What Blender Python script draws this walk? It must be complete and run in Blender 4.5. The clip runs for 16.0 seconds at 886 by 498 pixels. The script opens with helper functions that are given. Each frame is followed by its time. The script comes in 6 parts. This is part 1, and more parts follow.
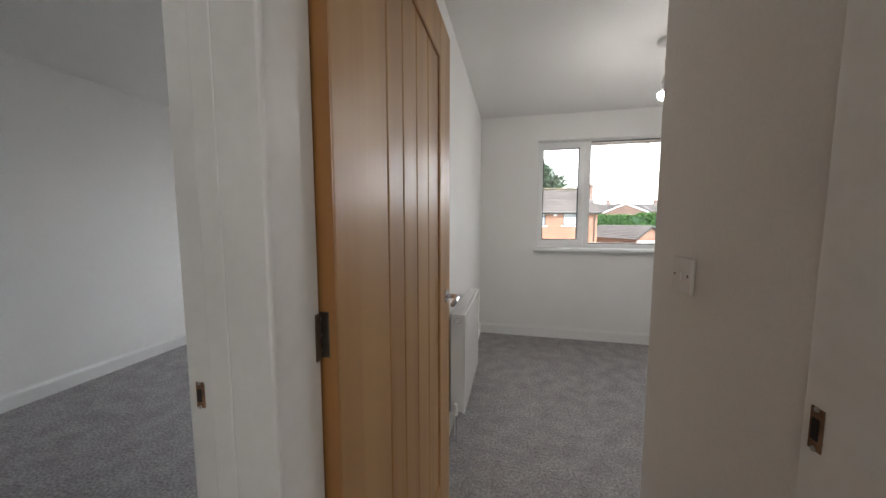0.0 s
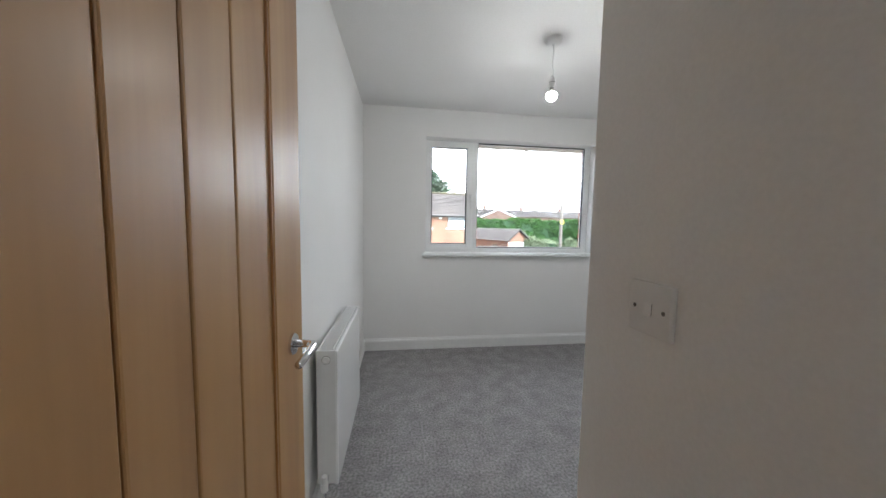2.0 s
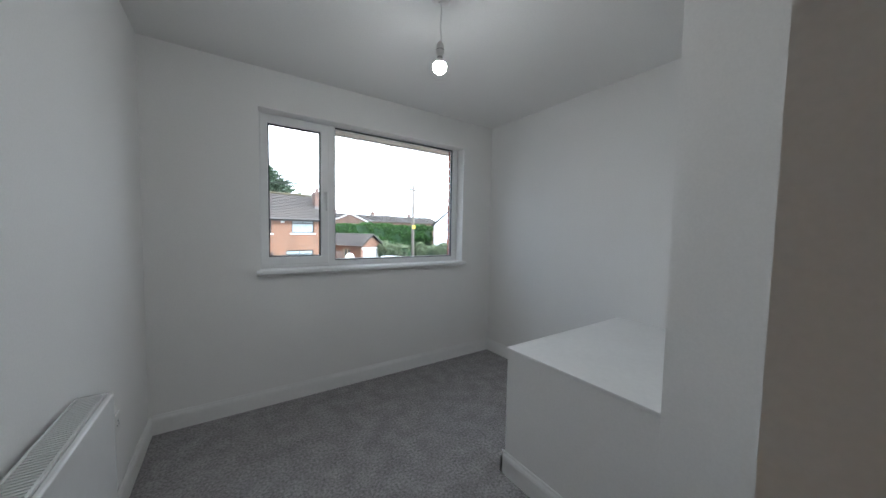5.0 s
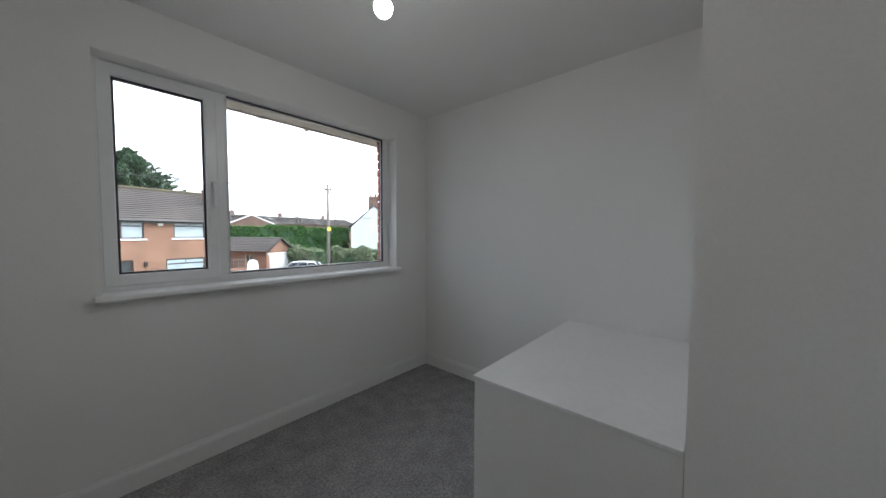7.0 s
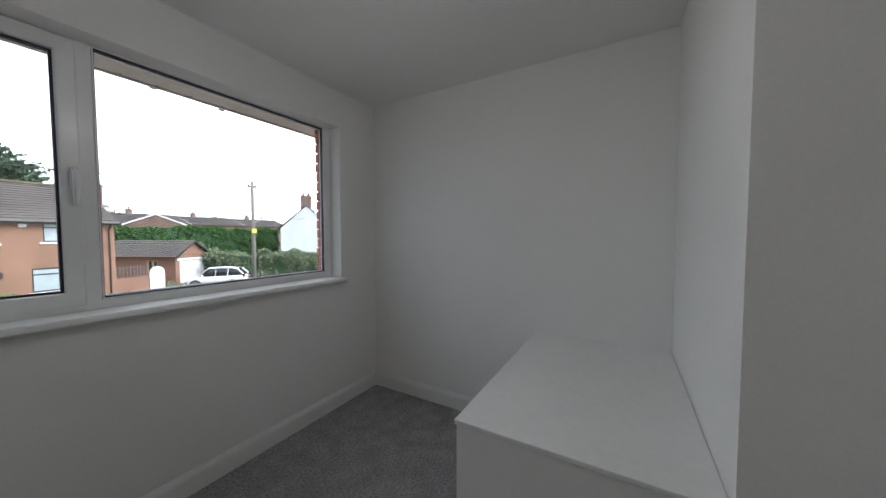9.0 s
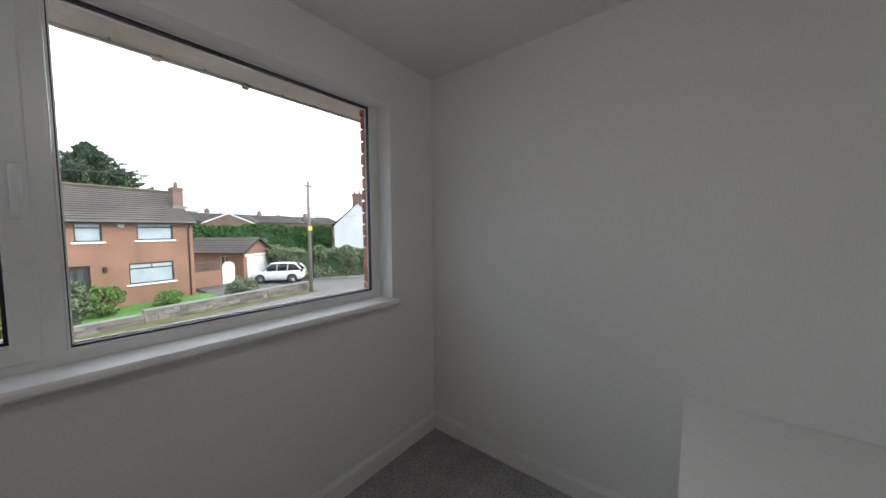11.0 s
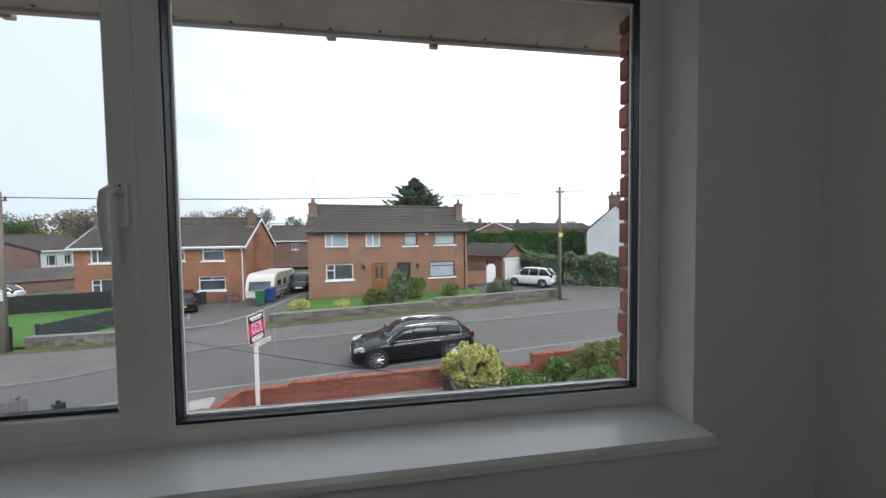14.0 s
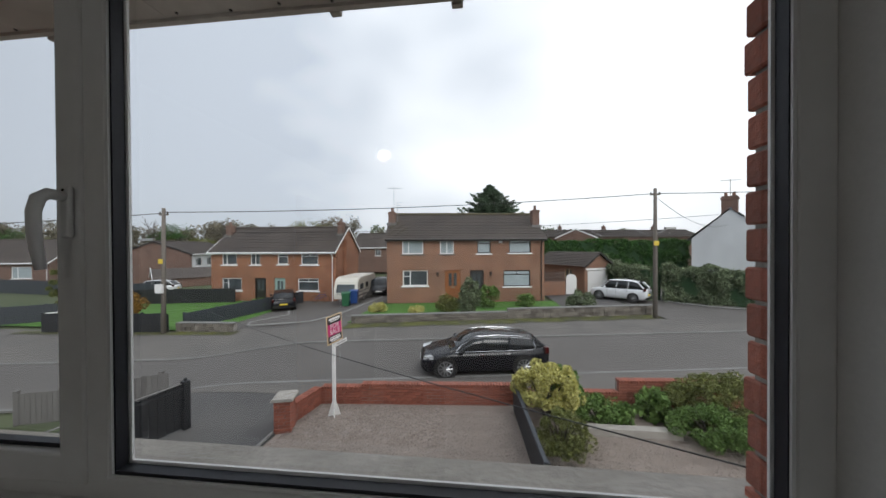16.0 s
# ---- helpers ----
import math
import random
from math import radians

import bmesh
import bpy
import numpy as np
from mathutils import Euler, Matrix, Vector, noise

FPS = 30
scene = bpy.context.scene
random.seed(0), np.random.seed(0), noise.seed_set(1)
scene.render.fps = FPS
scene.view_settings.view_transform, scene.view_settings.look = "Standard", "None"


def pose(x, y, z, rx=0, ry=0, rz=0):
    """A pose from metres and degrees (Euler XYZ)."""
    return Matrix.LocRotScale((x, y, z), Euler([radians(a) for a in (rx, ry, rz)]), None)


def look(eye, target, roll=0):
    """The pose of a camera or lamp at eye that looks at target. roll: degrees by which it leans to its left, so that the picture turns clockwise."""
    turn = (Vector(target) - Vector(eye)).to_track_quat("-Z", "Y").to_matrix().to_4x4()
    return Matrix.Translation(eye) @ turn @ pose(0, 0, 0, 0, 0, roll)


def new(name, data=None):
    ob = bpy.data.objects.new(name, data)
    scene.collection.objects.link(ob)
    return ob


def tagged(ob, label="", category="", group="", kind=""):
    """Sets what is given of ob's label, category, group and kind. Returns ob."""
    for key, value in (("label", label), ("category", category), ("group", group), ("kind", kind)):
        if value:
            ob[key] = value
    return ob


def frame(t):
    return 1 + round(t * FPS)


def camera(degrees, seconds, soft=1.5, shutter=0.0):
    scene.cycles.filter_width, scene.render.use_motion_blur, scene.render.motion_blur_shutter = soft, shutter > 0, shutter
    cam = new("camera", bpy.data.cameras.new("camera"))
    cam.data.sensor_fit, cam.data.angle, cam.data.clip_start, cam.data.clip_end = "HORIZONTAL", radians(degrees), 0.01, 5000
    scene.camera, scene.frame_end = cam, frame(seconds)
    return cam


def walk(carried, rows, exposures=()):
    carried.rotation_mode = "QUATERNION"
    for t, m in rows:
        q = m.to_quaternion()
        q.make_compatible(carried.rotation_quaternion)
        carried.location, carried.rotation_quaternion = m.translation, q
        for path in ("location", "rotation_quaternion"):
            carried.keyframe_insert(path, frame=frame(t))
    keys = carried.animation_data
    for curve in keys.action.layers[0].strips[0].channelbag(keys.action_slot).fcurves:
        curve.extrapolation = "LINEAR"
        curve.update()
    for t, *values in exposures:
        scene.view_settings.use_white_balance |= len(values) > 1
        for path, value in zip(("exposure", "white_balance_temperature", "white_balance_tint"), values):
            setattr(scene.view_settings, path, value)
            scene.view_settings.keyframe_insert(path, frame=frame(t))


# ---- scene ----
cam = camera(109.3, 16.0)
PATH = [
    (0, (0.365, 0.424, 1.271), (-0.07, 2.368, 1.098), 0.0),
    (0.5, (0.365, 0.492, 1.271), (0.134, 2.472, 1.103), 0.1),
    (1, (0.357, 0.583, 1.277), (0.322, 2.576, 1.112), 0.9),
    (1.5, (0.368, 0.716, 1.271), (0.479, 2.707, 1.119), 1.1),
    (2, (0.368, 0.845, 1.273), (0.632, 2.821, 1.117), 1.0),
    (2.5, (0.374, 0.953, 1.277), (0.775, 2.906, 1.121), 0.9),
    (3, (0.379, 1.069, 1.271), (0.941, 2.982, 1.124), 0.9),
    (3.5, (0.397, 1.167, 1.275), (1.117, 3.027, 1.137), 0.8),
    (4, (0.412, 1.254, 1.28), (1.29, 3.047, 1.153), 0.9),
    (6.5, (0.511, 1.722, 1.287), (1.915, 3.143, 1.189), 0.5),
    (7, (0.558, 1.819, 1.283), (2.061, 3.134, 1.188), 0.2),
    (7.5, (0.584, 1.889, 1.282), (2.179, 3.093, 1.191), 0.2),
    (8, (0.614, 1.948, 1.285), (2.287, 3.04, 1.196), -0.0),
    (8.5, (0.649, 2.007, 1.292), (2.378, 3.008, 1.206), -0.1),
    (11, (1.126, 2.576, 1.391), (2.687, 3.821, 1.273), -0.5),
    (11.5, (1.234, 2.686, 1.391), (2.641, 4.103, 1.284), -0.7),
    (12, (1.334, 2.845, 1.396), (2.529, 4.446, 1.287), -0.5),
    (12.5, (1.405, 2.989, 1.422), (2.385, 4.73, 1.325), -0.7),
    (13, (1.481, 3.101, 1.438), (2.226, 4.955, 1.352), -0.8),
    (13.5, (1.569, 3.197, 1.455), (2.083, 5.129, 1.38), -0.8),
    (14, (1.678, 3.298, 1.461), (1.945, 5.279, 1.394), -0.7),
    (14.5, (1.748, 3.37, 1.466), (1.822, 5.368, 1.424), -0.4),
    (15, (1.791, 3.425, 1.467), (1.742, 5.425, 1.437), -0.5),
    (15.5, (1.827, 3.488, 1.47), (1.694, 5.484, 1.45), -0.4),
    (16, (1.854, 3.556, 1.473), (1.643, 5.545, 1.458), -0.3),
]
EXPOSURES = [(0.0, 2.27, 6350, 10), (1.5, 2.5, 6020, 8), (2.5, 2.36, 5780, 6), (4.0, 2.0, 5580, 5), (6.5, 1.33, 5900, 7), (8.5, 1.2, 5930, 8), (11.0, 1.05, 6150, 8), (12.0, 0.97, 6060, 7), (13.0, 0.46, 5960, 7), (14.5, 0.05, 6200, 9), (16.0, -0.41, 6350, 9)]
walk(cam, [(t, look(eye, target, roll)) for t, eye, target, roll in PATH], EXPOSURES)

# ---- world and light: a bright overcast day ----
SUN_UP, SUN_TURN = radians(38), radians(160)
world = bpy.data.worlds.new("overcast")
scene.world = world
world.use_nodes = True
wn, wl = world.node_tree.nodes, world.node_tree.links
wn.clear()
w_out, w_bg = wn.new("ShaderNodeOutputWorld"), wn.new("ShaderNodeBackground")
w_sky = wn.new("ShaderNodeTexSky")
w_sky.sky_type, w_sky.sun_disc, w_sky.sun_elevation, w_sky.sun_rotation = "NISHITA", False, SUN_UP, SUN_TURN
w_grey = wn.new("ShaderNodeHueSaturation")
w_grey.inputs["Saturation"].default_value = 0.3
w_co, w_map = wn.new("ShaderNodeTexCoord"), wn.new("ShaderNodeMapping")
w_map.inputs["Scale"].default_value = (1.0, 1.0, 2.0)
w_noise = wn.new("ShaderNodeTexNoise")
w_noise.inputs["Scale"].default_value, w_noise.inputs["Detail"].default_value = 1.5, 3.0
w_ramp = wn.new("ShaderNodeValToRGB")
w_ramp.color_ramp.elements[0].position, w_ramp.color_ramp.elements[0].color = 0.28, (5.6, 6.1, 6.8, 1)
w_ramp.color_ramp.elements[1].position, w_ramp.color_ramp.elements[1].color = 0.66, (11.8, 12.0, 12.2, 1)
w_mix = wn.new("ShaderNodeMix")
w_mix.data_type = "RGBA"
w_mix.inputs["Factor"].default_value = 0.82
wl.new(w_co.outputs["Generated"], w_map.inputs["Vector"])
wl.new(w_map.outputs["Vector"], w_noise.inputs["Vector"])
w_sep, w_side, w_sum = wn.new("ShaderNodeSeparateXYZ"), wn.new("ShaderNodeMapRange"), wn.new("ShaderNodeMath")
w_side.inputs["From Min"].default_value, w_side.inputs["From Max"].default_value = -0.75, 0.45
w_side.inputs["To Min"].default_value, w_side.inputs["To Max"].default_value = -0.34, 0.13
wl.new(w_co.outputs["Generated"], w_sep.inputs[0])
wl.new(w_sep.outputs["X"], w_side.inputs["Value"])
wl.new(w_noise.outputs["Fac"], w_sum.inputs[0])
wl.new(w_side.outputs["Result"], w_sum.inputs[1])
wl.new(w_sum.outputs[0], w_ramp.inputs["Fac"])
wl.new(w_sky.outputs["Color"], w_grey.inputs["Color"])
wl.new(w_grey.outputs["Color"], w_mix.inputs["A"])
wl.new(w_ramp.outputs["Color"], w_mix.inputs["B"])
w_up, w_dome = wn.new("ShaderNodeMapRange"), wn.new("ShaderNodeMix")      # an overcast dome is brighter overhead than low down
w_up.inputs["From Min"].default_value, w_up.inputs["From Max"].default_value = 0.0, 1.0
w_up.inputs["To Min"].default_value, w_up.inputs["To Max"].default_value = 0.88, 1.45
w_dome.data_type, w_dome.blend_type = "RGBA", "MULTIPLY"
w_dome.inputs["Factor"].default_value = 1.0
wl.new(w_sep.outputs["Z"], w_up.inputs["Value"])
wl.new(w_mix.outputs["Result"], w_dome.inputs["A"])
wl.new(w_up.outputs["Result"], w_dome.inputs["B"])
wl.new(w_dome.outputs["Result"], w_bg.inputs["Color"])
w_bg.inputs["Strength"].default_value = 0.15
wl.new(w_bg.outputs["Background"], w_out.inputs["Surface"])

sun = new("sun", bpy.data.lights.new("sun", "SUN"))
sun.data.energy, sun.data.angle, sun.data.color = 1.0, radians(25), (1.0, 0.97, 0.93)
sun.matrix_world = look((0, 0, 30), (-math.sin(SUN_TURN) * 10, -math.cos(SUN_TURN) * 10, 30 - 10 * math.tan(SUN_UP)))

# ---- materials ----
def material(name, base, rough=0.6, var=0.1, scale=3.0, bump=0.15, fine=60.0, metal=0.0, coat=0.0, dist=0.002, tint=None, spec=0.5, squash=(1, 1, 1), rand=0.0):
    """Two scales of noise on the colour, one of them also as relief. tint: a second colour that the coarse noise brings in; rand: change from object to object."""
    m = bpy.data.materials.new(name)
    m.use_nodes = True
    n, l = m.node_tree.nodes, m.node_tree.links
    b = n["Principled BSDF"]
    b.inputs["Roughness"].default_value, b.inputs["Metallic"].default_value = rough, metal
    b.inputs["Coat Weight"].default_value, b.inputs["Specular IOR Level"].default_value = coat, spec
    co, mp = n.new("ShaderNodeTexCoord"), n.new("ShaderNodeMapping")
    mp.inputs["Scale"].default_value = squash
    l.new(co.outputs["Object"], mp.inputs["Vector"])
    a, f = n.new("ShaderNodeTexNoise"), n.new("ShaderNodeTexNoise")
    a.inputs["Scale"].default_value, a.inputs["Detail"].default_value = scale, 5.0
    f.inputs["Scale"].default_value, f.inputs["Detail"].default_value = fine, 4.0
    l.new(mp.outputs["Vector"], a.inputs["Vector"])
    l.new(mp.outputs["Vector"], f.inputs["Vector"])
    ramp = n.new("ShaderNodeValToRGB")
    second = tint if tint else tuple(c * (1 - 1.6 * var) for c in base)
    ramp.color_ramp.elements[0].position, ramp.color_ramp.elements[0].color = 0.32, (*second, 1)
    ramp.color_ramp.elements[1].position, ramp.color_ramp.elements[1].color = 0.66, (*base, 1)
    l.new(a.outputs["Fac"], ramp.inputs["Fac"])
    mul, rng = n.new("ShaderNodeMix"), n.new("ShaderNodeMapRange")
    mul.data_type, mul.blend_type = "RGBA", "MULTIPLY"
    mul.inputs["Factor"].default_value = 1.0
    rng.inputs["From Min"].default_value, rng.inputs["From Max"].default_value = 0.25, 0.75
    rng.inputs["To Min"].default_value, rng.inputs["To Max"].default_value = 1 - 1.5 * var, 1 + 1.2 * var
    l.new(f.outputs["Fac"], rng.inputs["Value"])
    l.new(ramp.outputs["Color"], mul.inputs["A"])
    l.new(rng.outputs["Result"], mul.inputs["B"])
    colour = mul.outputs["Result"]
    if rand:
        info, r2, m2 = n.new("ShaderNodeObjectInfo"), n.new("ShaderNodeMapRange"), n.new("ShaderNodeMix")
        m2.data_type, m2.blend_type = "RGBA", "MULTIPLY"
        m2.inputs["Factor"].default_value = 1.0
        r2.inputs["To Min"].default_value, r2.inputs["To Max"].default_value = 1 - rand, 1 + rand
        l.new(info.outputs["Random"], r2.inputs["Value"])
        l.new(colour, m2.inputs["A"])
        l.new(r2.outputs["Result"], m2.inputs["B"])
        colour = m2.outputs["Result"]
    l.new(colour, b.inputs["Base Color"])
    if bump:
        bp = n.new("ShaderNodeBump")
        bp.inputs["Strength"].default_value, bp.inputs["Distance"].default_value = bump, dist
        l.new(f.outputs["Fac"], bp.inputs["Height"])
        l.new(bp.outputs["Normal"], b.inputs["Normal"])
    return m


def island_material(name, low, high, rough=0.7, trans=0.0):
    """Leaves and small stones: each loose piece takes its own colour between two."""
    m = bpy.data.materials.new(name)
    m.use_nodes = True
    n, l = m.node_tree.nodes, m.node_tree.links
    b = n["Principled BSDF"]
    geo, ramp = n.new("ShaderNodeNewGeometry"), n.new("ShaderNodeValToRGB")
    ramp.color_ramp.elements[0].color, ramp.color_ramp.elements[1].color = (*low, 1), (*high, 1)
    l.new(geo.outputs["Random Per Island"], ramp.inputs["Fac"])
    l.new(ramp.outputs["Color"], b.inputs["Base Color"])
    b.inputs["Roughness"].default_value, b.inputs["Specular IOR Level"].default_value = rough, 0.25
    if trans:
        t, mix, out = n.new("ShaderNodeBsdfTranslucent"), n.new("ShaderNodeMixShader"), n["Material Output"]
        l.new(ramp.outputs["Color"], t.inputs["Color"])
        mix.inputs["Fac"].default_value = trans
        l.new(b.outputs["BSDF"], mix.inputs[1])
        l.new(t.outputs["BSDF"], mix.inputs[2])
        l.new(mix.outputs["Shader"], out.inputs["Surface"])
    return m


def course_material(name, base, base2, mortar, bw, bh, gap=0.01, rough=0.85, var=0.25, offset=0.5, bump=0.5):
    """Far brickwork and far roof tiles, in their true size, on the walls' own x and z (box-mapped)."""
    m = bpy.data.materials.new(name)
    m.use_nodes = True
    n, l = m.node_tree.nodes, m.node_tree.links
    b = n["Principled BSDF"]
    b.inputs["Roughness"].default_value = rough
    co, geo = n.new("ShaderNodeTexCoord"), n.new("ShaderNodeNewGeometry")
    sep, sn, comb = n.new("ShaderNodeSeparateXYZ"), n.new("ShaderNodeSeparateXYZ"), n.new("ShaderNodeCombineXYZ")
    add = n.new("ShaderNodeMath")
    l.new(co.outputs["Object"], sep.inputs[0])
    l.new(sep.outputs["X"], add.inputs[0])
    l.new(sep.outputs["Y"], add.inputs[1])
    l.new(add.outputs[0], comb.inputs["X"])
    l.new(sep.outputs["Z"], comb.inputs["Y"])
    br = n.new("ShaderNodeTexBrick")
    br.offset = offset
    br.inputs["Color1"].default_value, br.inputs["Color2"].default_value, br.inputs["Mortar"].default_value = (*base, 1), (*base2, 1), (*mortar, 1)
    br.inputs["Scale"].default_value, br.inputs["Brick Width"].default_value, br.inputs["Row Height"].default_value = 1.0, bw, bh
    br.inputs["Mortar Size"].default_value, br.inputs["Mortar Smooth"].default_value = gap, 0.3
    l.new(comb.outputs[0], br.inputs["Vector"])
    ns, rng, mul = n.new("ShaderNodeTexNoise"), n.new("ShaderNodeMapRange"), n.new("ShaderNodeMix")
    ns.inputs["Scale"].default_value, ns.inputs["Detail"].default_value = 0.7, 6.0
    rng.inputs["From Min"].default_value, rng.inputs["From Max"].default_value = 0.3, 0.7
    rng.inputs["To Min"].default_value, rng.inputs["To Max"].default_value = 1 - var, 1 + var * 0.6
    mul.data_type, mul.blend_type = "RGBA", "MULTIPLY"
    mul.inputs["Factor"].default_value = 1.0
    l.new(co.outputs["Object"], ns.inputs["Vector"])
    l.new(ns.outputs["Fac"], rng.inputs["Value"])
    l.new(br.outputs["Color"], mul.inputs["A"])
    l.new(rng.outputs["Result"], mul.inputs["B"])
    l.new(mul.outputs["Result"], b.inputs["Base Color"])
    bp = n.new("ShaderNodeBump")
    bp.inputs["Strength"].default_value, bp.inputs["Distance"].default_value = bump, 0.01
    bp.invert = True
    l.new(br.outputs["Fac"], bp.inputs["Height"])
    l.new(bp.outputs["Normal"], b.inputs["Normal"])
    return m


def wood_material(name, light, dark, rough, scale, axis, coat=0.0):
    """Varnished or raw timber, with the grain along one axis."""
    m = bpy.data.materials.new(name)
    m.use_nodes = True
    n, l = m.node_tree.nodes, m.node_tree.links
    b = n["Principled BSDF"]
    b.inputs["Roughness"].default_value, b.inputs["Coat Weight"].default_value, b.inputs["Coat Roughness"].default_value = rough, coat, 0.28
    co, mp = n.new("ShaderNodeTexCoord"), n.new("ShaderNodeMapping")
    mp.inputs["Scale"].default_value = tuple(scale * (0.06 if k == axis else 1.0) for k in range(3))
    l.new(co.outputs["Object"], mp.inputs["Vector"])
    a, f = n.new("ShaderNodeTexNoise"), n.new("ShaderNodeTexNoise")
    a.inputs["Scale"].default_value, a.inputs["Detail"].default_value, a.inputs["Distortion"].default_value = 1.0, 7.0, 0.6
    f.inputs["Scale"].default_value, f.inputs["Detail"].default_value = 9.0, 3.0
    l.new(mp.outputs["Vector"], a.inputs["Vector"])
    l.new(mp.outputs["Vector"], f.inputs["Vector"])
    ramp = n.new("ShaderNodeValToRGB")
    ramp.color_ramp.elements[0].position, ramp.color_ramp.elements[0].color = 0.3, (*dark, 1)
    ramp.color_ramp.elements[1].position, ramp.color_ramp.elements[1].color = 0.62, (*light, 1)
    l.new(a.outputs["Fac"], ramp.inputs["Fac"])
    l.new(ramp.outputs["Color"], b.inputs["Base Color"])
    bp = n.new("ShaderNodeBump")
    bp.inputs["Strength"].default_value, bp.inputs["Distance"].default_value = 0.12, 0.001
    l.new(f.outputs["Fac"], bp.inputs["Height"])
    l.new(bp.outputs["Normal"], b.inputs["Normal"])
    return m


def glass_material(name, colour=(1, 1, 1)):
    m = bpy.data.materials.new(name)
    m.use_nodes = True
    b = m.node_tree.nodes["Principled BSDF"]
    b.inputs["Base Color"].default_value = (*colour, 1)
    b.inputs["Roughness"].default_value, b.inputs["Transmission Weight"].default_value, b.inputs["IOR"].default_value = 0.0, 1.0, 1.45
    return m


def glow_material(name, colour, strength):
    m = bpy.data.materials.new(name)
    m.use_nodes = True
    b = m.node_tree.nodes["Principled BSDF"]
    b.inputs["Base Color"].default_value = (0.9, 0.9, 0.88, 1)
    b.inputs["Emission Color"].default_value, b.inputs["Emission Strength"].default_value = (*colour, 1), strength
    return m


WALL = material("wall_paint", (0.86, 0.85, 0.83), 0.7, 0.02, 1.5, 0.10, 140.0, dist=0.001)
CEIL = material("ceiling_paint", (0.84, 0.83, 0.81), 0.85, 0.02, 1.2, 0.12, 110.0, dist=0.001)
TRIM = material("white_gloss_paint", (0.84, 0.835, 0.82), 0.38, 0.02, 4.0, 0.05, 40.0, dist=0.0005)
UPVC = material("white_upvc", (0.84, 0.84, 0.83), 0.28, 0.015, 4.0, 0.02, 30.0, dist=0.0003)
PLASTIC = material("white_plastic", (0.78, 0.77, 0.75), 0.35, 0.01, 6.0, 0.0)
ENAMEL = material("white_enamel", (0.80, 0.80, 0.79), 0.22, 0.01, 5.0, 0.02, 30.0, dist=0.0003)
RUBBER = material("black_rubber_seal", (0.018, 0.019, 0.028), 0.5, 0.1, 20.0, 0.1)
CARPET = material("grey_carpet", (0.392, 0.376, 0.381), 0.95, 0.32, 9.0, 0.8, 78.0, dist=0.007, tint=(0.300, 0.287, 0.291), spec=0.1)
OAK = wood_material("varnished_oak", (0.50, 0.292, 0.118), (0.37, 0.197, 0.073), 0.46, 9.0, 2, coat=0.16)
# Darker oak: the door edge, and shade painted into grooves and bead
OAK_EDGE_SHADE = wood_material("oak_edge_and_shade", (0.40, 0.19, 0.06), (0.30, 0.135, 0.04), 0.45, 9.0, 2, coat=0.3)
CHROME = material("polished_chrome", (0.78, 0.78, 0.80), 0.10, 0.02, 8.0, 0.0, metal=1.0)
BRONZE = material("aged_bronze", (0.19, 0.172, 0.155), 0.38, 0.15, 14.0, 0.1, metal=1.0)
STEEL = material("satin_steel", (0.45, 0.44, 0.42), 0.35, 0.08, 12.0, 0.1, metal=1.0)
DARK = material("dark_recess", (0.015, 0.013, 0.012), 0.8, 0.1, 10.0, 0.0)
COPPER = material("raw_timber_recess", (0.22, 0.12, 0.07), 0.8, 0.2, 30.0, 0.1)
GLASS = glass_material("window_glass")
BULB = glow_material("lit_bulb", (1.0, 0.945, 0.88), 78.0)
BRICK = material("red_facing_brick", (0.33, 0.110, 0.070), 0.85, 0.22, 9.0, 0.7, 90.0, dist=0.004, tint=(0.225, 0.075, 0.05), rand=0.22)
MORTAR = material("grey_mortar", (0.33, 0.31, 0.28), 0.95, 0.15, 8.0, 0.6, 120.0, dist=0.003)
CONCRETE = material("weathered_concrete", (0.39, 0.362, 0.325), 0.9, 0.16, 6.0, 0.8, 60.0, dist=0.005, tint=(0.30, 0.278, 0.245))
SOFFIT = material("painted_soffit", (0.56, 0.53, 0.48), 0.7, 0.08, 3.0, 0.15, 30.0, tint=(0.44, 0.40, 0.35))
ASPHALT = material("asphalt", (0.116, 0.106, 0.098), 0.85, 0.16, 0.35, 0.5, 70.0, dist=0.006, tint=(0.098, 0.090, 0.082))
TARMAC = material("dark_tarmac", (0.105, 0.099, 0.093), 0.85, 0.2, 0.45, 0.5, 60.0, dist=0.006, tint=(0.058, 0.056, 0.055))
PAVING = material("worn_footway", (0.142, 0.130, 0.117), 0.9, 0.2, 0.8, 0.4, 50.0, dist=0.005, tint=(0.105, 0.098, 0.090))
KERB = material("kerb_concrete", (0.21, 0.205, 0.195), 0.9, 0.15, 2.0, 0.5, 50.0, dist=0.004)
LINE = material("pale_edging", (0.32, 0.315, 0.30), 0.9, 0.2, 3.0, 0.3, 40.0)
GRAVEL = material("gravel_ground", (0.33, 0.272, 0.232), 0.95, 0.35, 3.0, 1.0, 55.0, dist=0.02, tint=(0.245, 0.2, 0.17))
EARTH = material("rough_ground", (0.085, 0.10, 0.045), 0.95, 0.3, 0.25, 0.8, 12.0, dist=0.05, tint=(0.055, 0.075, 0.03))
LAWN = material("lawn_grass", (0.085, 0.20, 0.03), 0.95, 0.3, 1.2, 0.9, 60.0, dist=0.02, tint=(0.06, 0.145, 0.022))
MOSS = material("mossy_verge", (0.115, 0.120, 0.025), 0.95, 0.4, 1.4, 0.8, 30.0, dist=0.02, tint=(0.055, 0.056, 0.03))
HOUSE_BRICK = course_material("house_brick", (0.305, 0.145, 0.084), (0.25, 0.112, 0.066), (0.28, 0.21, 0.16), 0.225, 0.075)
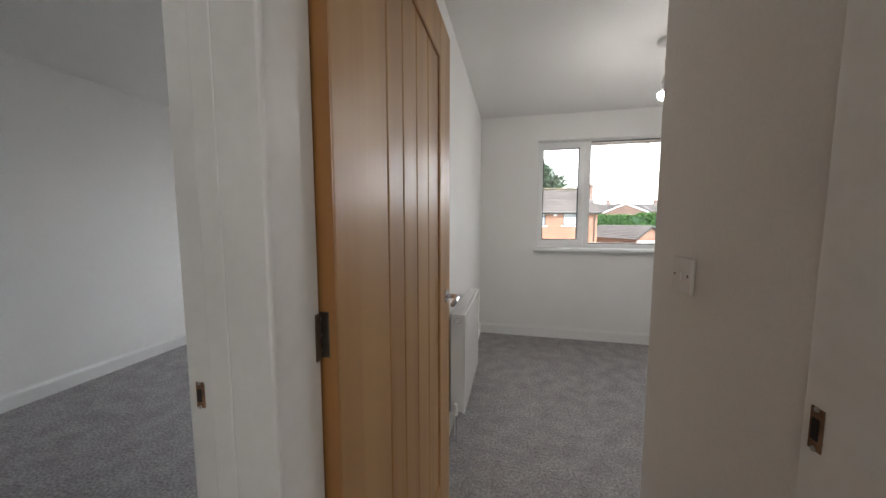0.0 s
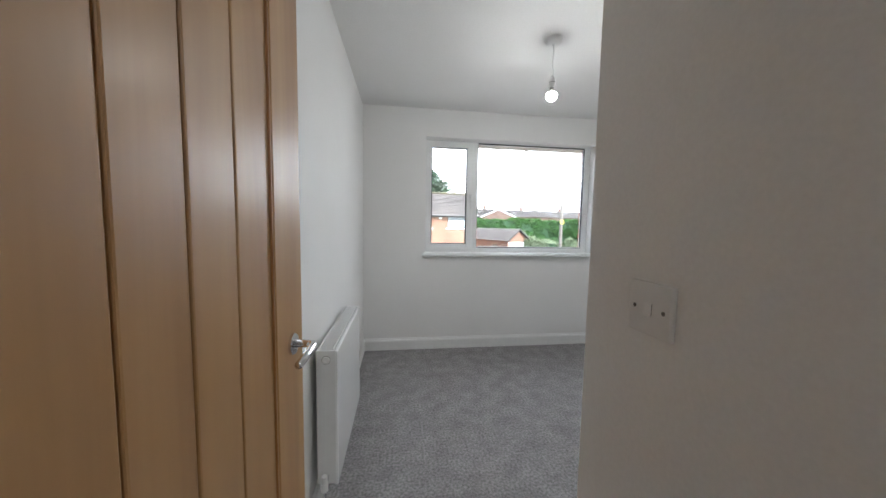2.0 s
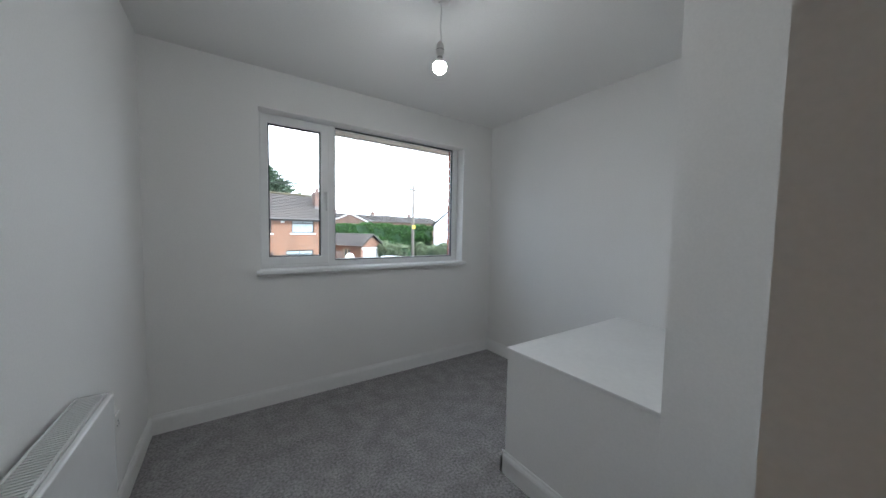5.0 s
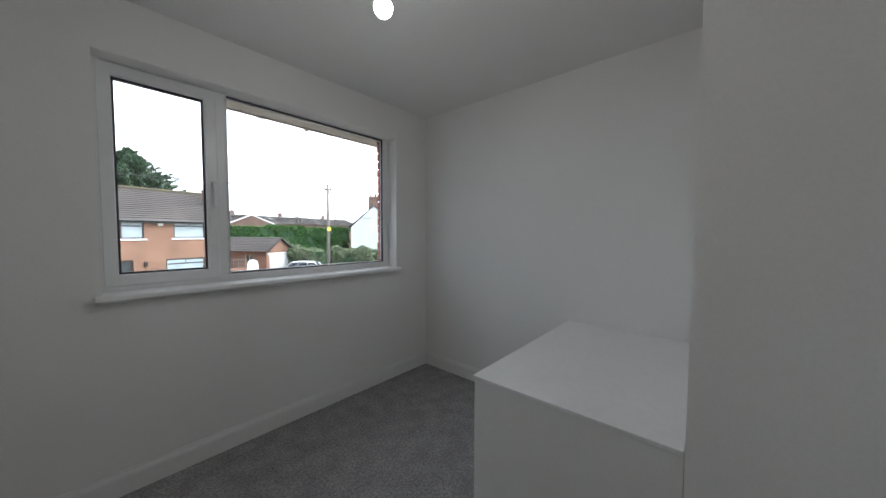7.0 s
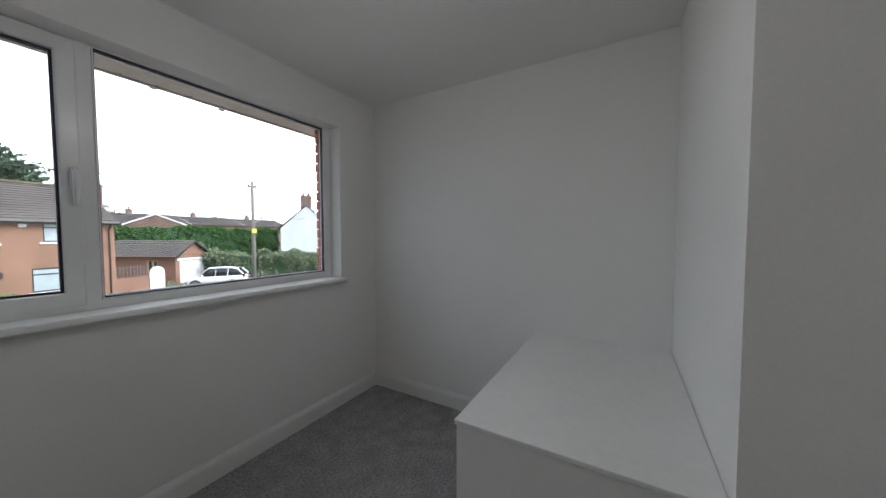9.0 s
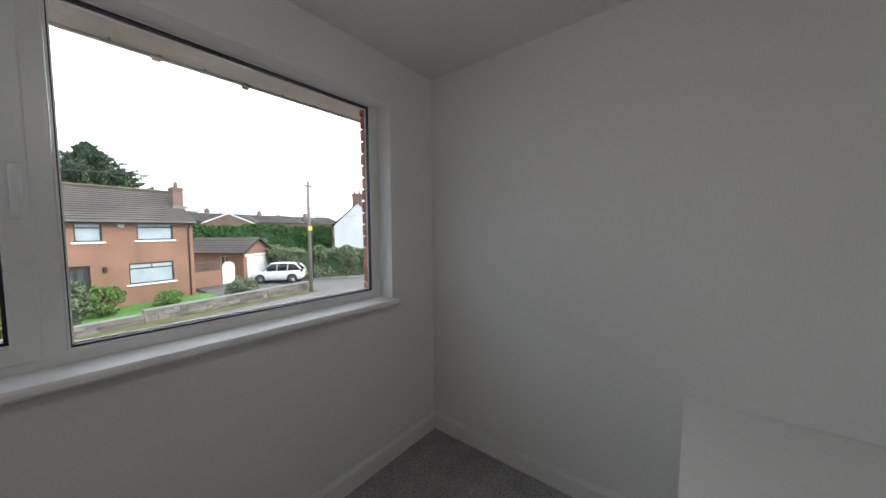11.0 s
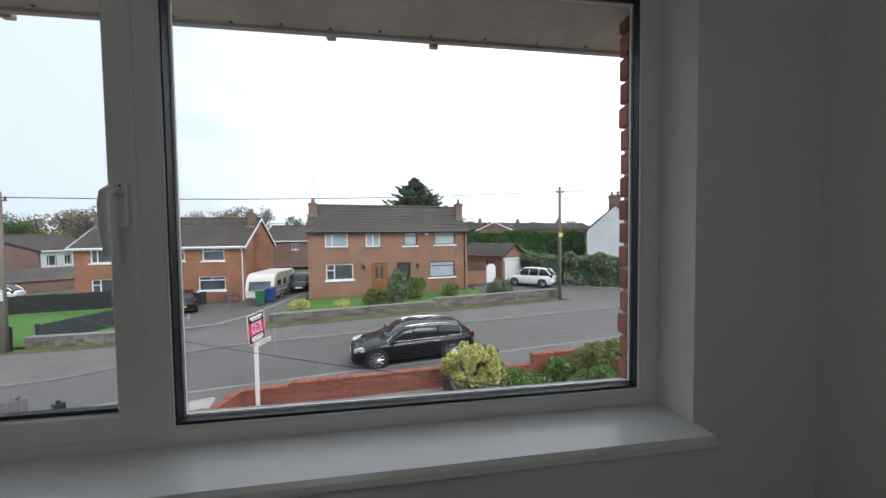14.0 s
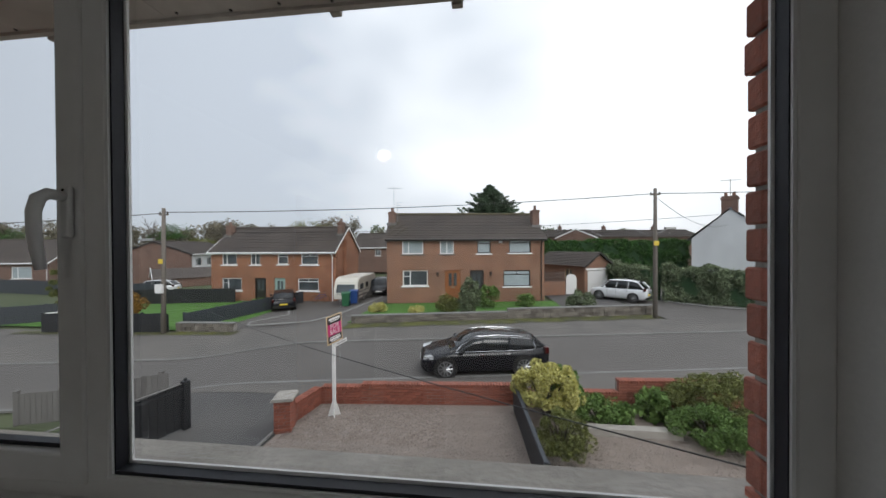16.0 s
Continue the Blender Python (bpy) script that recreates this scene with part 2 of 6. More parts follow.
HOUSE_BRICK_B = course_material("house_brick_orange", (0.35, 0.14, 0.072), (0.29, 0.11, 0.058), (0.27, 0.19, 0.13), 0.225, 0.075)
HOUSE_BRICK_C = course_material("house_brick_brown", (0.195, 0.105, 0.075), (0.155, 0.082, 0.06), (0.2, 0.165, 0.14), 0.225, 0.075)
RENDER = material("white_render", (0.66, 0.67, 0.68), 0.9, 0.08, 0.6, 0.3, 20.0)
ROOF = material("concrete_tile", (0.096, 0.080, 0.069), 0.9, 0.30, 0.7, 0.4, 20.0, dist=0.01, tint=(0.058, 0.048, 0.043))
ROOF_MOSS = material("mossy_tile", (0.11, 0.095, 0.045), 0.95, 0.35, 1.6, 0.5, 20.0, dist=0.01, tint=(0.07, 0.058, 0.04))
SLATE = material("grey_slate", (0.13, 0.145, 0.165), 0.7, 0.2, 1.0, 0.2, 15.0)
DARK_PANE = material("dark_house_glass", (0.045, 0.055, 0.06), 0.06, 0.3, 1.5, 0.0, tint=(0.10, 0.115, 0.12))
BLIND = material("blinds_behind_glass", (0.40, 0.46, 0.48), 0.12, 0.12, 2.0, 0.0)
BLACK_FRAME = material("dark_brown_frame", (0.02, 0.016, 0.014), 0.4, 0.1, 8.0, 0.0)
ORANGE_WOOD = wood_material("orange_stained_timber", (0.30, 0.105, 0.03), (0.20, 0.065, 0.02), 0.5, 6.0, 2)
GREEN_DOOR = material("sage_door_paint", (0.33, 0.45, 0.42), 0.4, 0.05, 5.0, 0.0)
POLE_WOOD = wood_material("weathered_pole", (0.19, 0.165, 0.14), (0.115, 0.10, 0.085), 0.9, 5.0, 2)
FENCE_WOOD = wood_material("grey_timber", (0.17, 0.16, 0.15), (0.115, 0.105, 0.10), 0.9, 6.0, 2)
FENCE_BLACK = material("black_stained_fence", (0.018, 0.019, 0.021), 0.6, 0.2, 3.0, 0.2)
FENCE_SLATE = material("slate_grey_fence", (0.045, 0.052, 0.062), 0.6, 0.15, 3.0, 0.2)
CABLE = material("black_cable", (0.012, 0.012, 0.013), 0.5, 0.1, 10.0, 0.0)
CAR_BLACK = material("black_car_paint", (0.007, 0.007, 0.010), 0.22, 0.05, 5.0, 0.0, spec=0.4)
CAR_WHITE = material("white_car_paint", (0.74, 0.75, 0.76), 0.18, 0.02, 5.0, 0.0, coat=1.0)
CAR_GLASS = material("tinted_car_glass", (0.012, 0.014, 0.016), 0.04, 0.1, 3.0, 0.0)
TYRE = material("tyre_rubber", (0.014, 0.014, 0.014), 0.85, 0.2, 10.0, 0.2)
ALLOY = material("alloy_wheel", (0.55, 0.55, 0.56), 0.28, 0.05, 10.0, 0.0, metal=0.9)
LAMP_CLEAR = material("headlamp_glass", (0.60, 0.61, 0.62), 0.08, 0.1, 12.0, 0.0, metal=0.3)
LAMP_RED = material("red_tail_lamp", (0.05, 0.005, 0.005), 0.12, 0.1, 12.0, 0.0)
YELLOW = material("yellow_plate", (0.70, 0.52, 0.05), 0.4, 0.05, 10.0, 0.0)
CREAM = material("caravan_cream", (0.66, 0.63, 0.55), 0.35, 0.04, 2.0, 0.0)
BIN_GREEN = material("green_bin_plastic", (0.025, 0.13, 0.055), 0.5, 0.1, 6.0, 0.05)
BIN_BLUE = material("blue_bin_plastic", (0.02, 0.07, 0.26), 0.5, 0.1, 6.0, 0.05)
MAGENTA = material("magenta_print", (0.56, 0.03, 0.16), 0.4, 0.03, 6.0, 0.0)
INK = material("black_print", (0.012, 0.011, 0.012), 0.4, 0.05, 6.0, 0.0)
PALE_TIMBER = wood_material("pale_batten", (0.62, 0.47, 0.30), (0.50, 0.36, 0.21), 0.7, 8.0, 2)
BARK = material("bark", (0.075, 0.062, 0.048), 0.95, 0.3, 8.0, 0.8, 40.0, dist=0.01)
STONE = island_material("garden_wall_stone", (0.095, 0.083, 0.070), (0.235, 0.21, 0.178), 0.9)
PEBBLE = island_material("pebbles", (0.17, 0.135, 0.115), (0.46, 0.40, 0.36), 0.9)
LEAF_YELLOW = island_material("yellow_green_leaf", (0.33, 0.31, 0.07), (0.70, 0.66, 0.27), 0.6, 0.25)
LEAF_GREEN = island_material("green_leaf", (0.07, 0.13, 0.032), (0.18, 0.28, 0.075), 0.6, 0.2)
LEAF_OLIVE = island_material("olive_leaf", (0.095, 0.112, 0.032), (0.23, 0.245, 0.078), 0.6, 0.2)
HEDGE_SHADE = island_material("hedge_inner_shade", (0.018, 0.05, 0.022), (0.045, 0.095, 0.035), 0.7, 0.1)
LEAF_CONIFER = island_material("conifer_leaf", (0.030, 0.060, 0.032), (0.085, 0.130, 0.070), 0.7, 0.12)
LEAF_HEDGE = island_material("hedge_leaf", (0.03, 0.085, 0.018), (0.065, 0.155, 0.03), 0.7, 0.1)
LEAF_GREY = island_material("grey_green_leaf", (0.085, 0.115, 0.062), (0.21, 0.25, 0.14), 0.7, 0.15)
LEAF_RUST = island_material("rusty_leaf", (0.16, 0.085, 0.02), (0.34, 0.19, 0.04), 0.7, 0.2)
LEAF_BROWN = island_material("brown_twig_haze", (0.12, 0.108, 0.078), (0.235, 0.21, 0.15), 0.9)

# ---- mesh helpers ----
def box(bm, x0, x1, y0, y1, z0, z1):
    vs = [bm.verts.new(p) for p in ((x0, y0, z0), (x1, y0, z0), (x1, y1, z0), (x0, y1, z0), (x0, y0, z1), (x1, y0, z1), (x1, y1, z1), (x0, y1, z1))]
    return [bm.faces.new([vs[i] for i in q]) for q in ((3, 2, 1, 0), (4, 5, 6, 7), (0, 1, 5, 4), (1, 2, 6, 5), (2, 3, 7, 6), (3, 0, 4, 7))]


def boxes(*rows, bevel=0.0, seg=2):
    bm = bmesh.new()
    for r in rows:
        box(bm, *r)
    if bevel:
        bmesh.ops.bevel(bm, geom=bm.edges[:], offset=bevel, segments=seg, affect="EDGES", profile=0.5)
    return bm


def tube(bm, points, radius, sides=8, caps=True):
    """A round bar along points; radius: one, or one for each point."""
    pts = [Vector(p) for p in points]
    rad = radius if isinstance(radius, (list, tuple)) else [radius] * len(pts)
    rings, up = [], None
    for i, p in enumerate(pts):
        d = (pts[min(i + 1, len(pts) - 1)] - pts[max(i - 1, 0)]).normalized()
        if up is None:
            up = Vector((0, 0, 1)) if abs(d.z) < 0.9 else Vector((1, 0, 0))
        side = d.cross(up).normalized()
        up = side.cross(d).normalized()
        rings.append([bm.verts.new(p + rad[i] * (math.cos(a) * side + math.sin(a) * up)) for a in (2 * math.pi * k / sides for k in range(sides))])
    for r, s in zip(rings, rings[1:]):
        for k in range(sides):
            bm.faces.new((r[k], r[(k + 1) % sides], s[(k + 1) % sides], s[k]))
    if caps:
        bm.faces.new(rings[0][::-1])
        bm.faces.new(rings[-1])
    return bm


def lathe(bm, rows, sides=20, centre=(0, 0, 0), axis="z"):
    """A turned shape from rows of (radius, height)."""
    c = Vector(centre)
    rings = []
    for r, h in rows:
        ring = []
        for k in range(sides):
            a = 2 * math.pi * k / sides
            p = (r * math.cos(a), r * math.sin(a), h)
            p = p if axis == "z" else ((h, p[0], p[1]) if axis == "x" else (p[0], h, p[1]))
            ring.append(bm.verts.new(c + Vector(p)))
        rings.append(ring)
    for r, s in zip(rings, rings[1:]):
        for k in range(sides):
            bm.faces.new((r[k], r[(k + 1) % sides], s[(k + 1) % sides], s[k]))
    bm.faces.new(rings[0][::-1])
    bm.faces.new(rings[-1])
    return bm


def prism(bm, outline, lo, hi, axis="y"):
    """An outline in two coordinates, pushed along the third from lo to hi."""
    put = {"x": lambda p, t: (t, p[0], p[1]), "y": lambda p, t: (p[0], t, p[1]), "z": lambda p, t: (p[0], p[1], t)}[axis]
    a, b = [bm.verts.new(put(p, lo)) for p in outline], [bm.verts.new(put(p, hi)) for p in outline]
    n = len(outline)
    bm.faces.new(a[::-1])
    bm.faces.new(b)
    for k in range(n):
        bm.faces.new((a[k], a[(k + 1) % n], b[(k + 1) % n], b[k]))
    return bm


def part(name, bm, mat, parent=None, label="", smooth=False):
    """Links a bmesh (or a ready mesh) as ONE mesh object, under parent if there is one."""
    if isinstance(bm, bmesh.types.BMesh):
        bmesh.ops.recalc_face_normals(bm, faces=bm.faces[:])
        me = bpy.data.meshes.new(name)
        bm.to_mesh(me)
        bm.free()
    else:
        me = bm
    if mat:
        me.materials.clear()
        me.materials.append(mat)
    if smooth:
        me.shade_smooth()
    ob = new(name, me)
    if parent:
        ob.parent = parent
    if label:
        ob["label"] = label
    return ob


def base(name, m, label, category, group="", kind=""):
    """The Empty at a thing's foot, which carries its parts."""
    e = new(name)
    e.empty_display_size = 0.1
    e.matrix_world = m
    return tagged(e, label, category, group, kind)


def mesh_of(name, verts, faces):
    me = bpy.data.meshes.new(name)
    me.from_pydata(verts, [], faces)
    me.update()
    return me


def built(name, bm, mat, kind="structure", label="", category=""):
    return tagged(part(name, bm, mat), label, category, "", kind)

# ---- the rooms: bedroom with its door passage, the landing, the room beside it ----
CEILING, FRONT, OUTER = 2.39, 3.98, 4.26      # ceiling height, inner and outer face of the front wall
RIGHT, LEFTROOM = 2.77, -2.95
WX0, WX1, WZ0, WZ1 = 0.605, 2.396, 0.985, 2.142   # the window's opening

built("floor", boxes((-3.08, 2.95, -1.7, FRONT, -0.06, 0.0)), CARPET, label="mid-grey twist pile carpet over the whole floor", category="carpet floor")
built("ceiling", boxes((-3.08, 2.95, -1.7, FRONT, CEILING, CEILING + 0.12)), CEIL, label="matt white painted plaster ceiling", category="ceiling")
built("wall_window", boxes((-0.075, WX0, FRONT, 4.13, 0, CEILING), (WX1, 2.95, FRONT, 4.13, 0, CEILING), (WX0, WX1, FRONT, 4.13, 0, WZ0 - 0.03), (WX0, WX1, FRONT, 4.13, WZ1 - 0.018, CEILING)), WALL,
      label="white painted wall around the wide window", category="wall")
built("wall_left_room_front", boxes((-3.08, -2.7, FRONT, 4.13, 0, CEILING), (-0.3, -0.077, FRONT, 4.13, 0, CEILING), (-2.7, -0.3, FRONT, 4.13, 0, 0.6), (-2.7, -0.3, FRONT, 4.13, 2.2, CEILING)), WALL,
      label="white painted front wall of the next room", category="wall")
built("wall_left", boxes((-0.075, 0.0, 0.862, FRONT, 0, CEILING)), WALL, label="white painted partition beside the radiator", category="wall")
built("wall_left_room_far", boxes((-3.08, LEFTROOM, -1.7, FRONT, 0, CEILING)), WALL, label="white painted far wall of the next room", category="wall")
built("wall_right", boxes((RIGHT, 2.95, 1.8685, FRONT, 0, CEILING)), WALL, label="white painted right-hand wall", category="wall")
built("wall_switch", boxes((0.783, 2.95, 0.862, 1.490, 0, CEILING)), WALL, label="white painted wall of the door passage", category="wall")
built("wall_alcove", boxes((1.632, 2.95, 1.492, 1.868, 0, CEILING)), WALL, label="white painted wall beside the stair bulkhead", category="wall")
built("wall_door", boxes((0.786, 1.3, 0.745, 0.86, 0, CEILING), (-0.05, 0.786, 0.745, 0.86, 2.03, CEILING), (-0.046, 0.045, 0.775, 0.86, 0, 2.03)), WALL,
      label="white painted wall round the bedroom door", category="wall")
built("wall_landing_left", boxes((-0.045, 0.0, -1.7, -0.09, 0, CEILING), (-0.045, 0.0, -0.09, 0.743, 2.03, CEILING)), WALL, label="white painted landing wall with an open doorway", category="wall")
built("wall_landing_right", boxes((1.3, 1.42, -1.7, 0.86, 0, CEILING)), WALL, label="white painted landing wall", category="wall")
built("wall_landing_back", boxes((-3.08, 1.42, -1.82, -1.702, 0, CEILING)), WALL, label="white painted back wall of the landing", category="wall")

# stair bulkhead: boxed-in stairwell head with a flat painted top
bulkhead = base("stair_bulkhead", pose(1.632, 1.868, 0), "white boxed-in stair bulkhead with a flat painted top", "bulkhead", kind="structure")
part("body", boxes((0.004, 1.137, 0.002, 0.712, 0.0, 0.664)), WALL, bulkhead)
part("top", boxes((0.0, 1.137, 0.002, 0.720, 0.665, 0.683), bevel=0.003), TRIM, bulkhead, "satin white board top")


def skirting(a, b, inward):
    """A moulded skirting board from a to b on the floor; inward: the side on which it stands off the wall."""
    a, b, n = Vector((*a, 0)), Vector((*b, 0)), Vector((*inward, 0))
    outline = ((0.001, 0.0), (0.016, 0.0), (0.016, 0.088), (0.013, 0.1), (0.008, 0.108), (0.006, 0.118), (0.001, 0.118))
    bm = bmesh.new()
    rings = [[bm.verts.new(e + n * u + Vector((0, 0, v))) for u, v in outline] for e in (a, b)]
    k = len(outline)
    for i in range(k):
        bm.faces.new((rings[0][i], rings[0][(i + 1) % k], rings[1][(i + 1) % k], rings[1][i]))
    bm.faces.new(rings[0])
    bm.faces.new(rings[1][::-1])
    return bm


for n, (a, b, inward) in enumerate((((0.016, FRONT), (RIGHT - 0.016, FRONT), (0, -1)), ((0, 0.9), (0, FRONT), (1, 0)), ((RIGHT, 2.60), (RIGHT, FRONT), (-1, 0)),
                                    ((1.636, 1.52), (1.636, 2.596), (-1, 0)), ((1.620, 2.580), (RIGHT, 2.580), (0, 1)), ((0.783, 0.92), (0.783, 1.506), (-1, 0)),
                                    ((0.783, 1.490), (1.632, 1.490), (0, 1)), ((LEFTROOM, -1.6), (LEFTROOM, FRONT), (1, 0)), ((-2.93, FRONT), (-0.09, FRONT), (0, -1)),
                                    ((-0.075, 0.9), (-0.075, FRONT), (-1, 0)))):
    built("baseboard_%d" % (n + 1), skirting(a, b, inward), TRIM, label="white gloss moulded skirting board", category="skirting board")

# door linings and architraves
lining = base("door_frame_1", pose(0, 0, 0), "white painted lining and architrave of the bedroom door", "door frame", kind="structure")
part("jamb", boxes((0.046, 0.080, 0.747, 0.838, 0, 2.03), bevel=0.002), TRIM, lining)
part("jamb", boxes((0.744, 0.7845, 0.747, 0.914, 0, 2.03), bevel=0.002), TRIM, lining)
part("head", boxes((0.081, 0.743, 0.747, 0.864, 2.012, 2.028), bevel=0.002), TRIM, lining)
part("architrave", boxes((0.0214, 0.086, 0.735, 0.7445, 0, 2.09), bevel=0.003), TRIM, lining)
part("architrave", boxes((0.755, 0.821, 0.729, 0.7445, 0, 2.09), bevel=0.004), TRIM, lining)
lining2 = base("door_frame_2", pose(0, 0, 0), "white painted lining of the next room's doorway", "door frame", kind="structure")
part("jamb", boxes((-0.055, 0.021, 0.743, 0.7735, 0, 2.03), bevel=0.002), TRIM, lining2)
part("jamb", boxes((-0.075, 0.021, -0.09, -0.06, 0, 2.03), bevel=0.002), TRIM, lining2)
part("head", boxes((-0.075, 0.021, -0.059, 0.742, 2.0, 2.028), bevel=0.002), TRIM, lining2)
part("stop", boxes((-0.012, 0.0212, 0.7365, 0.7425, 0, 2.0), bevel=0.002), TRIM, lining2)


def strike_plate(m, label):
    t = base("strike_plate", m, label, "strike plate")
    part("plate", boxes((-0.009, 0.009, 0, 0.002, -0.028, 0.028), bevel=0.0008), COPPER, t)
    part("keep", boxes((-0.005, 0.005, 0.0021, 0.003, -0.014, 0.014)), DARK, t, "dark latch hole")
    for z in (-0.026, 0.026):
        bm = bmesh.new()
        lathe(bm, ((0.0035, 0.002), (0.0035, 0.0032), (0.001, 0.0036)), 10, (0, 0, z), "y")
        part("screw", bm, STEEL, t)
    return t


strike_plate(pose(0.7435, 0.893, 1.010, 0, 0, 90), "bare latch recess with a worn strike plate in the jamb")
strike_plate(pose(-0.034, 0.7425, 1.043, 0, 0, 180) @ Matrix.Diagonal((0.7, 1, 0.62, 1)), "steel strike plate in the next room's door jamb")

# the open oak door
door = base("door_1", pose(0.064, 0.850, 0.0), "open light oak cottage-style door with vertical grooved boards", "door", kind="structure")
DL, DH, PY0, PY1, PZ0, PZ1 = 0.868, 1.995, 0.115, 0.698, 0.24, 1.85
part("stile", boxes((0, 0.04, 0.0, PY0, 0.008, DH), bevel=0.002), OAK, door)
part("stile", boxes((0, 0.04, PY1, DL, 0.008, DH), bevel=0.002), OAK, door)
part("rail", boxes((0.0005, 0.0395, PY0 + 0.0005, PY1 - 0.0005, PZ1, DH), bevel=0.002), OAK, door)
part("rail", boxes((0.0005, 0.0395, PY0 + 0.0005, PY1 - 0.0005, 0.008, PZ0), bevel=0.002), OAK, door)
part("hinge_edge", boxes((0.001, 0.039, -0.0035, -0.0002, 0.008, DH)), OAK_EDGE_SHADE, door, "darker amber door edge")
grooves = (PY0, 0.228, 0.328, 0.440, 0.561, PY1)
for a, b in zip(grooves, grooves[1:]):
    part("board", boxes((0.010, 0.0325, a + 0.0024, b - 0.0024, PZ0 + 0.001, PZ1 - 0.001), bevel=0.0032), OAK, door)
# the grooves' and the bead's shade is put into the wood's colour
part("groove_backing", boxes((0.014, 0.027, PY0 + 0.001, PY1 - 0.001, PZ0 + 0.002, PZ1 - 0.002)), OAK_EDGE_SHADE, door, "darker oak that paints the shade in the grooves")
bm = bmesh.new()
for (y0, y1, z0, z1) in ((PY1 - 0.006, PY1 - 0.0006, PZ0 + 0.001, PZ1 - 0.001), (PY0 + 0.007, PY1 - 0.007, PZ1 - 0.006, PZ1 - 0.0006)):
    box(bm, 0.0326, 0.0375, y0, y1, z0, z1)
part("bead", bm, OAK_EDGE_SHADE, door, "bead round the panel with its shadow painted dark")
for side, x0 in ((1, 0.0402), (-1, -0.0002)):
    hb = bmesh.new()
    lathe(hb, ((0.026, 0), (0.026, side * 0.006), (0.024, side * 0.009), (0.012, side * 0.0095)), 28, (x0, 0.786, 0.975), "x")
    rose = part("handle_rose", hb, CHROME, door, "round chrome rose", smooth=False)
    hb = bmesh.new()
    tube(hb, ((x0 + side * 0.005, 0.786, 0.975), (x0 + side * 0.036, 0.786, 0.975), (x0 + side * 0.050, 0.779, 0.975), (x0 + side * 0.055, 0.763, 0.975), (x0 + side * 0.054, 0.72, 0.974), (x0 + side * 0.052, 0.668, 0.972)),
         [0.0095, 0.0095, 0.0105, 0.0105, 0.0095, 0.0085], 14)
    part("lever", hb, CHROME, rose, "polished chrome lever", smooth=True)
for z in (0.24, 1.097, 1.78):
    hinge = part("hinge", boxes((-0.006, 0.027, -0.006, -0.0037, z - 0.036, z + 0.036), bevel=0.0008), BRONZE, door, "dark bronze butt hinge")
    hb = bmesh.new()
    for k in range(5):
        lathe(hb, ((0.0055, z - 0.036 + 0.0144 * k + 0.0005), (0.0055, z - 0.036 + 0.0144 * k + 0.0139)), 12, (-0.004, -0.0075, 0))
    part("knuckle", hb, BRONZE, hinge)
    part("jamb_leaf", boxes((0.0165, 0.0185, -0.024, -0.0125, z - 0.036, z + 0.036)), BRONZE, hinge)
    for dz in (-0.025, 0.0, 0.025):
        hb = bmesh.new()
        lathe(hb, ((0.004, -0.0062), (0.004, -0.0072), (0.001, -0.0078)), 10, (0.012, 0, z + dz), "y")
        part("screw", hb, STEEL, hinge)

# light switch
switch = base("light_switch", pose(0.783, 1.304, 1.140), "white single-gang light switch with two dark screws", "light switch")
part("plate", boxes((-0.011, -0.0005, -0.044, 0.044, -0.044, 0.044), bevel=0.003), PLASTIC, switch)
bm = bmesh.new()
prism(bm, ((-0.0112, -0.012), (-0.016, -0.011), (-0.0125, 0.011), (-0.0112, 0.012)), -0.006, 0.006, "y")
part("rocker", bm, PLASTIC, switch)
part("rocker_gap", boxes((-0.01135, -0.0111, -0.0069, -0.0063, -0.010, 0.010)), DARK, switch, "dark gap beside the rocker")
for y in (-0.030, 0.030):
    bm = bmesh.new()
    lathe(bm, ((0.0036, -0.0111), (0.0036, -0.0116), (0.001, -0.0119)), 12, (0, y, 0), "x")
    part("screw", bm, BRONZE, switch, "dark screw head")

# radiator
rad = base("radiator", pose(0.016, 2.162, 0.145), "white double-panel steel radiator with a grille top", "radiator")
RL, RH = 0.705, 0.60
part("front_panel", boxes((0.074, 0.092, 0.0, RL, 0.0, RH - 0.006), bevel=0.006, seg=3), ENAMEL, rad)
part("back_panel", boxes((0.004, 0.016, 0.004, RL - 0.004, 0.004, RH - 0.012), bevel=0.004), ENAMEL, rad)
for y0 in (-0.002, RL - 0.010):
    part("side_panel", boxes((0.005, 0.086, y0, y0 + 0.012, 0.01, RH - 0.002), bevel=0.004, seg=3), ENAMEL, rad)
grille = part("top_grille", boxes((0.006, 0.012, 0.011, RL - 0.011, RH - 0.012, RH - 0.002), (0.068, 0.0735, 0.011, RL - 0.011, RH - 0.012, RH - 0.002)), ENAMEL, rad)
slat = boxes((0.0125, 0.0675, -0.0028, 0.0028, RH - 0.012, RH - 0.004))
me = bpy.data.meshes.new("slat")
slat.to_mesh(me)
slat.free()
for k in range(56):
    s = part("slat", me, ENAMEL, grille)
    s.location = (0, 0.02 + k * (RL - 0.04) / 55, 0)
part("convector_fins", boxes(*[(0.018, 0.072, 0.03 + 0.03 * k, 0.0312 + 0.03 * k, 0.03, RH - 0.03) for k in range(22)]), ENAMEL, rad)
bm = bmesh.new()
lathe(bm, ((0.016, -0.0022), (0.016, -0.006), (0.013, -0.0075), (0.007, -0.0076), (0.006, -0.005)), 20, (0.046, 0, RH - 0.042), "y")
plug = part("blanking_plug", bm, PLASTIC, rad, "white plug with a grey ring")
part("plug_ring", lathe(bmesh.new(), ((0.0185, -0.0021), (0.0185, -0.0035), (0.0165, -0.0036)), 20, (0.046, 0, RH - 0.042), "y"), STEEL, plug)
bm = bmesh.new()
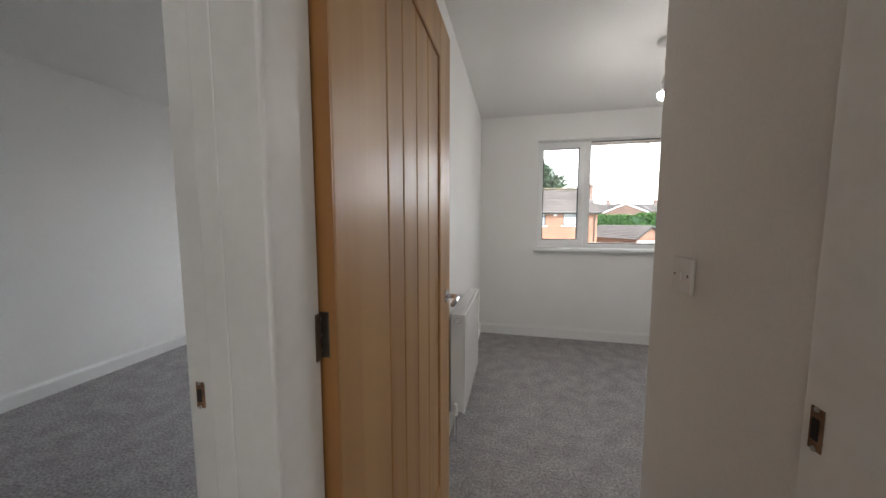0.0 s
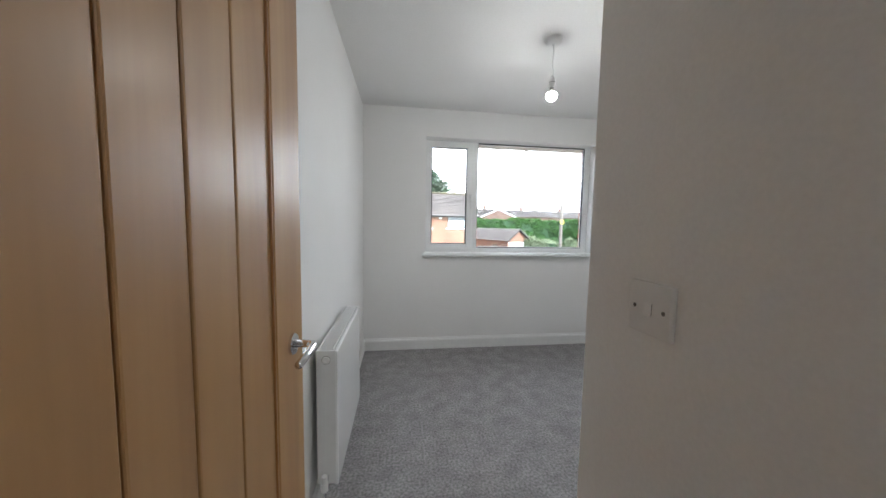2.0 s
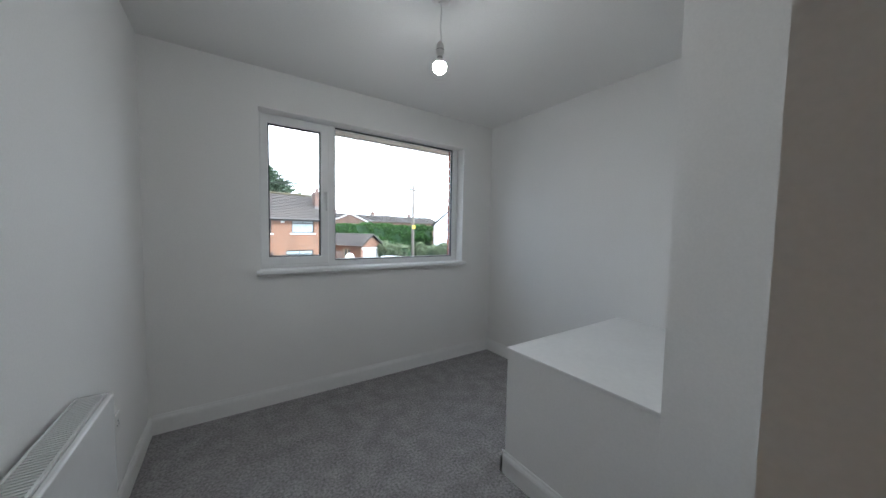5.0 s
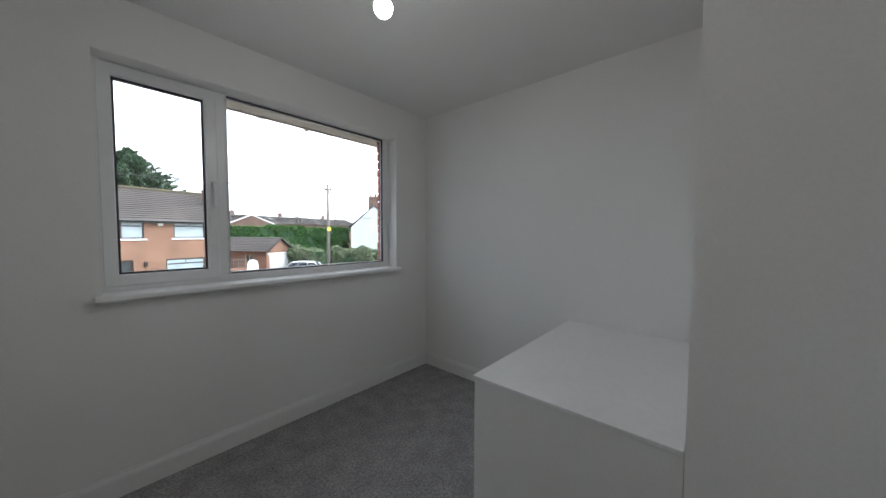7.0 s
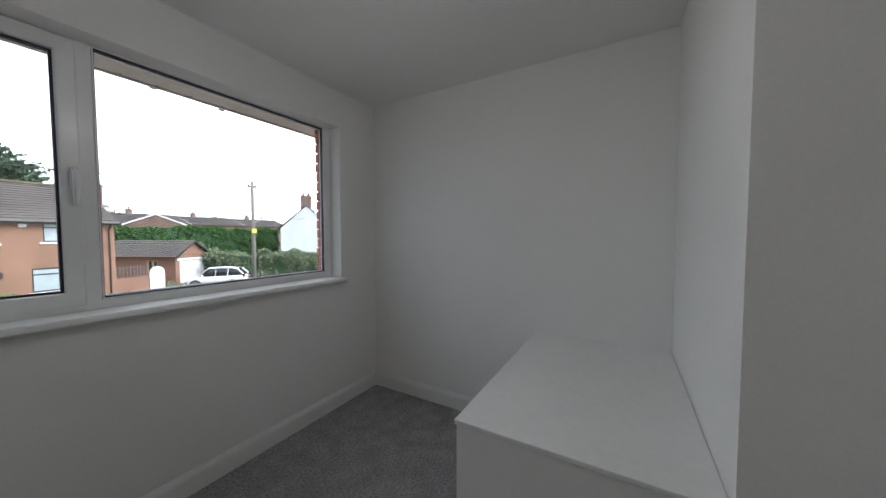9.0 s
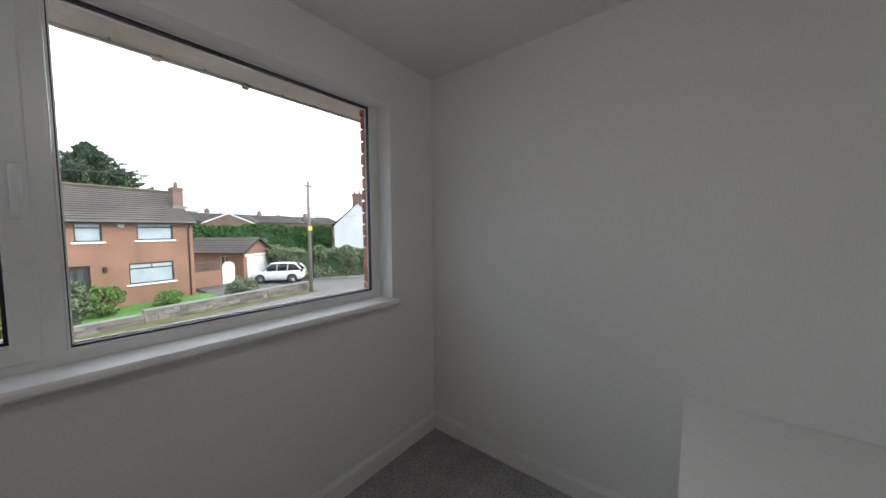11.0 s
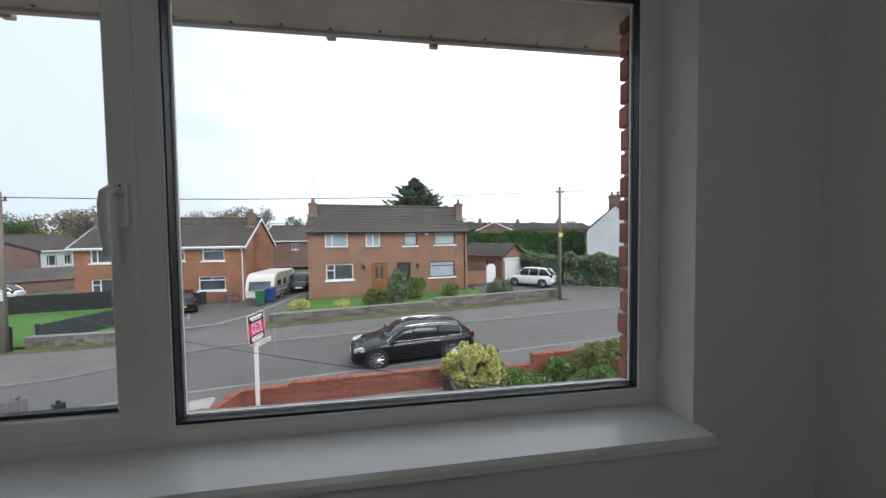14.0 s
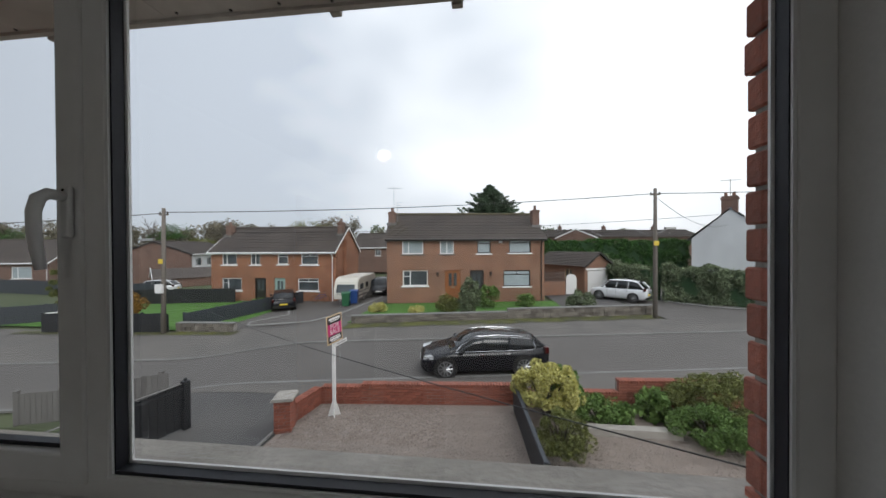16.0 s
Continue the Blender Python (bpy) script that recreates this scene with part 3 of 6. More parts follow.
tube(bm, ((0.046, -0.002, 0.045), (0.046, -0.04, 0.045), (0.046, -0.05, 0.035), (0.046, -0.05, -0.144)), 0.0075, 12)
part("pipe", bm, CHROME, rad, "chrome tail pipe")
bm = bmesh.new()
lathe(bm, ((0.011, 0.02), (0.014, 0.024), (0.014, 0.055), (0.012, 0.06), (0.012, 0.085), (0.009, 0.088)), 16, (0.046, -0.05, 0))
part("valve", bm, PLASTIC, rad, "white lockshield valve")
bm = bmesh.new()
tube(bm, ((0.046, RL + 0.002, 0.045), (0.046, RL + 0.04, 0.045), (0.046, RL + 0.05, 0.035), (0.046, RL + 0.05, -0.144)), 0.0075, 12)
part("pipe", bm, CHROME, rad, "chrome tail pipe")
for y0 in (0.12, RL - 0.15):
    part("bracket", boxes((-0.0155, 0.0038, y0, y0 + 0.03, 0.1, 0.5)), ENAMEL, rad)

# socket by the radiator
sock = base("socket_outlet", pose(0.0, 3.30, 0.42), "white plastic double socket outlet on the wall", "socket")
part("plate", boxes((0.0005, 0.010, -0.073, 0.073, -0.043, 0.043), bevel=0.003), PLASTIC, sock)
for y in (-0.036, 0.036):
    part("pin_holes", boxes((0.0101, 0.0104, y - 0.003, y + 0.003, 0.004, 0.013), (0.0101, 0.0104, y - 0.015, y - 0.007, -0.012, -0.007), (0.0101, 0.0104, y + 0.007, y + 0.015, -0.012, -0.007)), DARK, sock, "dark pin holes")

# pendant
pendant = base("pendant_lamp", pose(1.265, 2.715, CEILING), "bare lit bulb on a short white pendant flex", "pendant lamp")
part("ceiling_rose", lathe(bmesh.new(), ((0.048, -0.0005), (0.049, -0.012), (0.046, -0.022), (0.036, -0.030), (0.012, -0.036), (0.008, -0.042)), 32), PLASTIC, pendant)
bm = bmesh.new()
tube(bm, [(0.004 * math.sin(k * 0.9), 0.003 * math.sin(k * 0.6 + 1) - 0.0025, -0.040 - 0.0198 * k) for k in range(10)], 0.0032, 8)
part("flex", bm, PLASTIC, pendant, "thin white flex", smooth=True)
holder = part("lamp_holder", lathe(bmesh.new(), ((0.006, -0.2120), (0.011, -0.2200), (0.0165, -0.2300), (0.0165, -0.2520), (0.0185, -0.2525), (0.0185, -0.2700), (0.016, -0.2705), (0.015, -0.2820)), 24), PLASTIC, pendant)
part("holder_ring", lathe(bmesh.new(), ((0.0168, -0.2505), (0.0190, -0.2507), (0.0190, -0.2535), (0.0168, -0.2537)), 24), STEEL, holder, "dark joint ring")
part("bulb_cap", lathe(bmesh.new(), ((0.0125, -0.2825), (0.0125, -0.2920)), 20), STEEL, pendant)
# collar added to the globe so that less light reaches the ceiling
part("bulb_collar", lathe(bmesh.new(), [(0.0125, -0.2922), (0.0155, -0.296)] + [(0.0318 * math.sin(a), -0.328 + 0.0318 * math.cos(a)) for a in (0.60 + 0.13 * k for k in range(6))], 28), PLASTIC, pendant, "opaque white collar added to keep bulb light off the ceiling", smooth=True)
part("bulb", lathe(bmesh.new(), [(0.0315 * math.sin(a), -0.328 + 0.0315 * math.cos(a)) for a in (1.2 + 0.13 * k for k in range(15))], 28), BULB, pendant, "lit frosted globe bulb", smooth=True)

# ---- the window ----
window = base("window_1", pose(0, 0, 0), "white upvc double-glazed window with a side casement", "window", kind="structure")
FY0, FY1 = 4.088, 4.128
part("frame", boxes((WX0, WX0 + 0.028, FY0, FY1, WZ0 + 0.03, WZ1), (2.3395, WX1, FY0, FY1, WZ0 + 0.03, WZ1), (WX0, WX1, FY0 + 0.0005, FY1 - 0.0005, WZ1 - 0.020, WZ1), (WX0, WX1, FY0 + 0.0005, FY1 - 0.0005, WZ0 - 0.022, WZ0 + 0.042), (1.092, 1.146, FY0 + 0.001, FY1 - 0.001, WZ0 + 0.03, WZ1 - 0.02), bevel=0.004), UPVC, window)
sash = part("casement_sash", boxes((0.616, 0.670, FY0 - 0.004, FY1 - 0.012, 1.012, 2.118), (1.040, 1.100, FY0 - 0.004, FY1 - 0.012, 1.012, 2.118), (0.65, 1.06, FY0 - 0.0035, FY1 - 0.0125, 2.056, 2.118), (0.65, 1.06, FY0 - 0.0035, FY1 - 0.0125, 1.012, 1.072), bevel=0.006, seg=3), UPVC, window, "opening casement sash")


def seal(x0, x1, z0, z1, y0, y1, w=0.009, v=None, u=None):
    """A rectangular strip round a pane; w: its width above and below, v: on the right, u: on the left."""
    v, u = w if v is None else v, w if u is None else u
    return boxes((x0, x0 + u, y0, y1, z0, z1), (x1 - v, x1, y0, y1, z0, z1), (x0 + u, x1 - v, y0, y1, z1 - w, z1), (x0 + u, x1 - v, y0, y1, z0, z0 + w))


part("glazing_seal", seal(0.6705, 1.0395, 1.0725, 2.0555, FY0 + 0.012, FY0 + 0.0295), RUBBER, sash, "black glazing seal")
pane = part("pane", boxes((0.676, 1.034, FY0 + 0.030, FY0 + 0.034, 1.078, 2.050)), GLASS, sash, "clear double glazing")
pane.visible_shadow = False
part("bead", seal(1.1465, 2.3392, WZ0 + 0.0425, WZ1 - 0.0205, FY0 + 0.0005, FY0 + 0.005, 0.006, 0.0055), UPVC, window, "white glazing bead")
part("glazing_seal", seal(1.1467, 2.339, WZ0 + 0.0427, WZ1 - 0.0207, FY0 + 0.0055, FY0 + 0.028, 0.0125, 0.007, 0.009), RUBBER, window, "black glazing seal")
part("outer_seal", seal(1.1467, 2.339, WZ0 + 0.0427, WZ1 - 0.0207, FY0 + 0.0325, FY0 + 0.037, 0.0175, 0.011, 0.0135), UPVC, window, "white outer glazing edge")
pane = part("pane", boxes((1.153, 2.3385, FY0 + 0.0284, FY0 + 0.032, WZ0 + 0.050, WZ1 - 0.028)), GLASS, window, "clear double glazing")
pane.visible_shadow = False
handle = part("espag_handle", boxes((1.065, 1.087, FY0 - 0.015, FY0 - 0.0045, 1.493, 1.593), bevel=0.005, seg=3), UPVC, sash, "white cranked window handle")
bm = bmesh.new()
tube(bm, ((1.075, FY0 - 0.014, 1.572), (1.075, FY0 - 0.036, 1.574), (1.075, FY0 - 0.049, 1.564), (1.075, FY0 - 0.055, 1.540), (1.075, FY0 - 0.055, 1.505), (1.074, FY0 - 0.051, 1.470), (1.074, FY0 - 0.046, 1.436)),
     [0.0095, 0.0105, 0.0105, 0.0098, 0.0094, 0.0088, 0.0078], 14)
part("lever", bm, UPVC, handle, smooth=True)
part("lock_button", lathe(bmesh.new(), ((0.003, -0.055), (0.003, -0.0572), (0.001, -0.058)), 12, (1.075, FY0, 1.566), "y"), DARK, handle, "dark key hole")
part("screw_cap", lathe(bmesh.new(), ((0.003, -0.0152), (0.002, -0.0165)), 12, (1.075, FY0, 1.584), "y"), DARK, handle)
bm = bmesh.new()
prism(bm, [(4.0875, 0.957), (3.934, 0.957), (3.927, 0.961), (3.924, 0.967), (3.927, 0.979), (3.934, 0.988), (4.0875, 0.988)], 0.582, 2.408, "x")
built("window_sill", bm, UPVC, label="white window board with a rounded nose", category="window sill")
# plain window of the next room
win2 = base("window_2", pose(0, 0, 0), "white upvc window of the next room", "window", kind="structure")
part("frame", boxes((-2.7, -2.65, FY0, FY1, 0.6, 2.2), (-0.35, -0.3, FY0, FY1, 0.6, 2.2), (-2.65, -0.35, FY0, FY1, 0.6, 0.65), (-2.65, -0.35, FY0, FY1, 2.15, 2.2)), UPVC, win2)
pane = part("pane", boxes((-2.65, -0.35, FY0 + 0.030, FY0 + 0.034, 0.65, 2.15)), GLASS, win2)
pane.visible_shadow = False

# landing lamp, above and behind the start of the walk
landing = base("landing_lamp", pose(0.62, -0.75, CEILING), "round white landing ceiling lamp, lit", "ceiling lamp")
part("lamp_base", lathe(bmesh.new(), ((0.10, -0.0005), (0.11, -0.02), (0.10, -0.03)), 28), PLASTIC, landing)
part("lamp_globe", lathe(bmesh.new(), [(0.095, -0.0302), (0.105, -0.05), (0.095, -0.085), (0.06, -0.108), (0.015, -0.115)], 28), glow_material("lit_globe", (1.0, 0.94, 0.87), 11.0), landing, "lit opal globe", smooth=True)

# ---- outside: the ground, which falls a little towards the far left ----
def rise(x):
    u = min(max((-x - 5.0) / 6.0, 0.0), 1.0)
    return -2.7 - 0.6 * u * u * (3 - 2 * u)


def strip(name, xs, near, far, lift, mat, label, category, cuts=1, thick=0.0):
    """A sheet of ground between two lines y = near(x) and y = far(x), lying on the slope."""
    verts, faces = [], []
    for x in xs:
        for k in range(cuts + 1):
            y = near(x) + (far(x) - near(x)) * k / cuts
            verts.append((x, y, rise(x) + lift))
    n = cuts + 1
    for i in range(len(xs) - 1):
        for k in range(cuts):
            faces.append((i * n + k, (i + 1) * n + k, (i + 1) * n + k + 1, i * n + k + 1))
    if thick:
        low = len(verts)
        verts += [(x, y, z - thick) for x, y, z in verts]
        for i in range(len(xs) - 1):
            for k in (0, cuts):
                a, b = i * n + k, (i + 1) * n + k
                faces.append((a, b, b + low, a + low))
    return tagged(part(name, mesh_of(name, verts, faces), mat), label, category, "", "structure")


def steps(a, b, n):
    return [a + (b - a) * k / n for k in range(n + 1)]


near_kerb = lambda x: 12.75 + 0.165 * (x + 4)
far_kerb = lambda x: 17.5 + 0.175 * x
garden = lambda x: 20.9 + 0.212 * x
outer = [-900, -300, -120, -60] + steps(-40, 40, 80) + [60, 120, 300, 900]
strip("ground", outer, lambda x: 3.0, lambda x: 1500.0, -0.06, EARTH, "rough grass and earth reaching to the horizon", "ground", cuts=6)
strip("road", steps(-45, 45, 90), near_kerb, far_kerb, -0.02, ASPHALT, "worn grey asphalt street", "road")
strip("pavement_far", steps(-45, 40, 170), lambda x: far_kerb(x) + 0.14, lambda x: 19.3 if x < -13.2 else 20.62 if x < -4.95 else garden(x) - 0.3 if x < 12.1 else max(far_kerb(x) + 1.5, 23.1 - 2.0 * (x - 12)), 0.03, PAVING, "worn grey footway across the street", "pavement")
strip("kerb_far", steps(-45, 40, 85), far_kerb, lambda x: far_kerb(x) + 0.14, 0.045, KERB, "pale concrete kerb across the street", "kerb", thick=0.08)
strip("pavement_near", steps(-45, 45, 90), lambda x: 11.9 if x < -2.2 else 12.1 + 0.06 * x, lambda x: near_kerb(x) - 0.14, 0.02, PAVING, "worn grey footway before the house", "pavement")
strip("kerb_near", steps(-45, 45, 90), lambda x: near_kerb(x) - 0.14, near_kerb, 0.03, KERB, "pale concrete kerb before the house", "kerb", thick=0.06)
strip("verge", steps(-5.0, 12.3, 18), lambda x: garden(x) - 0.95 - 0.12 * math.sin(2.3 * x), lambda x: garden(x) - 0.02, 0.05, MOSS, "mossy strip along the foot of the stone wall", "verge")
strip("verge_left", steps(-24, -11.4, 13), lambda x: 18.35 + 0.07 * (x + 24), lambda x: 18.95 + 0.08 * (x + 24), 0.05, MOSS, "mossy strip along the fence", "verge")
strip("side_road", steps(12.6, 19.5, 7), far_kerb, lambda x: 60.0, -0.01, ASPHALT, "asphalt side road between wall and hedge", "road", cuts=4)
strip("driveway_opposite", steps(-13.2, -5.0, 12), lambda x: 20.6, lambda x: 36.0, 0.035, ASPHALT, "dark tarmac drive before the far houses", "driveway", cuts=3)
strip("driveway_own", steps(-7.5, -2.62, 6), lambda x: 4.3, lambda x: 11.9, 0.01, TARMAC, "dark tarmac drive beside the gravel", "driveway", cuts=2)
strip("gravel_bed", steps(-2.62, 2.95, 6), lambda x: 4.3, lambda x: 12.0, 0.0, GRAVEL, "brown pea gravel front garden", "gravel", cuts=2)
strip("gravel_bed_next", steps(2.95, 10.5, 6), lambda x: 4.3, lambda x: 12.2, -0.01, GRAVEL, "brown gravel in the neighbouring garden", "gravel", cuts=2)
strip("lawn_opposite", steps(-5.2, 7.6, 13), lambda x: garden(x) + 0.3, lambda x: 26.6 + 0.18 * x, 0.06, LAWN, "short bright green lawn before the brick houses", "lawn", thick=0.1)
strip("forecourt_opposite", steps(7.6, 12.3, 5), lambda x: garden(x) + 0.3, lambda x: 37.0, 0.03, TARMAC, "tarmac forecourt of the garage", "driveway")
strip("lawn_left", steps(-30, -13.2, 14), lambda x: 19.9, lambda x: 29.5, 0.05, LAWN, "green lawn behind the dark fence", "lawn")


def edging(name, pts, w, label):
    bm = bmesh.new()
    for (xa, ya), (xb, yb) in zip(pts, pts[1:]):
        d = Vector((xb - xa, yb - ya)).normalized()
        nx, ny = -d.y * w / 2, d.x * w / 2
        za, zb = rise(xa) + 0.075, rise(xb) + 0.075
        q = [bm.verts.new(p) for p in ((xa - nx, ya - ny, za), (xb - nx, yb - ny, zb), (xb + nx, yb + ny, zb), (xa + nx, ya + ny, za), (xa - nx, ya - ny, za - 0.05), (xb - nx, yb - ny, zb - 0.05), (xb + nx, yb + ny, zb - 0.05), (xa + nx, ya + ny, za - 0.05))]
        for f in ((0, 1, 2, 3), (0, 4, 5, 1), (2, 6, 7, 3)):
            bm.faces.new([q[i] for i in f])
    return built(name, bm, LINE, label=label, category="edging")


edging("edging_drive", ((-11.9, 21.2), (-8.1, 21.4), (-6.9, 22.6), (-5.9, 29.0)), 0.14, "pale concrete edging of the far drive")
edging("edging_lawn", ((-11.9, 21.2), (-12.4, 22.0), (-11.3, 24.4), (-12.2, 25.8)), 0.12, "pale edging round the far lawn")
edging("edging_own", ((-2.68, 4.3), (-2.68, 10.08)), 0.035, "pale edging between drive and gravel")

# ---- the house's own front: brick jambs, sill, eaves, garden wall ----
built("outer_wall", boxes((-3.2, -2.72, 4.14, OUTER - 0.014, -2.7, 2.24), (-0.28, 0.56, 4.14, OUTER - 0.014, -2.7, 2.24), (-2.72, -0.28, 4.14, OUTER - 0.014, -2.7, 0.58), (2.407, 6.0, 4.165, OUTER - 0.014, -2.7, 2.24),
                          (0.56, 2.43, 4.165, OUTER - 0.014, -2.7, 0.90), (0.56, 2.43, 4.165, OUTER - 0.014, 2.19, 2.24)), MORTAR, label="mortar joints of the red brick outer wall", category="brick wall")
wall_1 = bpy.data.objects["outer_wall"]
built("cavity_closer", boxes((2.381, 2.46, 4.1305, 4.157, 0.9, 2.2), (0.52, 0.597, 4.1305, 4.157, 0.9, 2.2)), MORTAR, label="mortared cavity closer beside the window", category="wall")
ROOF_OWN = built("roof_own", boxes((-3.3, 6.2, -2.0, 4.5, 2.56, 2.7)), ROOF, label="roof deck over the house", category="roof")
eaves = base("eaves", pose(0, 0, 0), "weathered cream eaves soffit with a gutter along its edge", "eaves", kind="structure")
part("soffit", boxes((-3.3, 0.95, 4.17, 4.398, 2.150, 2.162), (0.953, 3.4, 4.17, 4.398, 2.150, 2.162), (3.403, 6.1, 4.17, 4.398, 2.150, 2.162)), SOFFIT, eaves, "cream painted soffit boards")
part("fascia", boxes((-3.3, 6.1, 4.3985, 4.417, 2.141, 2.42)), SOFFIT, eaves)
bm = bmesh.new()
prof = [(4.468 + 0.05 * math.cos(a), 2.310 + 0.05 * math.sin(a)) for a in (math.pi + math.pi * k / 10 for k in range(11))] + [(4.468 + 0.046 * math.cos(a), 2.312 + 0.046 * math.sin(a)) for a in (2 * math.pi - math.pi * k / 10 for k in range(11))]
prism(bm, prof, -3.3, 6.1, "x")
part("gutter", bm, SOFFIT, eaves, "cream half-round gutter")
for x, drop in ((0.525, 0.008), (1.457, 0.003), (1.805, 0.008)):
    part("gutter_bracket", boxes((x - 0.016, x + 0.016, 4.4172, 4.437, 2.141 - drop, 2.29), bevel=0.004), SOFFIT, eaves)
for k in range(26):
    part("nail_stain", lathe(bmesh.new(), ((0.005, 2.1498), (0.004, 2.147)), 8, (-0.9 + 0.17 * k + 0.03 * math.sin(k * 7), 4.385 - 0.004 * math.sin(3 * k), 0)), DARK, eaves, "dark nail head")
bm = bmesh.new()
prism(bm, ((4.17, 0.90), (4.325, 0.90), (4.33, 0.905), (4.33, 0.945), (4.322, 0.952), (4.17, 0.978)), 0.44, 2.55, "x")
built("outer_sill", bm, CONCRETE, label="rough concrete sill outside the window", category="window sill")

# street furniture and walls
def stone_wall(name, a, b, height, label, top=None):
    """A random-coursed stone garden wall; its stones are one joined mesh."""
    a, b = Vector(a), Vector(b)
    L = (b - a).length
    e = base(name, Matrix.Translation((a.x, a.y, rise(a.x))) @ Matrix.Rotation(math.atan2(b.y - a.y, b.x - a.x), 4, "Z"), label, "stone wall", kind="structure")
    fall = rise(b.x) - rise(a.x)
    bm = bmesh.new()
    rnd = random.Random(name)
    z = 0.0
    while z < height - 0.03:
        h = min(rnd.uniform(0.13, 0.19), height - z)
        x = -rnd.random() * 0.2
        while x < L:
            w = rnd.uniform(0.22, 0.48)
            d = rnd.uniform(0.0, 0.03)
            x0, x1 = max(x, 0) + 0.012, min(x + w, L) - 0.012
            if x1 - x0 > 0.05:
                lift = fall * (x0 / L)
                box(bm, x0, x1, -0.02 - d, 0.27, z + lift + 0.01, z + lift + h - 0.008)
            x += w
        z += h
    for f in bm.verts:
        f.co += Vector((rnd.uniform(-1, 1), rnd.uniform(-1, 1), rnd.uniform(-1, 1))) * 0.009
    tagged(part("stones", bm, STONE, e), kind="stuff")
    bm = bmesh.new()
    q = prism(bm, ((0, -0.3), (L, -0.3 + fall), (L, height + fall - 0.02), (0, height - 0.02)), 0.0, 0.25, "y")
    part("core", bm, MORTAR, e)
    n = max(2, int(L / 1.2))
    for k in range(n):
        lift = fall * k / n + height + (top(k / n) if top else 0.0)
        part("coping_stone", boxes((L * k / n + 0.006, L * (k + 1) / n - 0.006, -0.05, 0.3, lift, lift + 0.05), bevel=0.008), KERB, e)
    return e


stone_wall("garden_wall_opposite", (-4.9, 19.9), (3.6, 21.66), 0.42, "grey stone garden wall with a mossy foot")
stone_wall("garden_wall_upper", (3.62, 21.67), (12.3, 23.5), 0.58, "grey stone garden wall stepping up the slope")
stone_wall("garden_wall_left", (-15.1, 19.65), (-11.7, 19.85), 0.5, "short grey stone wall at the drive's mouth")

# posts and wires
def pole(x, y, top, lean, arm, label):
    z0 = rise(x)
    e = base("telegraph_pole", pose(x, y, z0), label, "telegraph pole", "telegraph poles")
    h = top - z0
    part("shaft", tube(bmesh.new(), ((0, 0, -0.2), (lean * 0.5, 0, h * 0.5), (lean, 0, h)), [0.125, 0.11, 0.085], 14), POLE_WOOD, e, smooth=True)
    part("crossarm", boxes((lean - 0.26, lean + 0.26, -0.05, 0.05, h - 0.40, h - 0.33)), POLE_WOOD, e)
    for k in (-0.23, 0.23):
        part("insulator", lathe(bmesh.new(), ((0.03, h - 0.33), (0.045, h - 0.29), (0.03, h - 0.24), (0.035, h - 0.2)), 10, (lean + k, 0, 0)), BLACK_FRAME, e)
    part("warning_plate", boxes((-0.14, 0.14, -0.135, -0.128, h * 0.56, h * 0.56 + 0.26), bevel=0.003), YELLOW, e, "yellow warning plate")
    if arm:
        lamp = part("lamp_arm", tube(bmesh.new(), ((0.05, 0, h * 0.645), (0.3, -0.1, h * 0.665), (0.5, -0.2, h * 0.68)), 0.025, 8), STEEL, e)
        part("lantern", boxes((0.38, 0.95, -0.32, -0.14, h * 0.682, h * 0.70), bevel=0.02), STEEL, lamp, "flat grey street-lamp lantern")
    else:
        part("junction_box", boxes((-0.22, 0.2, -0.28, -0.13, h * 0.33, h * 0.40), bevel=0.02), PLASTIC, e, "small white junction box")
        part("lamp_head", boxes((-1.1, -0.3, -0.25, -0.1, h * 0.74, h * 0.76), bevel=0.01), STEEL, e)
    return e


pole(12.05, 22.75, 4.75, 0.0, True, "weathered wooden telegraph pole with a street lamp and yellow plate")
pole(-15.4, 19.2, 3.68, 0.1, False, "weathered wooden telegraph pole beside the dark fence")


def wire(name, a, b, sag, r, label, n=24):
    a, b = Vector(a), Vector(b)
    bm = bmesh.new()
    tube(bm, [a.lerp(b, k / n) - Vector((0, 0, sag * 4 * (k / n) * (1 - k / n))) for k in range(n + 1)], r, 6)
    return tagged(part(name, bm, CABLE), label, "cable")


wire("overhead_cable", (-15.3, 19.2, 3.45), (12.05, 22.75, 4.45), 0.25, 0.022, "black overhead cable between the telegraph poles")
wire("overhead_cable", (-40.0, 17.3, 2.6), (-15.3, 19.2, 3.4), 0.2, 0.02, "black overhead cable leading off to the next pole")
wire("overhead_cable", (12.05, 22.75, 4.45), (45.0, 27.0, 6.3), 0.4, 0.022, "black overhead cable leading up the street")
wire("overhead_cable", (-22.0, 29.5, 2.85), (25.0, 36.0, 4.4), 0.5, 0.02, "thin overhead cable behind the poles")
wire("overhead_cable", (12.05, 22.75, 4.3), (25.4, 35.4, 3.5), 0.9, 0.016, "thin slack cable to the white house")
wire("service_cable", (-15.3, 19.05, -0.55), (3.75, 5.9, -0.06), 0.42, 0.0065, "black service cable slung across the garden")

# own garden wall: pieces at the end of the file hang on these
def brick_wall_base(name, a, b, label):
    a, b = Vector(a), Vector(b)
    return base(name, Matrix.Translation((a.x, a.y, -2.75)) @ Matrix.Rotation(math.atan2(b.y - a.y, b.x - a.x), 4, "Z"), label, "brick wall", kind="structure"), (b - a).length


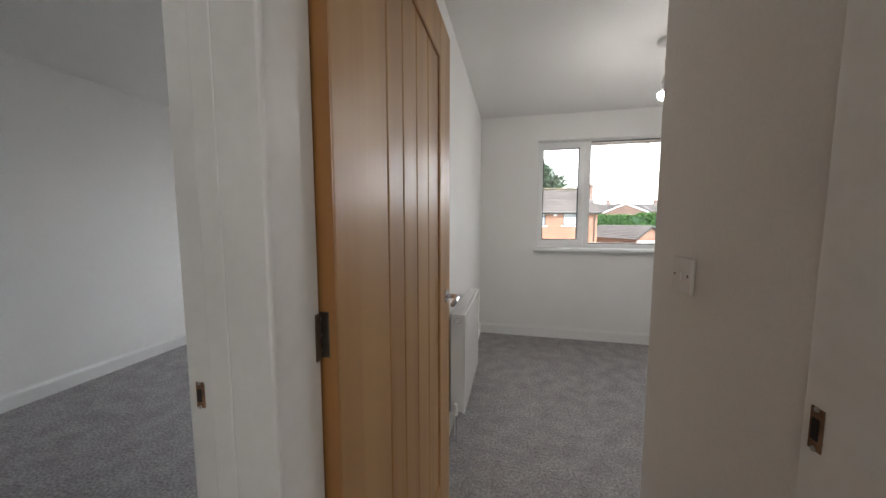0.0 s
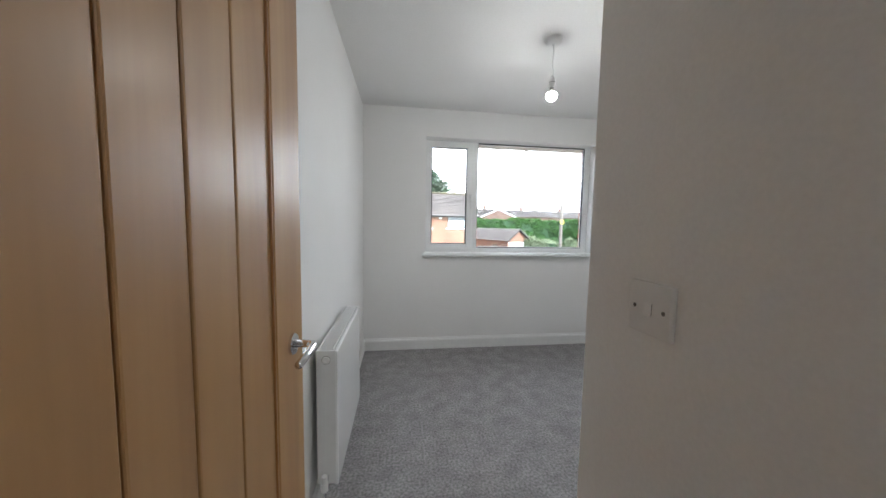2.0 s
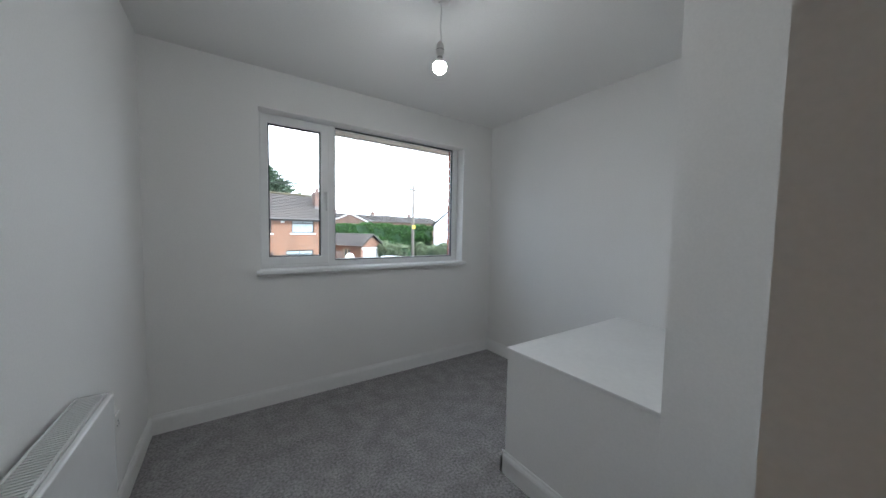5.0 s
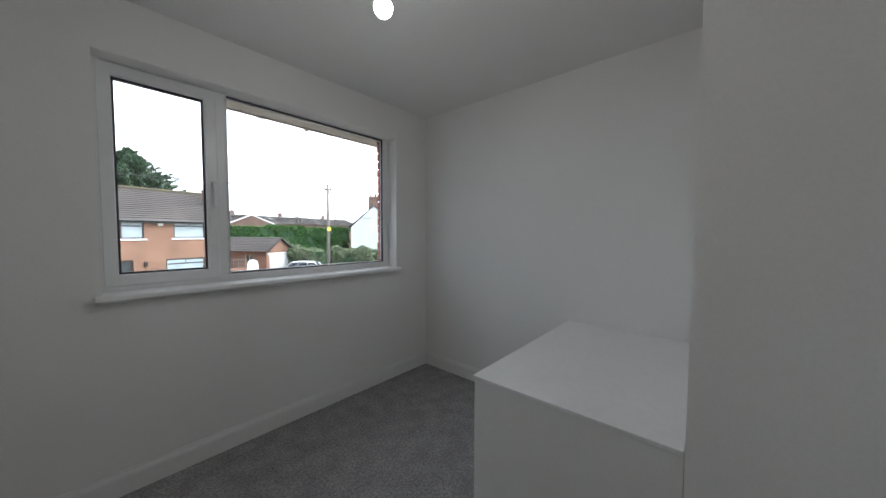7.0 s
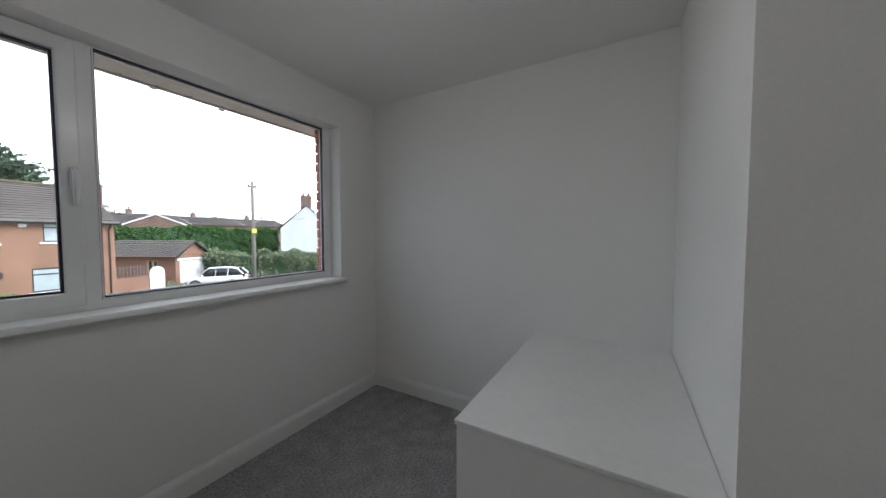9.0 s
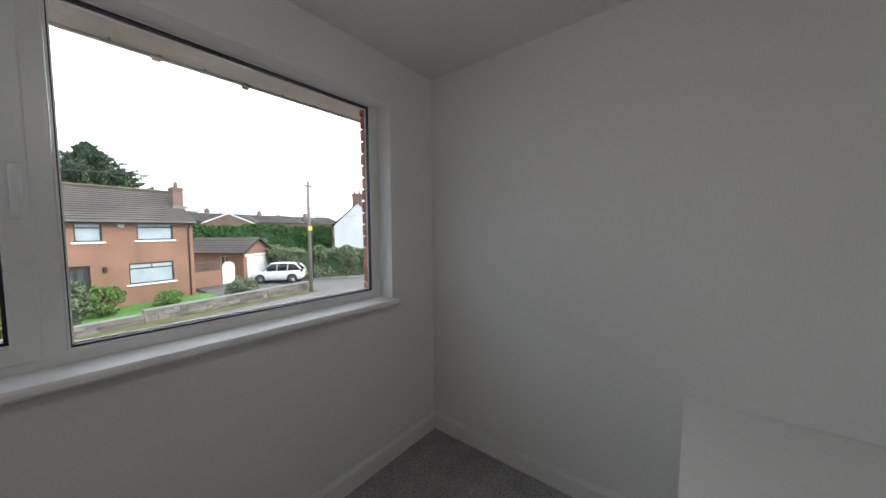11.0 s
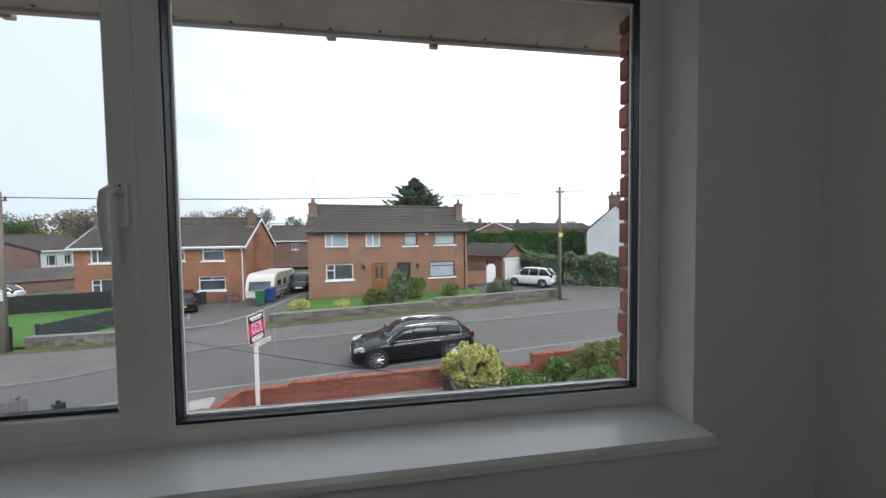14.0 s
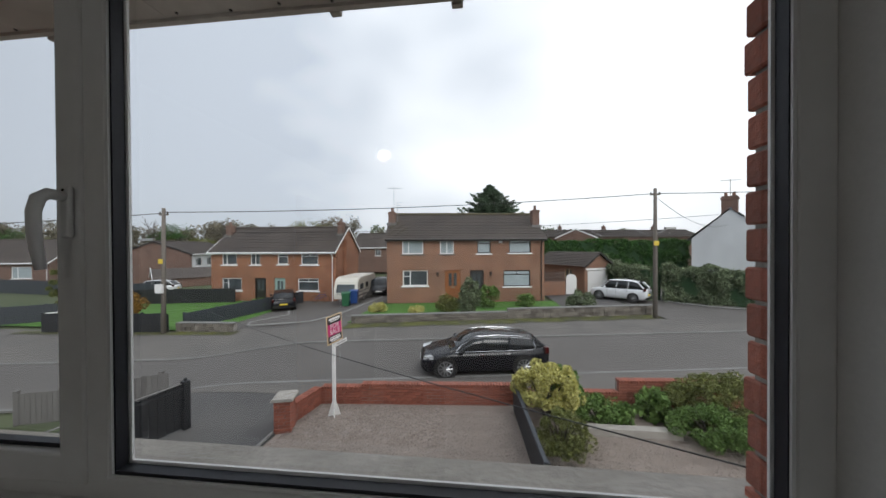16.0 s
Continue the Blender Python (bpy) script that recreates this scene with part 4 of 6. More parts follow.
pier = base("gate_pier", pose(-2.66, 10.12, -2.74, 0, 0, 14), "short red brick gate pier with a pale concrete cap", "gate pier", kind="structure")
part("core", boxes((-0.006, 0.342, 0.006, 0.342, -0.1, 0.76)), MORTAR, pier)
bm = bmesh.new()
prism(bm, ((-0.06, 0.762), (0.408, 0.762), (0.408, 0.80), (0.36, 0.83), (-0.012, 0.83), (-0.06, 0.80)), -0.06, 0.408, "y")
part("cap", bm, CONCRETE, pier, "pale weathered concrete cap")

# driveway gate, black timber
gate = base("driveway_gate", pose(-4.84, 10.06, -2.7, 0, 0, -106), "open black boarded driveway gate with a post", "gate")
part("post", boxes((-0.12, 0.02, -0.07, 0.07, -0.1, 1.12), bevel=0.01), FENCE_BLACK, gate)
part("post_finial", lathe(bmesh.new(), ((0.02, 1.12), (0.03, 1.135), (0.036, 1.16), (0.02, 1.185)), 12, (-0.05, 0, 0)), FENCE_BLACK, gate)
for k in range(14):
    part("board", boxes((0.04 + 0.15 * k, 0.182 + 0.15 * k, -0.02, 0.01, 0.06, 1.06 - 0.006 * k), bevel=0.004), FENCE_BLACK, gate)
part("top_rail", boxes((0.03, 2.15, 0.011, 0.05, 0.92, 0.99), bevel=0.004), FENCE_BLACK, gate)
part("capping", boxes((0.03, 2.15, -0.025, 0.035, 1.065, 1.08), bevel=0.004), FENCE_WOOD, gate, "pale worn capping strip")


def board_fence(name, a, b, height, mat, label, pitch=0.15, posts=True, sunk=0.0):
    a, b = Vector(a), Vector(b)
    L = (b - a).length
    e = base(name, Matrix.Translation((a.x, a.y, 0)) @ Matrix.Rotation(math.atan2(b.y - a.y, b.x - a.x), 4, "Z"), label, "fence")
    n = max(1, int(L / pitch))
    rnd = random.Random(name + label)
    for k in range(n):
        z = rise(a.x + (b.x - a.x) * k / n) - sunk
        me = boxes((k * L / n + 0.004, (k + 1) * L / n - 0.004, -0.012, 0.012, z, z + height + rnd.uniform(-0.012, 0.012)))
        part("board", me, mat, e)
    if posts:
        for k in range(int(L / 1.9) + 1):
            z = rise(a.x + (b.x - a.x) * min(1.9 * k / L, 1)) - sunk
            part("post", boxes((1.9 * k - 0.05, 1.9 * k + 0.05, 0.013, 0.11, z - 0.1, z + height + 0.05)), mat, e)
    return e


board_fence("timber_fence", (-10.6, 10.75), (-6.6, 11.35), 0.85, FENCE_WOOD, "weathered grey close-boarded timber fence", 0.14)
board_fence("dark_fence", (-22.6, 18.8), (-15.35, 19.45), 1.1, FENCE_BLACK, "black stained close-boarded fence along the street", 0.3)
board_fence("dark_fence", (-27.5, 27.0), (-19.0, 28.8), 1.25, FENCE_BLACK, "black stained garden fence by the lawn", 0.3)
board_fence("slate_fence", (-15.0, 20.1), (-13.0, 29.2), 1.0, FENCE_SLATE, "slate-grey boarded fence between the gardens", 0.3)
board_fence("slate_fence", (-52.0, 33.0), (-28.0, 30.0), 1.8, FENCE_SLATE, "long slate-grey fence along the far street", 0.5, sunk=0.4)

board_fence("slate_fence", (-30.5, 17.6), (-24.7, 22.2), 1.35, FENCE_SLATE, "slate-grey boarded fence at the street corner", 0.3, sunk=0.2)
plate = base("street_sign", pose(-25.75, 21.25, -2.9, 0, 0, 38.4), "white street name plate on the slate fence", "street sign")
part("plate", boxes((-0.45, 0.45, -0.03, -0.012, 0.0, 0.22), bevel=0.004), PLASTIC, plate)
part("text_bar", boxes((-0.36, 0.36, -0.033, -0.0305, 0.08, 0.15)), INK, plate)
for x in (-0.3, 0.3):
    part("post", boxes((x - 0.03, x + 0.03, -0.0115, 0.03, -0.46, 0.2)), PLASTIC, plate)

# low dark timber rail fence between the two gravel gardens
rails = base("divider_fence", pose(2.95, 8.75, -2.7, 0, 0, 3.0), "low black timber fence with a grey top rail between gardens", "fence")
for k in range(20):
    part("board", boxes((-0.02, 0.0, 0.15 * k, 0.15 * k + 0.142, -0.02, 0.62), bevel=0.003), FENCE_BLACK, rails)
for k in range(4):
    part("post", boxes((0.001, 0.09, 0.95 * k, 0.95 * k + 0.09, -0.1, 0.66), bevel=0.004), FENCE_BLACK, rails)
part("top_rail", boxes((-0.03, 0.045, -0.02, 3.02, 0.662, 0.695), bevel=0.006), FENCE_SLATE, rails, "weathered grey top rail")
slab = built("kerb_slab", boxes((3.85, 6.25, 10.74, 10.94, -2.75, -2.53), bevel=0.02), CONCRETE, label="pale concrete slab edging the planting bed", category="edging")

# for-sale board
sale = base("sale_board", pose(-1.67, 11.0, -2.7), "white estate agent post with a black and magenta board", "sign")
part("post", boxes((-0.035, 0.035, -0.035, 0.035, -0.1, 1.86), bevel=0.003), PLASTIC, sale, "white square post")
for a in (0, 90, 180, 270):
    bm = bmesh.new()
    prism(bm, ((0.036, 0.0), (0.15, 0.0), (0.05, 0.34), (0.036, 0.34)), -0.012, 0.012, "y")
    bmesh.ops.rotate(bm, verts=bm.verts[:], cent=(0, 0, 0), matrix=Matrix.Rotation(radians(a + 25), 3, "Z"))
    part("foot", bm, PLASTIC, sale)
face = Matrix.Rotation(radians(74), 4, "Z") @ Matrix.Translation((0, 0, 1.8)) @ Matrix.Rotation(radians(-4), 4, "Y") @ Matrix.Translation((0, 0, -1.8))
def board_part(name, bm, mat, parent, label=""):
    bmesh.ops.transform(bm, matrix=Matrix.Translation((0, 0, 0)) @ face, verts=bm.verts[:])
    return part(name, bm, mat, parent, label)


panel = board_part("panel", boxes((-0.27, 0.27, -0.052, -0.042, 1.82, 2.52)), PALE_TIMBER, sale, "pale timber frame of the board")
board_part("print", boxes((-0.235, 0.235, -0.056, -0.0525, 1.86, 2.49)), INK, panel, "black printed sheet")
board_part("print_band", boxes((-0.235, 0.235, -0.059, -0.0565, 2.03, 2.31)), MAGENTA, panel, "magenta band")
for z, w, h in ((2.43, 0.19, 0.028), (2.375, 0.15, 0.012), (1.985, 0.17, 0.014), (1.935, 0.19, 0.02), (1.89, 0.14, 0.012)):
    board_part("text_bar", boxes((-w, w, -0.0595, -0.0568, z - h, z + h)), PLASTIC, panel)
for word, z in (("FOR", 2.195), ("SALE", 2.06)):
    cu = bpy.data.curves.new("lettering", "FONT")
    cu.body, cu.size, cu.align_x, cu.extrude = word, 0.165, "CENTER", 0.0008
    tmp = bpy.data.objects.new("lettering", cu)
    me = bpy.data.meshes.new_from_object(tmp)
    me.transform(face @ Matrix.Translation((0, -0.0605, z)) @ Matrix.Rotation(radians(90), 4, "X"))
    bpy.data.objects.remove(tmp)
    part("lettering", me, PLASTIC, panel, "white capital letters")
board_part("slip", boxes((0.03, 0.44, -0.038, -0.03, 1.70, 1.80)), PLASTIC, sale, "small white slip board")
board_part("slip_text", boxes((0.08, 0.39, -0.0395, -0.0385, 1.735, 1.765)), STEEL, sale)

# ---- houses ----
def wall_cells(bm, w, h, holes, y0, y1):
    """A wall from 0 to w and 0 to h with real openings (u0, u1, z0, z1) through it."""
    xs = sorted({0.0, w, *[u for r in holes for u in r[:2]]})
    zs = sorted({0.0, h, *[v for r in holes for v in r[2:4]]})
    for xa, xb in zip(xs, xs[1:]):
        run = None
        for za, zb in zip(zs, zs[1:]):
            inside = any(r[0] <= xa and xb <= r[1] and r[2] <= za and zb <= r[3] for r in holes)
            if inside:
                if run:
                    box(bm, xa, xb, y0, y1, *run)
                run = None
            else:
                run = (run[0], zb) if run else (za, zb)
        if run:
            box(bm, xa, xb, y0, y1, *run)


def house_window(e, u0, u1, z0, z1, style, frame_mat, pane_mat, sill_mat):
    win = part("window", boxes((u0, u0 + 0.07, 0.06, 0.13, z0, z1), (u1 - 0.07, u1, 0.06, 0.13, z0, z1), (u0 + 0.07, u1 - 0.07, 0.06, 0.13, z1 - 0.07, z1), (u0 + 0.07, u1 - 0.07, 0.06, 0.13, z0, z0 + 0.07)), frame_mat, e)
    w, h = u1 - u0, z1 - z0
    bars = {"left": ((u0 + w * 0.3, None),), "mid": ((u0 + w * 0.5, None),), "top": ((None, z0 + h * 0.72),), "toptwo": ((None, z0 + h * 0.74), (u0 + w * 0.5, "t")), "lefttop": ((u0 + w * 0.3, None), (None, "l"))}[style]
    for u, z in bars:
        if z is None:
            part("mullion", boxes((u - 0.035, u + 0.035, 0.065, 0.125, z0 + 0.07, z1 - 0.07)), frame_mat, win)
        elif z == "t":
            part("mullion", boxes((u - 0.03, u + 0.03, 0.065, 0.125, z0 + h * 0.74 + 0.03, z1 - 0.07)), frame_mat, win)
        elif z == "l":
            part("transom", boxes((u0 + 0.07, u0 + w * 0.3 - 0.035, 0.065, 0.125, z0 + h * 0.62 - 0.03, z0 + h * 0.62 + 0.03)), frame_mat, win)
        else:
            part("transom", boxes((u0 + 0.07, u1 - 0.07, 0.065, 0.125, z - 0.03, z + 0.03)), frame_mat, win)
    part("pane", boxes((u0 + 0.05, u1 - 0.05, 0.09, 0.1, z0 + 0.05, z1 - 0.05)), pane_mat, win)
    part("sill", boxes((u0 - 0.12, u1 + 0.12, -0.07, 0.06, z0 - 0.1, z0 - 0.002), bevel=0.01), sill_mat, win)
    return win


def roof_slopes(e, w, d, eaves, ridge, over, side, mat, courses=16, moss=None):
    """Two stepped, tiled slopes with the ridge along x."""
    for sgn in (0, 1):
        verts, faces = [], []
        for k in range(courses):
            t0, t1 = k / courses, (k + 1) / courses + 0.012
            for (ta, lift) in ((t0, 0.075), (t1, 0.03)):
                y = -over + (d / 2 + over) * min(ta, 1)
                z = eaves - 0.1 + (ridge - eaves + 0.1) * min(ta, 1) + lift
                y = y if sgn == 0 else d - y
                verts += [(-side, y, z), (w + side, y, z)]
            b = 4 * k
            faces.append((b, b + 1, b + 3, b + 2) if sgn == 0 else (b + 1, b, b + 2, b + 3))
            if k:
                p = 4 * (k - 1) + 2
                faces.append((p, p + 1, b + 1, b))
            else:
                n = len(verts)
                verts += [(-side, verts[b][1], verts[b][2] - 0.12), (w + side, verts[b][1], verts[b][2] - 0.12)]
                faces.append((n, n + 1, b + 1, b))
                # keep four vertices a course: the fascia's pair goes to the end
                tail = verts[-2:]
                verts = verts[:-2]
                store = tail
                faces.pop()
        n = len(verts)
        verts += store
        faces.append((n, n + 1, 1, 0))
        part("roof_slope", mesh_of("roof_slope", verts, faces), mat, e)
    part("ridge_tiles", tube(bmesh.new(), ((-side, d / 2, ridge + 0.05), (w + side, d / 2, ridge + 0.05)), 0.11, 8), moss or mat, e)


def house(name, x, y, z, turn, w, d, eaves, ridge, brick, label, windows=(), doors=(), chimneys=(), verge=None, gutter=None, roof=ROOF, frame_mat=UPVC, moss=None):
    e = base(name, pose(x, y, z, 0, 0, turn), label, "house")
    holes = [r[:4] for r in windows] + [r[:4] for r in doors]
    bm = bmesh.new()
    wall_cells(bm, w, eaves, holes, 0.0, 0.22)
    part("front_wall", bm, brick, e)
    bm = bmesh.new()
    for xa, xb in ((0.0, 0.22), (w - 0.22, w)):
        prism(bm, ((0.2205, 0.0), (d, 0.0), (d, eaves), (d / 2, ridge - 0.03), (0.2205, eaves + (ridge - eaves) * 0.441 / d)), xa, xb, "x")
    part("side_walls", bm, brick, e)
    part("back_wall", boxes((0.2205, w - 0.2205, d - 0.22, d - 0.001, 0, eaves)), brick, e)
    part("upper_floor", boxes((0.23, w - 0.23, 0.5, d - 0.23, eaves * 0.5 - 0.1, eaves * 0.5)), BLACK_FRAME, e)
    for u0, u1, z0, z1, style, fm, pm, sm in windows:
        house_window(e, u0, u1, z0, z1, style, fm, pm, sm)
    for u0, u1, z0, z1, leaf, fm in doors:
        dr = part("door", boxes((u0 + 0.06, u1 - 0.06, 0.10, 0.15, z0, z1 - 0.06), bevel=0.006), leaf, e)
        part("door_frame", boxes((u0, u0 + 0.06, 0.06, 0.16, z0, z1), (u1 - 0.06, u1, 0.06, 0.16, z0, z1), (u0 + 0.06, u1 - 0.06, 0.06, 0.16, z1 - 0.06, z1)), fm, dr)
        wd = u1 - u0
        for a in (0.24, 0.56):
            part("door_light", boxes((u0 + wd * a, u0 + wd * (a + 0.2), 0.092, 0.0995, z0 + (z1 - z0) * 0.45, z1 - 0.24)), DARK_PANE, dr)
        part("letter_box", boxes((u0 + wd * 0.36, u0 + wd * 0.64, 0.09, 0.099, z0 + 0.85, z0 + 0.92)), STEEL, dr)
    roof_slopes(e, w, d, eaves, ridge, 0.35, 0.12, roof, moss=moss)
    if verge:
        for xa in (-0.15, w + 0.121):
            for sgn in (0, 1):
                y0, y1 = (-0.36, d / 2) if sgn == 0 else (d + 0.36, d / 2)
                bm = bmesh.new()
                prism(bm, ((y0, eaves - 0.22), (y1, ridge - 0.10), (y1, ridge + 0.07), (y0, eaves - 0.02)), xa, xa + 0.03, "x")
                part("bargeboard", bm, verge, e)
    if gutter:
        part("gutter", tube(bmesh.new(), ((-0.1, -0.40, eaves - 0.08), (w + 0.1, -0.40, eaves - 0.08)), 0.06, 8), gutter, e)
        part("fascia", boxes((-0.1, w + 0.1, -0.34, -0.31, eaves - 0.2, eaves - 0.03)), gutter, e)
        part("downpipe", tube(bmesh.new(), ((w - 0.25, -0.40, eaves - 0.12), (w - 0.25, -0.08, eaves - 0.4), (w - 0.25, -0.06, 0.05)), 0.04, 8), gutter, e)
    for cx, cy, top, cw in chimneys:
        stack_brick = HOUSE_BRICK_C if name == "semi_detached_house" else brick
        ch = part("chimney", boxes((cx - cw / 2, cx + cw / 2, cy - 0.3, cy + 0.3, eaves, top), (cx - cw / 2 - 0.05, cx + cw / 2 + 0.05, cy - 0.35, cy + 0.35, top - 0.18, top - 0.06)), stack_brick, e)
        part("chimney_pot", lathe(bmesh.new(), ((0.13, top), (0.11, top + 0.3), (0.13, top + 0.36)), 12, (cx, cy, 0)), stack_brick, ch)
        slope = (ridge - eaves) / (d / 2)
        zc = eaves + slope * max(0.0, cy - 0.45) + 0.12
        part("flashing", boxes((cx - cw / 2 - 0.12, cx + cw / 2 + 0.12, cy - 0.5, cy - 0.28, zc - 0.02, zc + 0.16)), KERB, ch, "pale mortar flashing")
    return e


U, D_, K = UPVC, DARK_PANE, BLACK_FRAME
pair = house("semi_detached_house", -4.72, 26.2, -2.7, 9.1, 11.85, 6.4, 4.78, 6.86, HOUSE_BRICK, "red-brown brick pair of two-storey houses with a brown tiled roof",
             windows=((1.13, 2.68, 3.63, 4.67, "left", U, BLIND, KERB), (3.93, 4.96, 3.63, 4.67, "mid", U, BLIND, KERB), (6.73, 7.74, 3.65, 4.67, "top", K, BLIND, U), (9.14, 10.81, 3.68, 4.69, "toptwo", K, BLIND, U),
                      (1.16, 3.01, 1.27, 2.41, "lefttop", U, D_, U), (8.71, 10.76, 1.15, 2.36, "toptwo", K, BLIND, U)),
             doors=((4.29, 5.46, 0.25, 2.42, ORANGE_WOOD, ORANGE_WOOD), (6.17, 7.22, 0.25, 2.40, BLACK_FRAME, BLACK_FRAME)),
             chimneys=((0.2, 2.0, 6.95, 0.55), (11.72, 1.7, 7.1, 0.55)), gutter=BLACK_FRAME, moss=ROOF_MOSS)
part("alarm_box", boxes((8.36, 8.62, -0.09, -0.002, 4.42, 4.66), bevel=0.02), PLASTIC, pair, "white alarm box")
for u in (3.75, 7.75):
    part("wall_lamp", boxes((u - 0.07, u + 0.07, -0.16, -0.002, 2.0, 2.28), bevel=0.02), BLACK_FRAME, pair, "dark lantern wall lamp")
part("roof_moss", boxes(*[(0.1 + 0.16 * i, 0.24 + 0.16 * i, 0.12 + 0.22 * k, 0.3 + 0.22 * k, 4.99 + 0.135 * k, 5.075 + 0.135 * k) for i in range(9) for k in range(13 - i) if (i * 7 + k * 5) % 4 < 2]), ROOF_MOSS, pair, "olive moss on the tiles")
aer = part("aerial", tube(bmesh.new(), ((0.35, 2.0, 6.95), (0.35, 2.0, 9.0)), 0.022, 6), STEEL, pair)
part("aerial_boom", tube(bmesh.new(), ((-0.2, 2.0, 8.87), (1.05, 2.0, 8.85)), 0.014, 6), STEEL, aer)
for k in range(6):
    part("aerial_rod", tube(bmesh.new(), ((-0.15 + 0.2 * k, 1.8, 8.86), (-0.15 + 0.2 * k, 2.2, 8.86)), 0.009, 5), STEEL, aer)
aer = part("aerial", tube(bmesh.new(), ((0.62, 2.0, 6.3), (0.62, 2.0, 7.75)), 0.018, 6), STEEL, pair)
part("aerial_boom", tube(bmesh.new(), ((0.5, 2.0, 7.7), (0.95, 2.0, 7.72)), 0.014, 6), STEEL, aer)
part("aerial_boom", tube(bmesh.new(), ((0.5, 2.0, 7.5), (0.9, 2.0, 7.5)), 0.012, 6), STEEL, aer)
second = house("semi_detached_house", -21.95, 29.55, -3.3, 1.6, 11.55, 5.8, 4.38, 6.66, HOUSE_BRICK_B, "orange-red brick pair of houses with white gutters and gable boards",
               windows=((1.04, 2.44, 3.24, 4.26, "left", U, D_, U), (3.73, 4.64, 3.24, 4.26, "mid", U, D_, U), (6.28, 7.23, 3.28, 4.22, "top", U, D_, U), (8.44, 9.99, 3.24, 4.26, "toptwo", U, D_, U),
                        (1.03, 2.88, 0.93, 2.05, "lefttop", U, D_, U), (8.13, 10.02, 0.93, 2.03, "toptwo", U, D_, U)),
               doors=((4.12, 5.18, 0.1, 2.06, BLACK_FRAME, BLACK_FRAME), (5.95, 6.95, 0.1, 2.06, GREEN_DOOR, GREEN_DOOR)),
               chimneys=((0.25, 2.1, 6.9, 0.5), (11.2, 2.2, 7.1, 0.46)), verge=UPVC, gutter=UPVC)
part("chimney_breast", boxes((11.551, 11.85, 1.8, 2.9, 0.0, 5.4)), HOUSE_BRICK_B, second)
house3 = house("detached_house", -37.6, 43.2, -4.1, 100.0, 11.0, 9.5, 4.75, 6.5, HOUSE_BRICK_C, "brown brick house with a pale clad upper front",
      windows=((1.0, 2.3, 3.0, 4.2, "left", U, D_, U), (3.4, 4.4, 3.0, 4.2, "mid", U, D_, U), (1.0, 2.6, 0.9, 2.1, "left", U, D_, U)), verge=BLACK_FRAME, gutter=UPVC)
part("cladding", boxes((0.3, 10.7, -0.03, -0.002, 2.7, 3.0), (0.3, 1.0, -0.03, -0.002, 3.0, 4.2), (2.3, 3.4, -0.03, -0.002, 3.0, 4.2), (4.4, 10.7, -0.03, -0.002, 3.0, 4.2), (0.3, 10.7, -0.03, -0.002, 4.2, 4.6)), RENDER, house3, "pale cladding on the upper front")
house("detached_house", -60.0, 34.0, -5.0, 14.0, 10.5, 8.0, 4.8, 7.6, HOUSE_BRICK_C, "brown brick house with white framed windows at the corner",
      windows=((6.5, 8.6, 2.9, 4.3, "left", U, BLIND, U), (6.5, 8.6, 0.7, 2.2, "left", U, D_, U), (2.0, 3.4, 2.9, 4.2, "left", U, D_, U)), verge=UPVC, gutter=UPVC)
house("terrace_house", -20.5, 58.0, -3.0, 0.0, 16.0, 8.0, 4.4, 7.0, HOUSE_BRICK_C, "brown brick house far behind the drive",
      windows=((4.4, 5.4, 2.9, 4.0, "mid", U, D_, U), (7.2, 8.2, 2.9, 4.0, "mid", U, D_, U), (10.0, 11.0, 2.9, 4.0, "mid", U, D_, U)), verge=UPVC, gutter=UPVC)
house("cottage", 26.5, 32.4, -2.7, 48.0, 11.0, 5.5, 4.8, 7.45, RENDER, "white rendered cottage with a brick chimney on its gable", roof=SLATE)
stack = base("chimney_stack", pose(24.9, 34.9, 4.2, 0, 0, 48), "brown brick chimney stack on the cottage gable", "chimney")
part("stack", boxes((-0.4, 0.5, -0.55, 0.55, -1.2, 1.75), (-0.47, 0.57, -0.62, 0.62, 1.45, 1.62)), HOUSE_BRICK_C, stack)
mast = part("aerial", tube(bmesh.new(), ((0.3, 0.0, 1.7), (0.3, 0.0, 3.35)), 0.03, 6), STEEL, stack)
part("aerial_boom", tube(bmesh.new(), ((0.3, -0.7, 3.2), (0.3, 0.7, 3.3)), 0.022, 6), STEEL, mast)
for k in range(5):
    part("aerial_rod", tube(bmesh.new(), ((0.02, -0.6 + 0.3 * k, 3.2 + 0.02 * k), (0.58, -0.6 + 0.3 * k, 3.2 + 0.02 * k)), 0.015, 5), STEEL, mast)
for yy in (-0.28, 0.28):
    part("chimney_pot", lathe(bmesh.new(), ((0.14, 1.75), (0.12, 2.05), (0.15, 2.12)), 12, (0.05, yy, 0)), HOUSE_BRICK, stack)
for bx, by, bw, bt in ((14.5, 62, 9.5, 4), (23.0, 64, 10.0, 2), (33.0, 66, 10.0, 0)):
    house("bungalow", bx, by, -2.7, bt, bw, 9.0, 5.9, 7.2, HOUSE_BRICK_C, "far bungalow roof with white gable boards", verge=UPVC, chimneys=((bw * 0.4, 4.5, 8.0, 0.6),))
house("bungalow", 21.5, 58.0, -2.7, 74.0, 10.0, 6.0, 5.6, 7.0, HOUSE_BRICK_C, "far bungalow gable with white boards above the hedge", verge=UPVC)
garage = house("garage", 11.0, 31.4, -2.68, 28.0, 3.1, 6.0, 2.5, 3.55, HOUSE_BRICK, "small brick garage with a white up-and-over door", roof=ROOF)
for o in list(garage.children):
    if o.name.startswith(("roof_slope", "ridge_tiles", "side_walls", "front_wall")):
        bpy.data.objects.remove(o)
bm = bmesh.new()
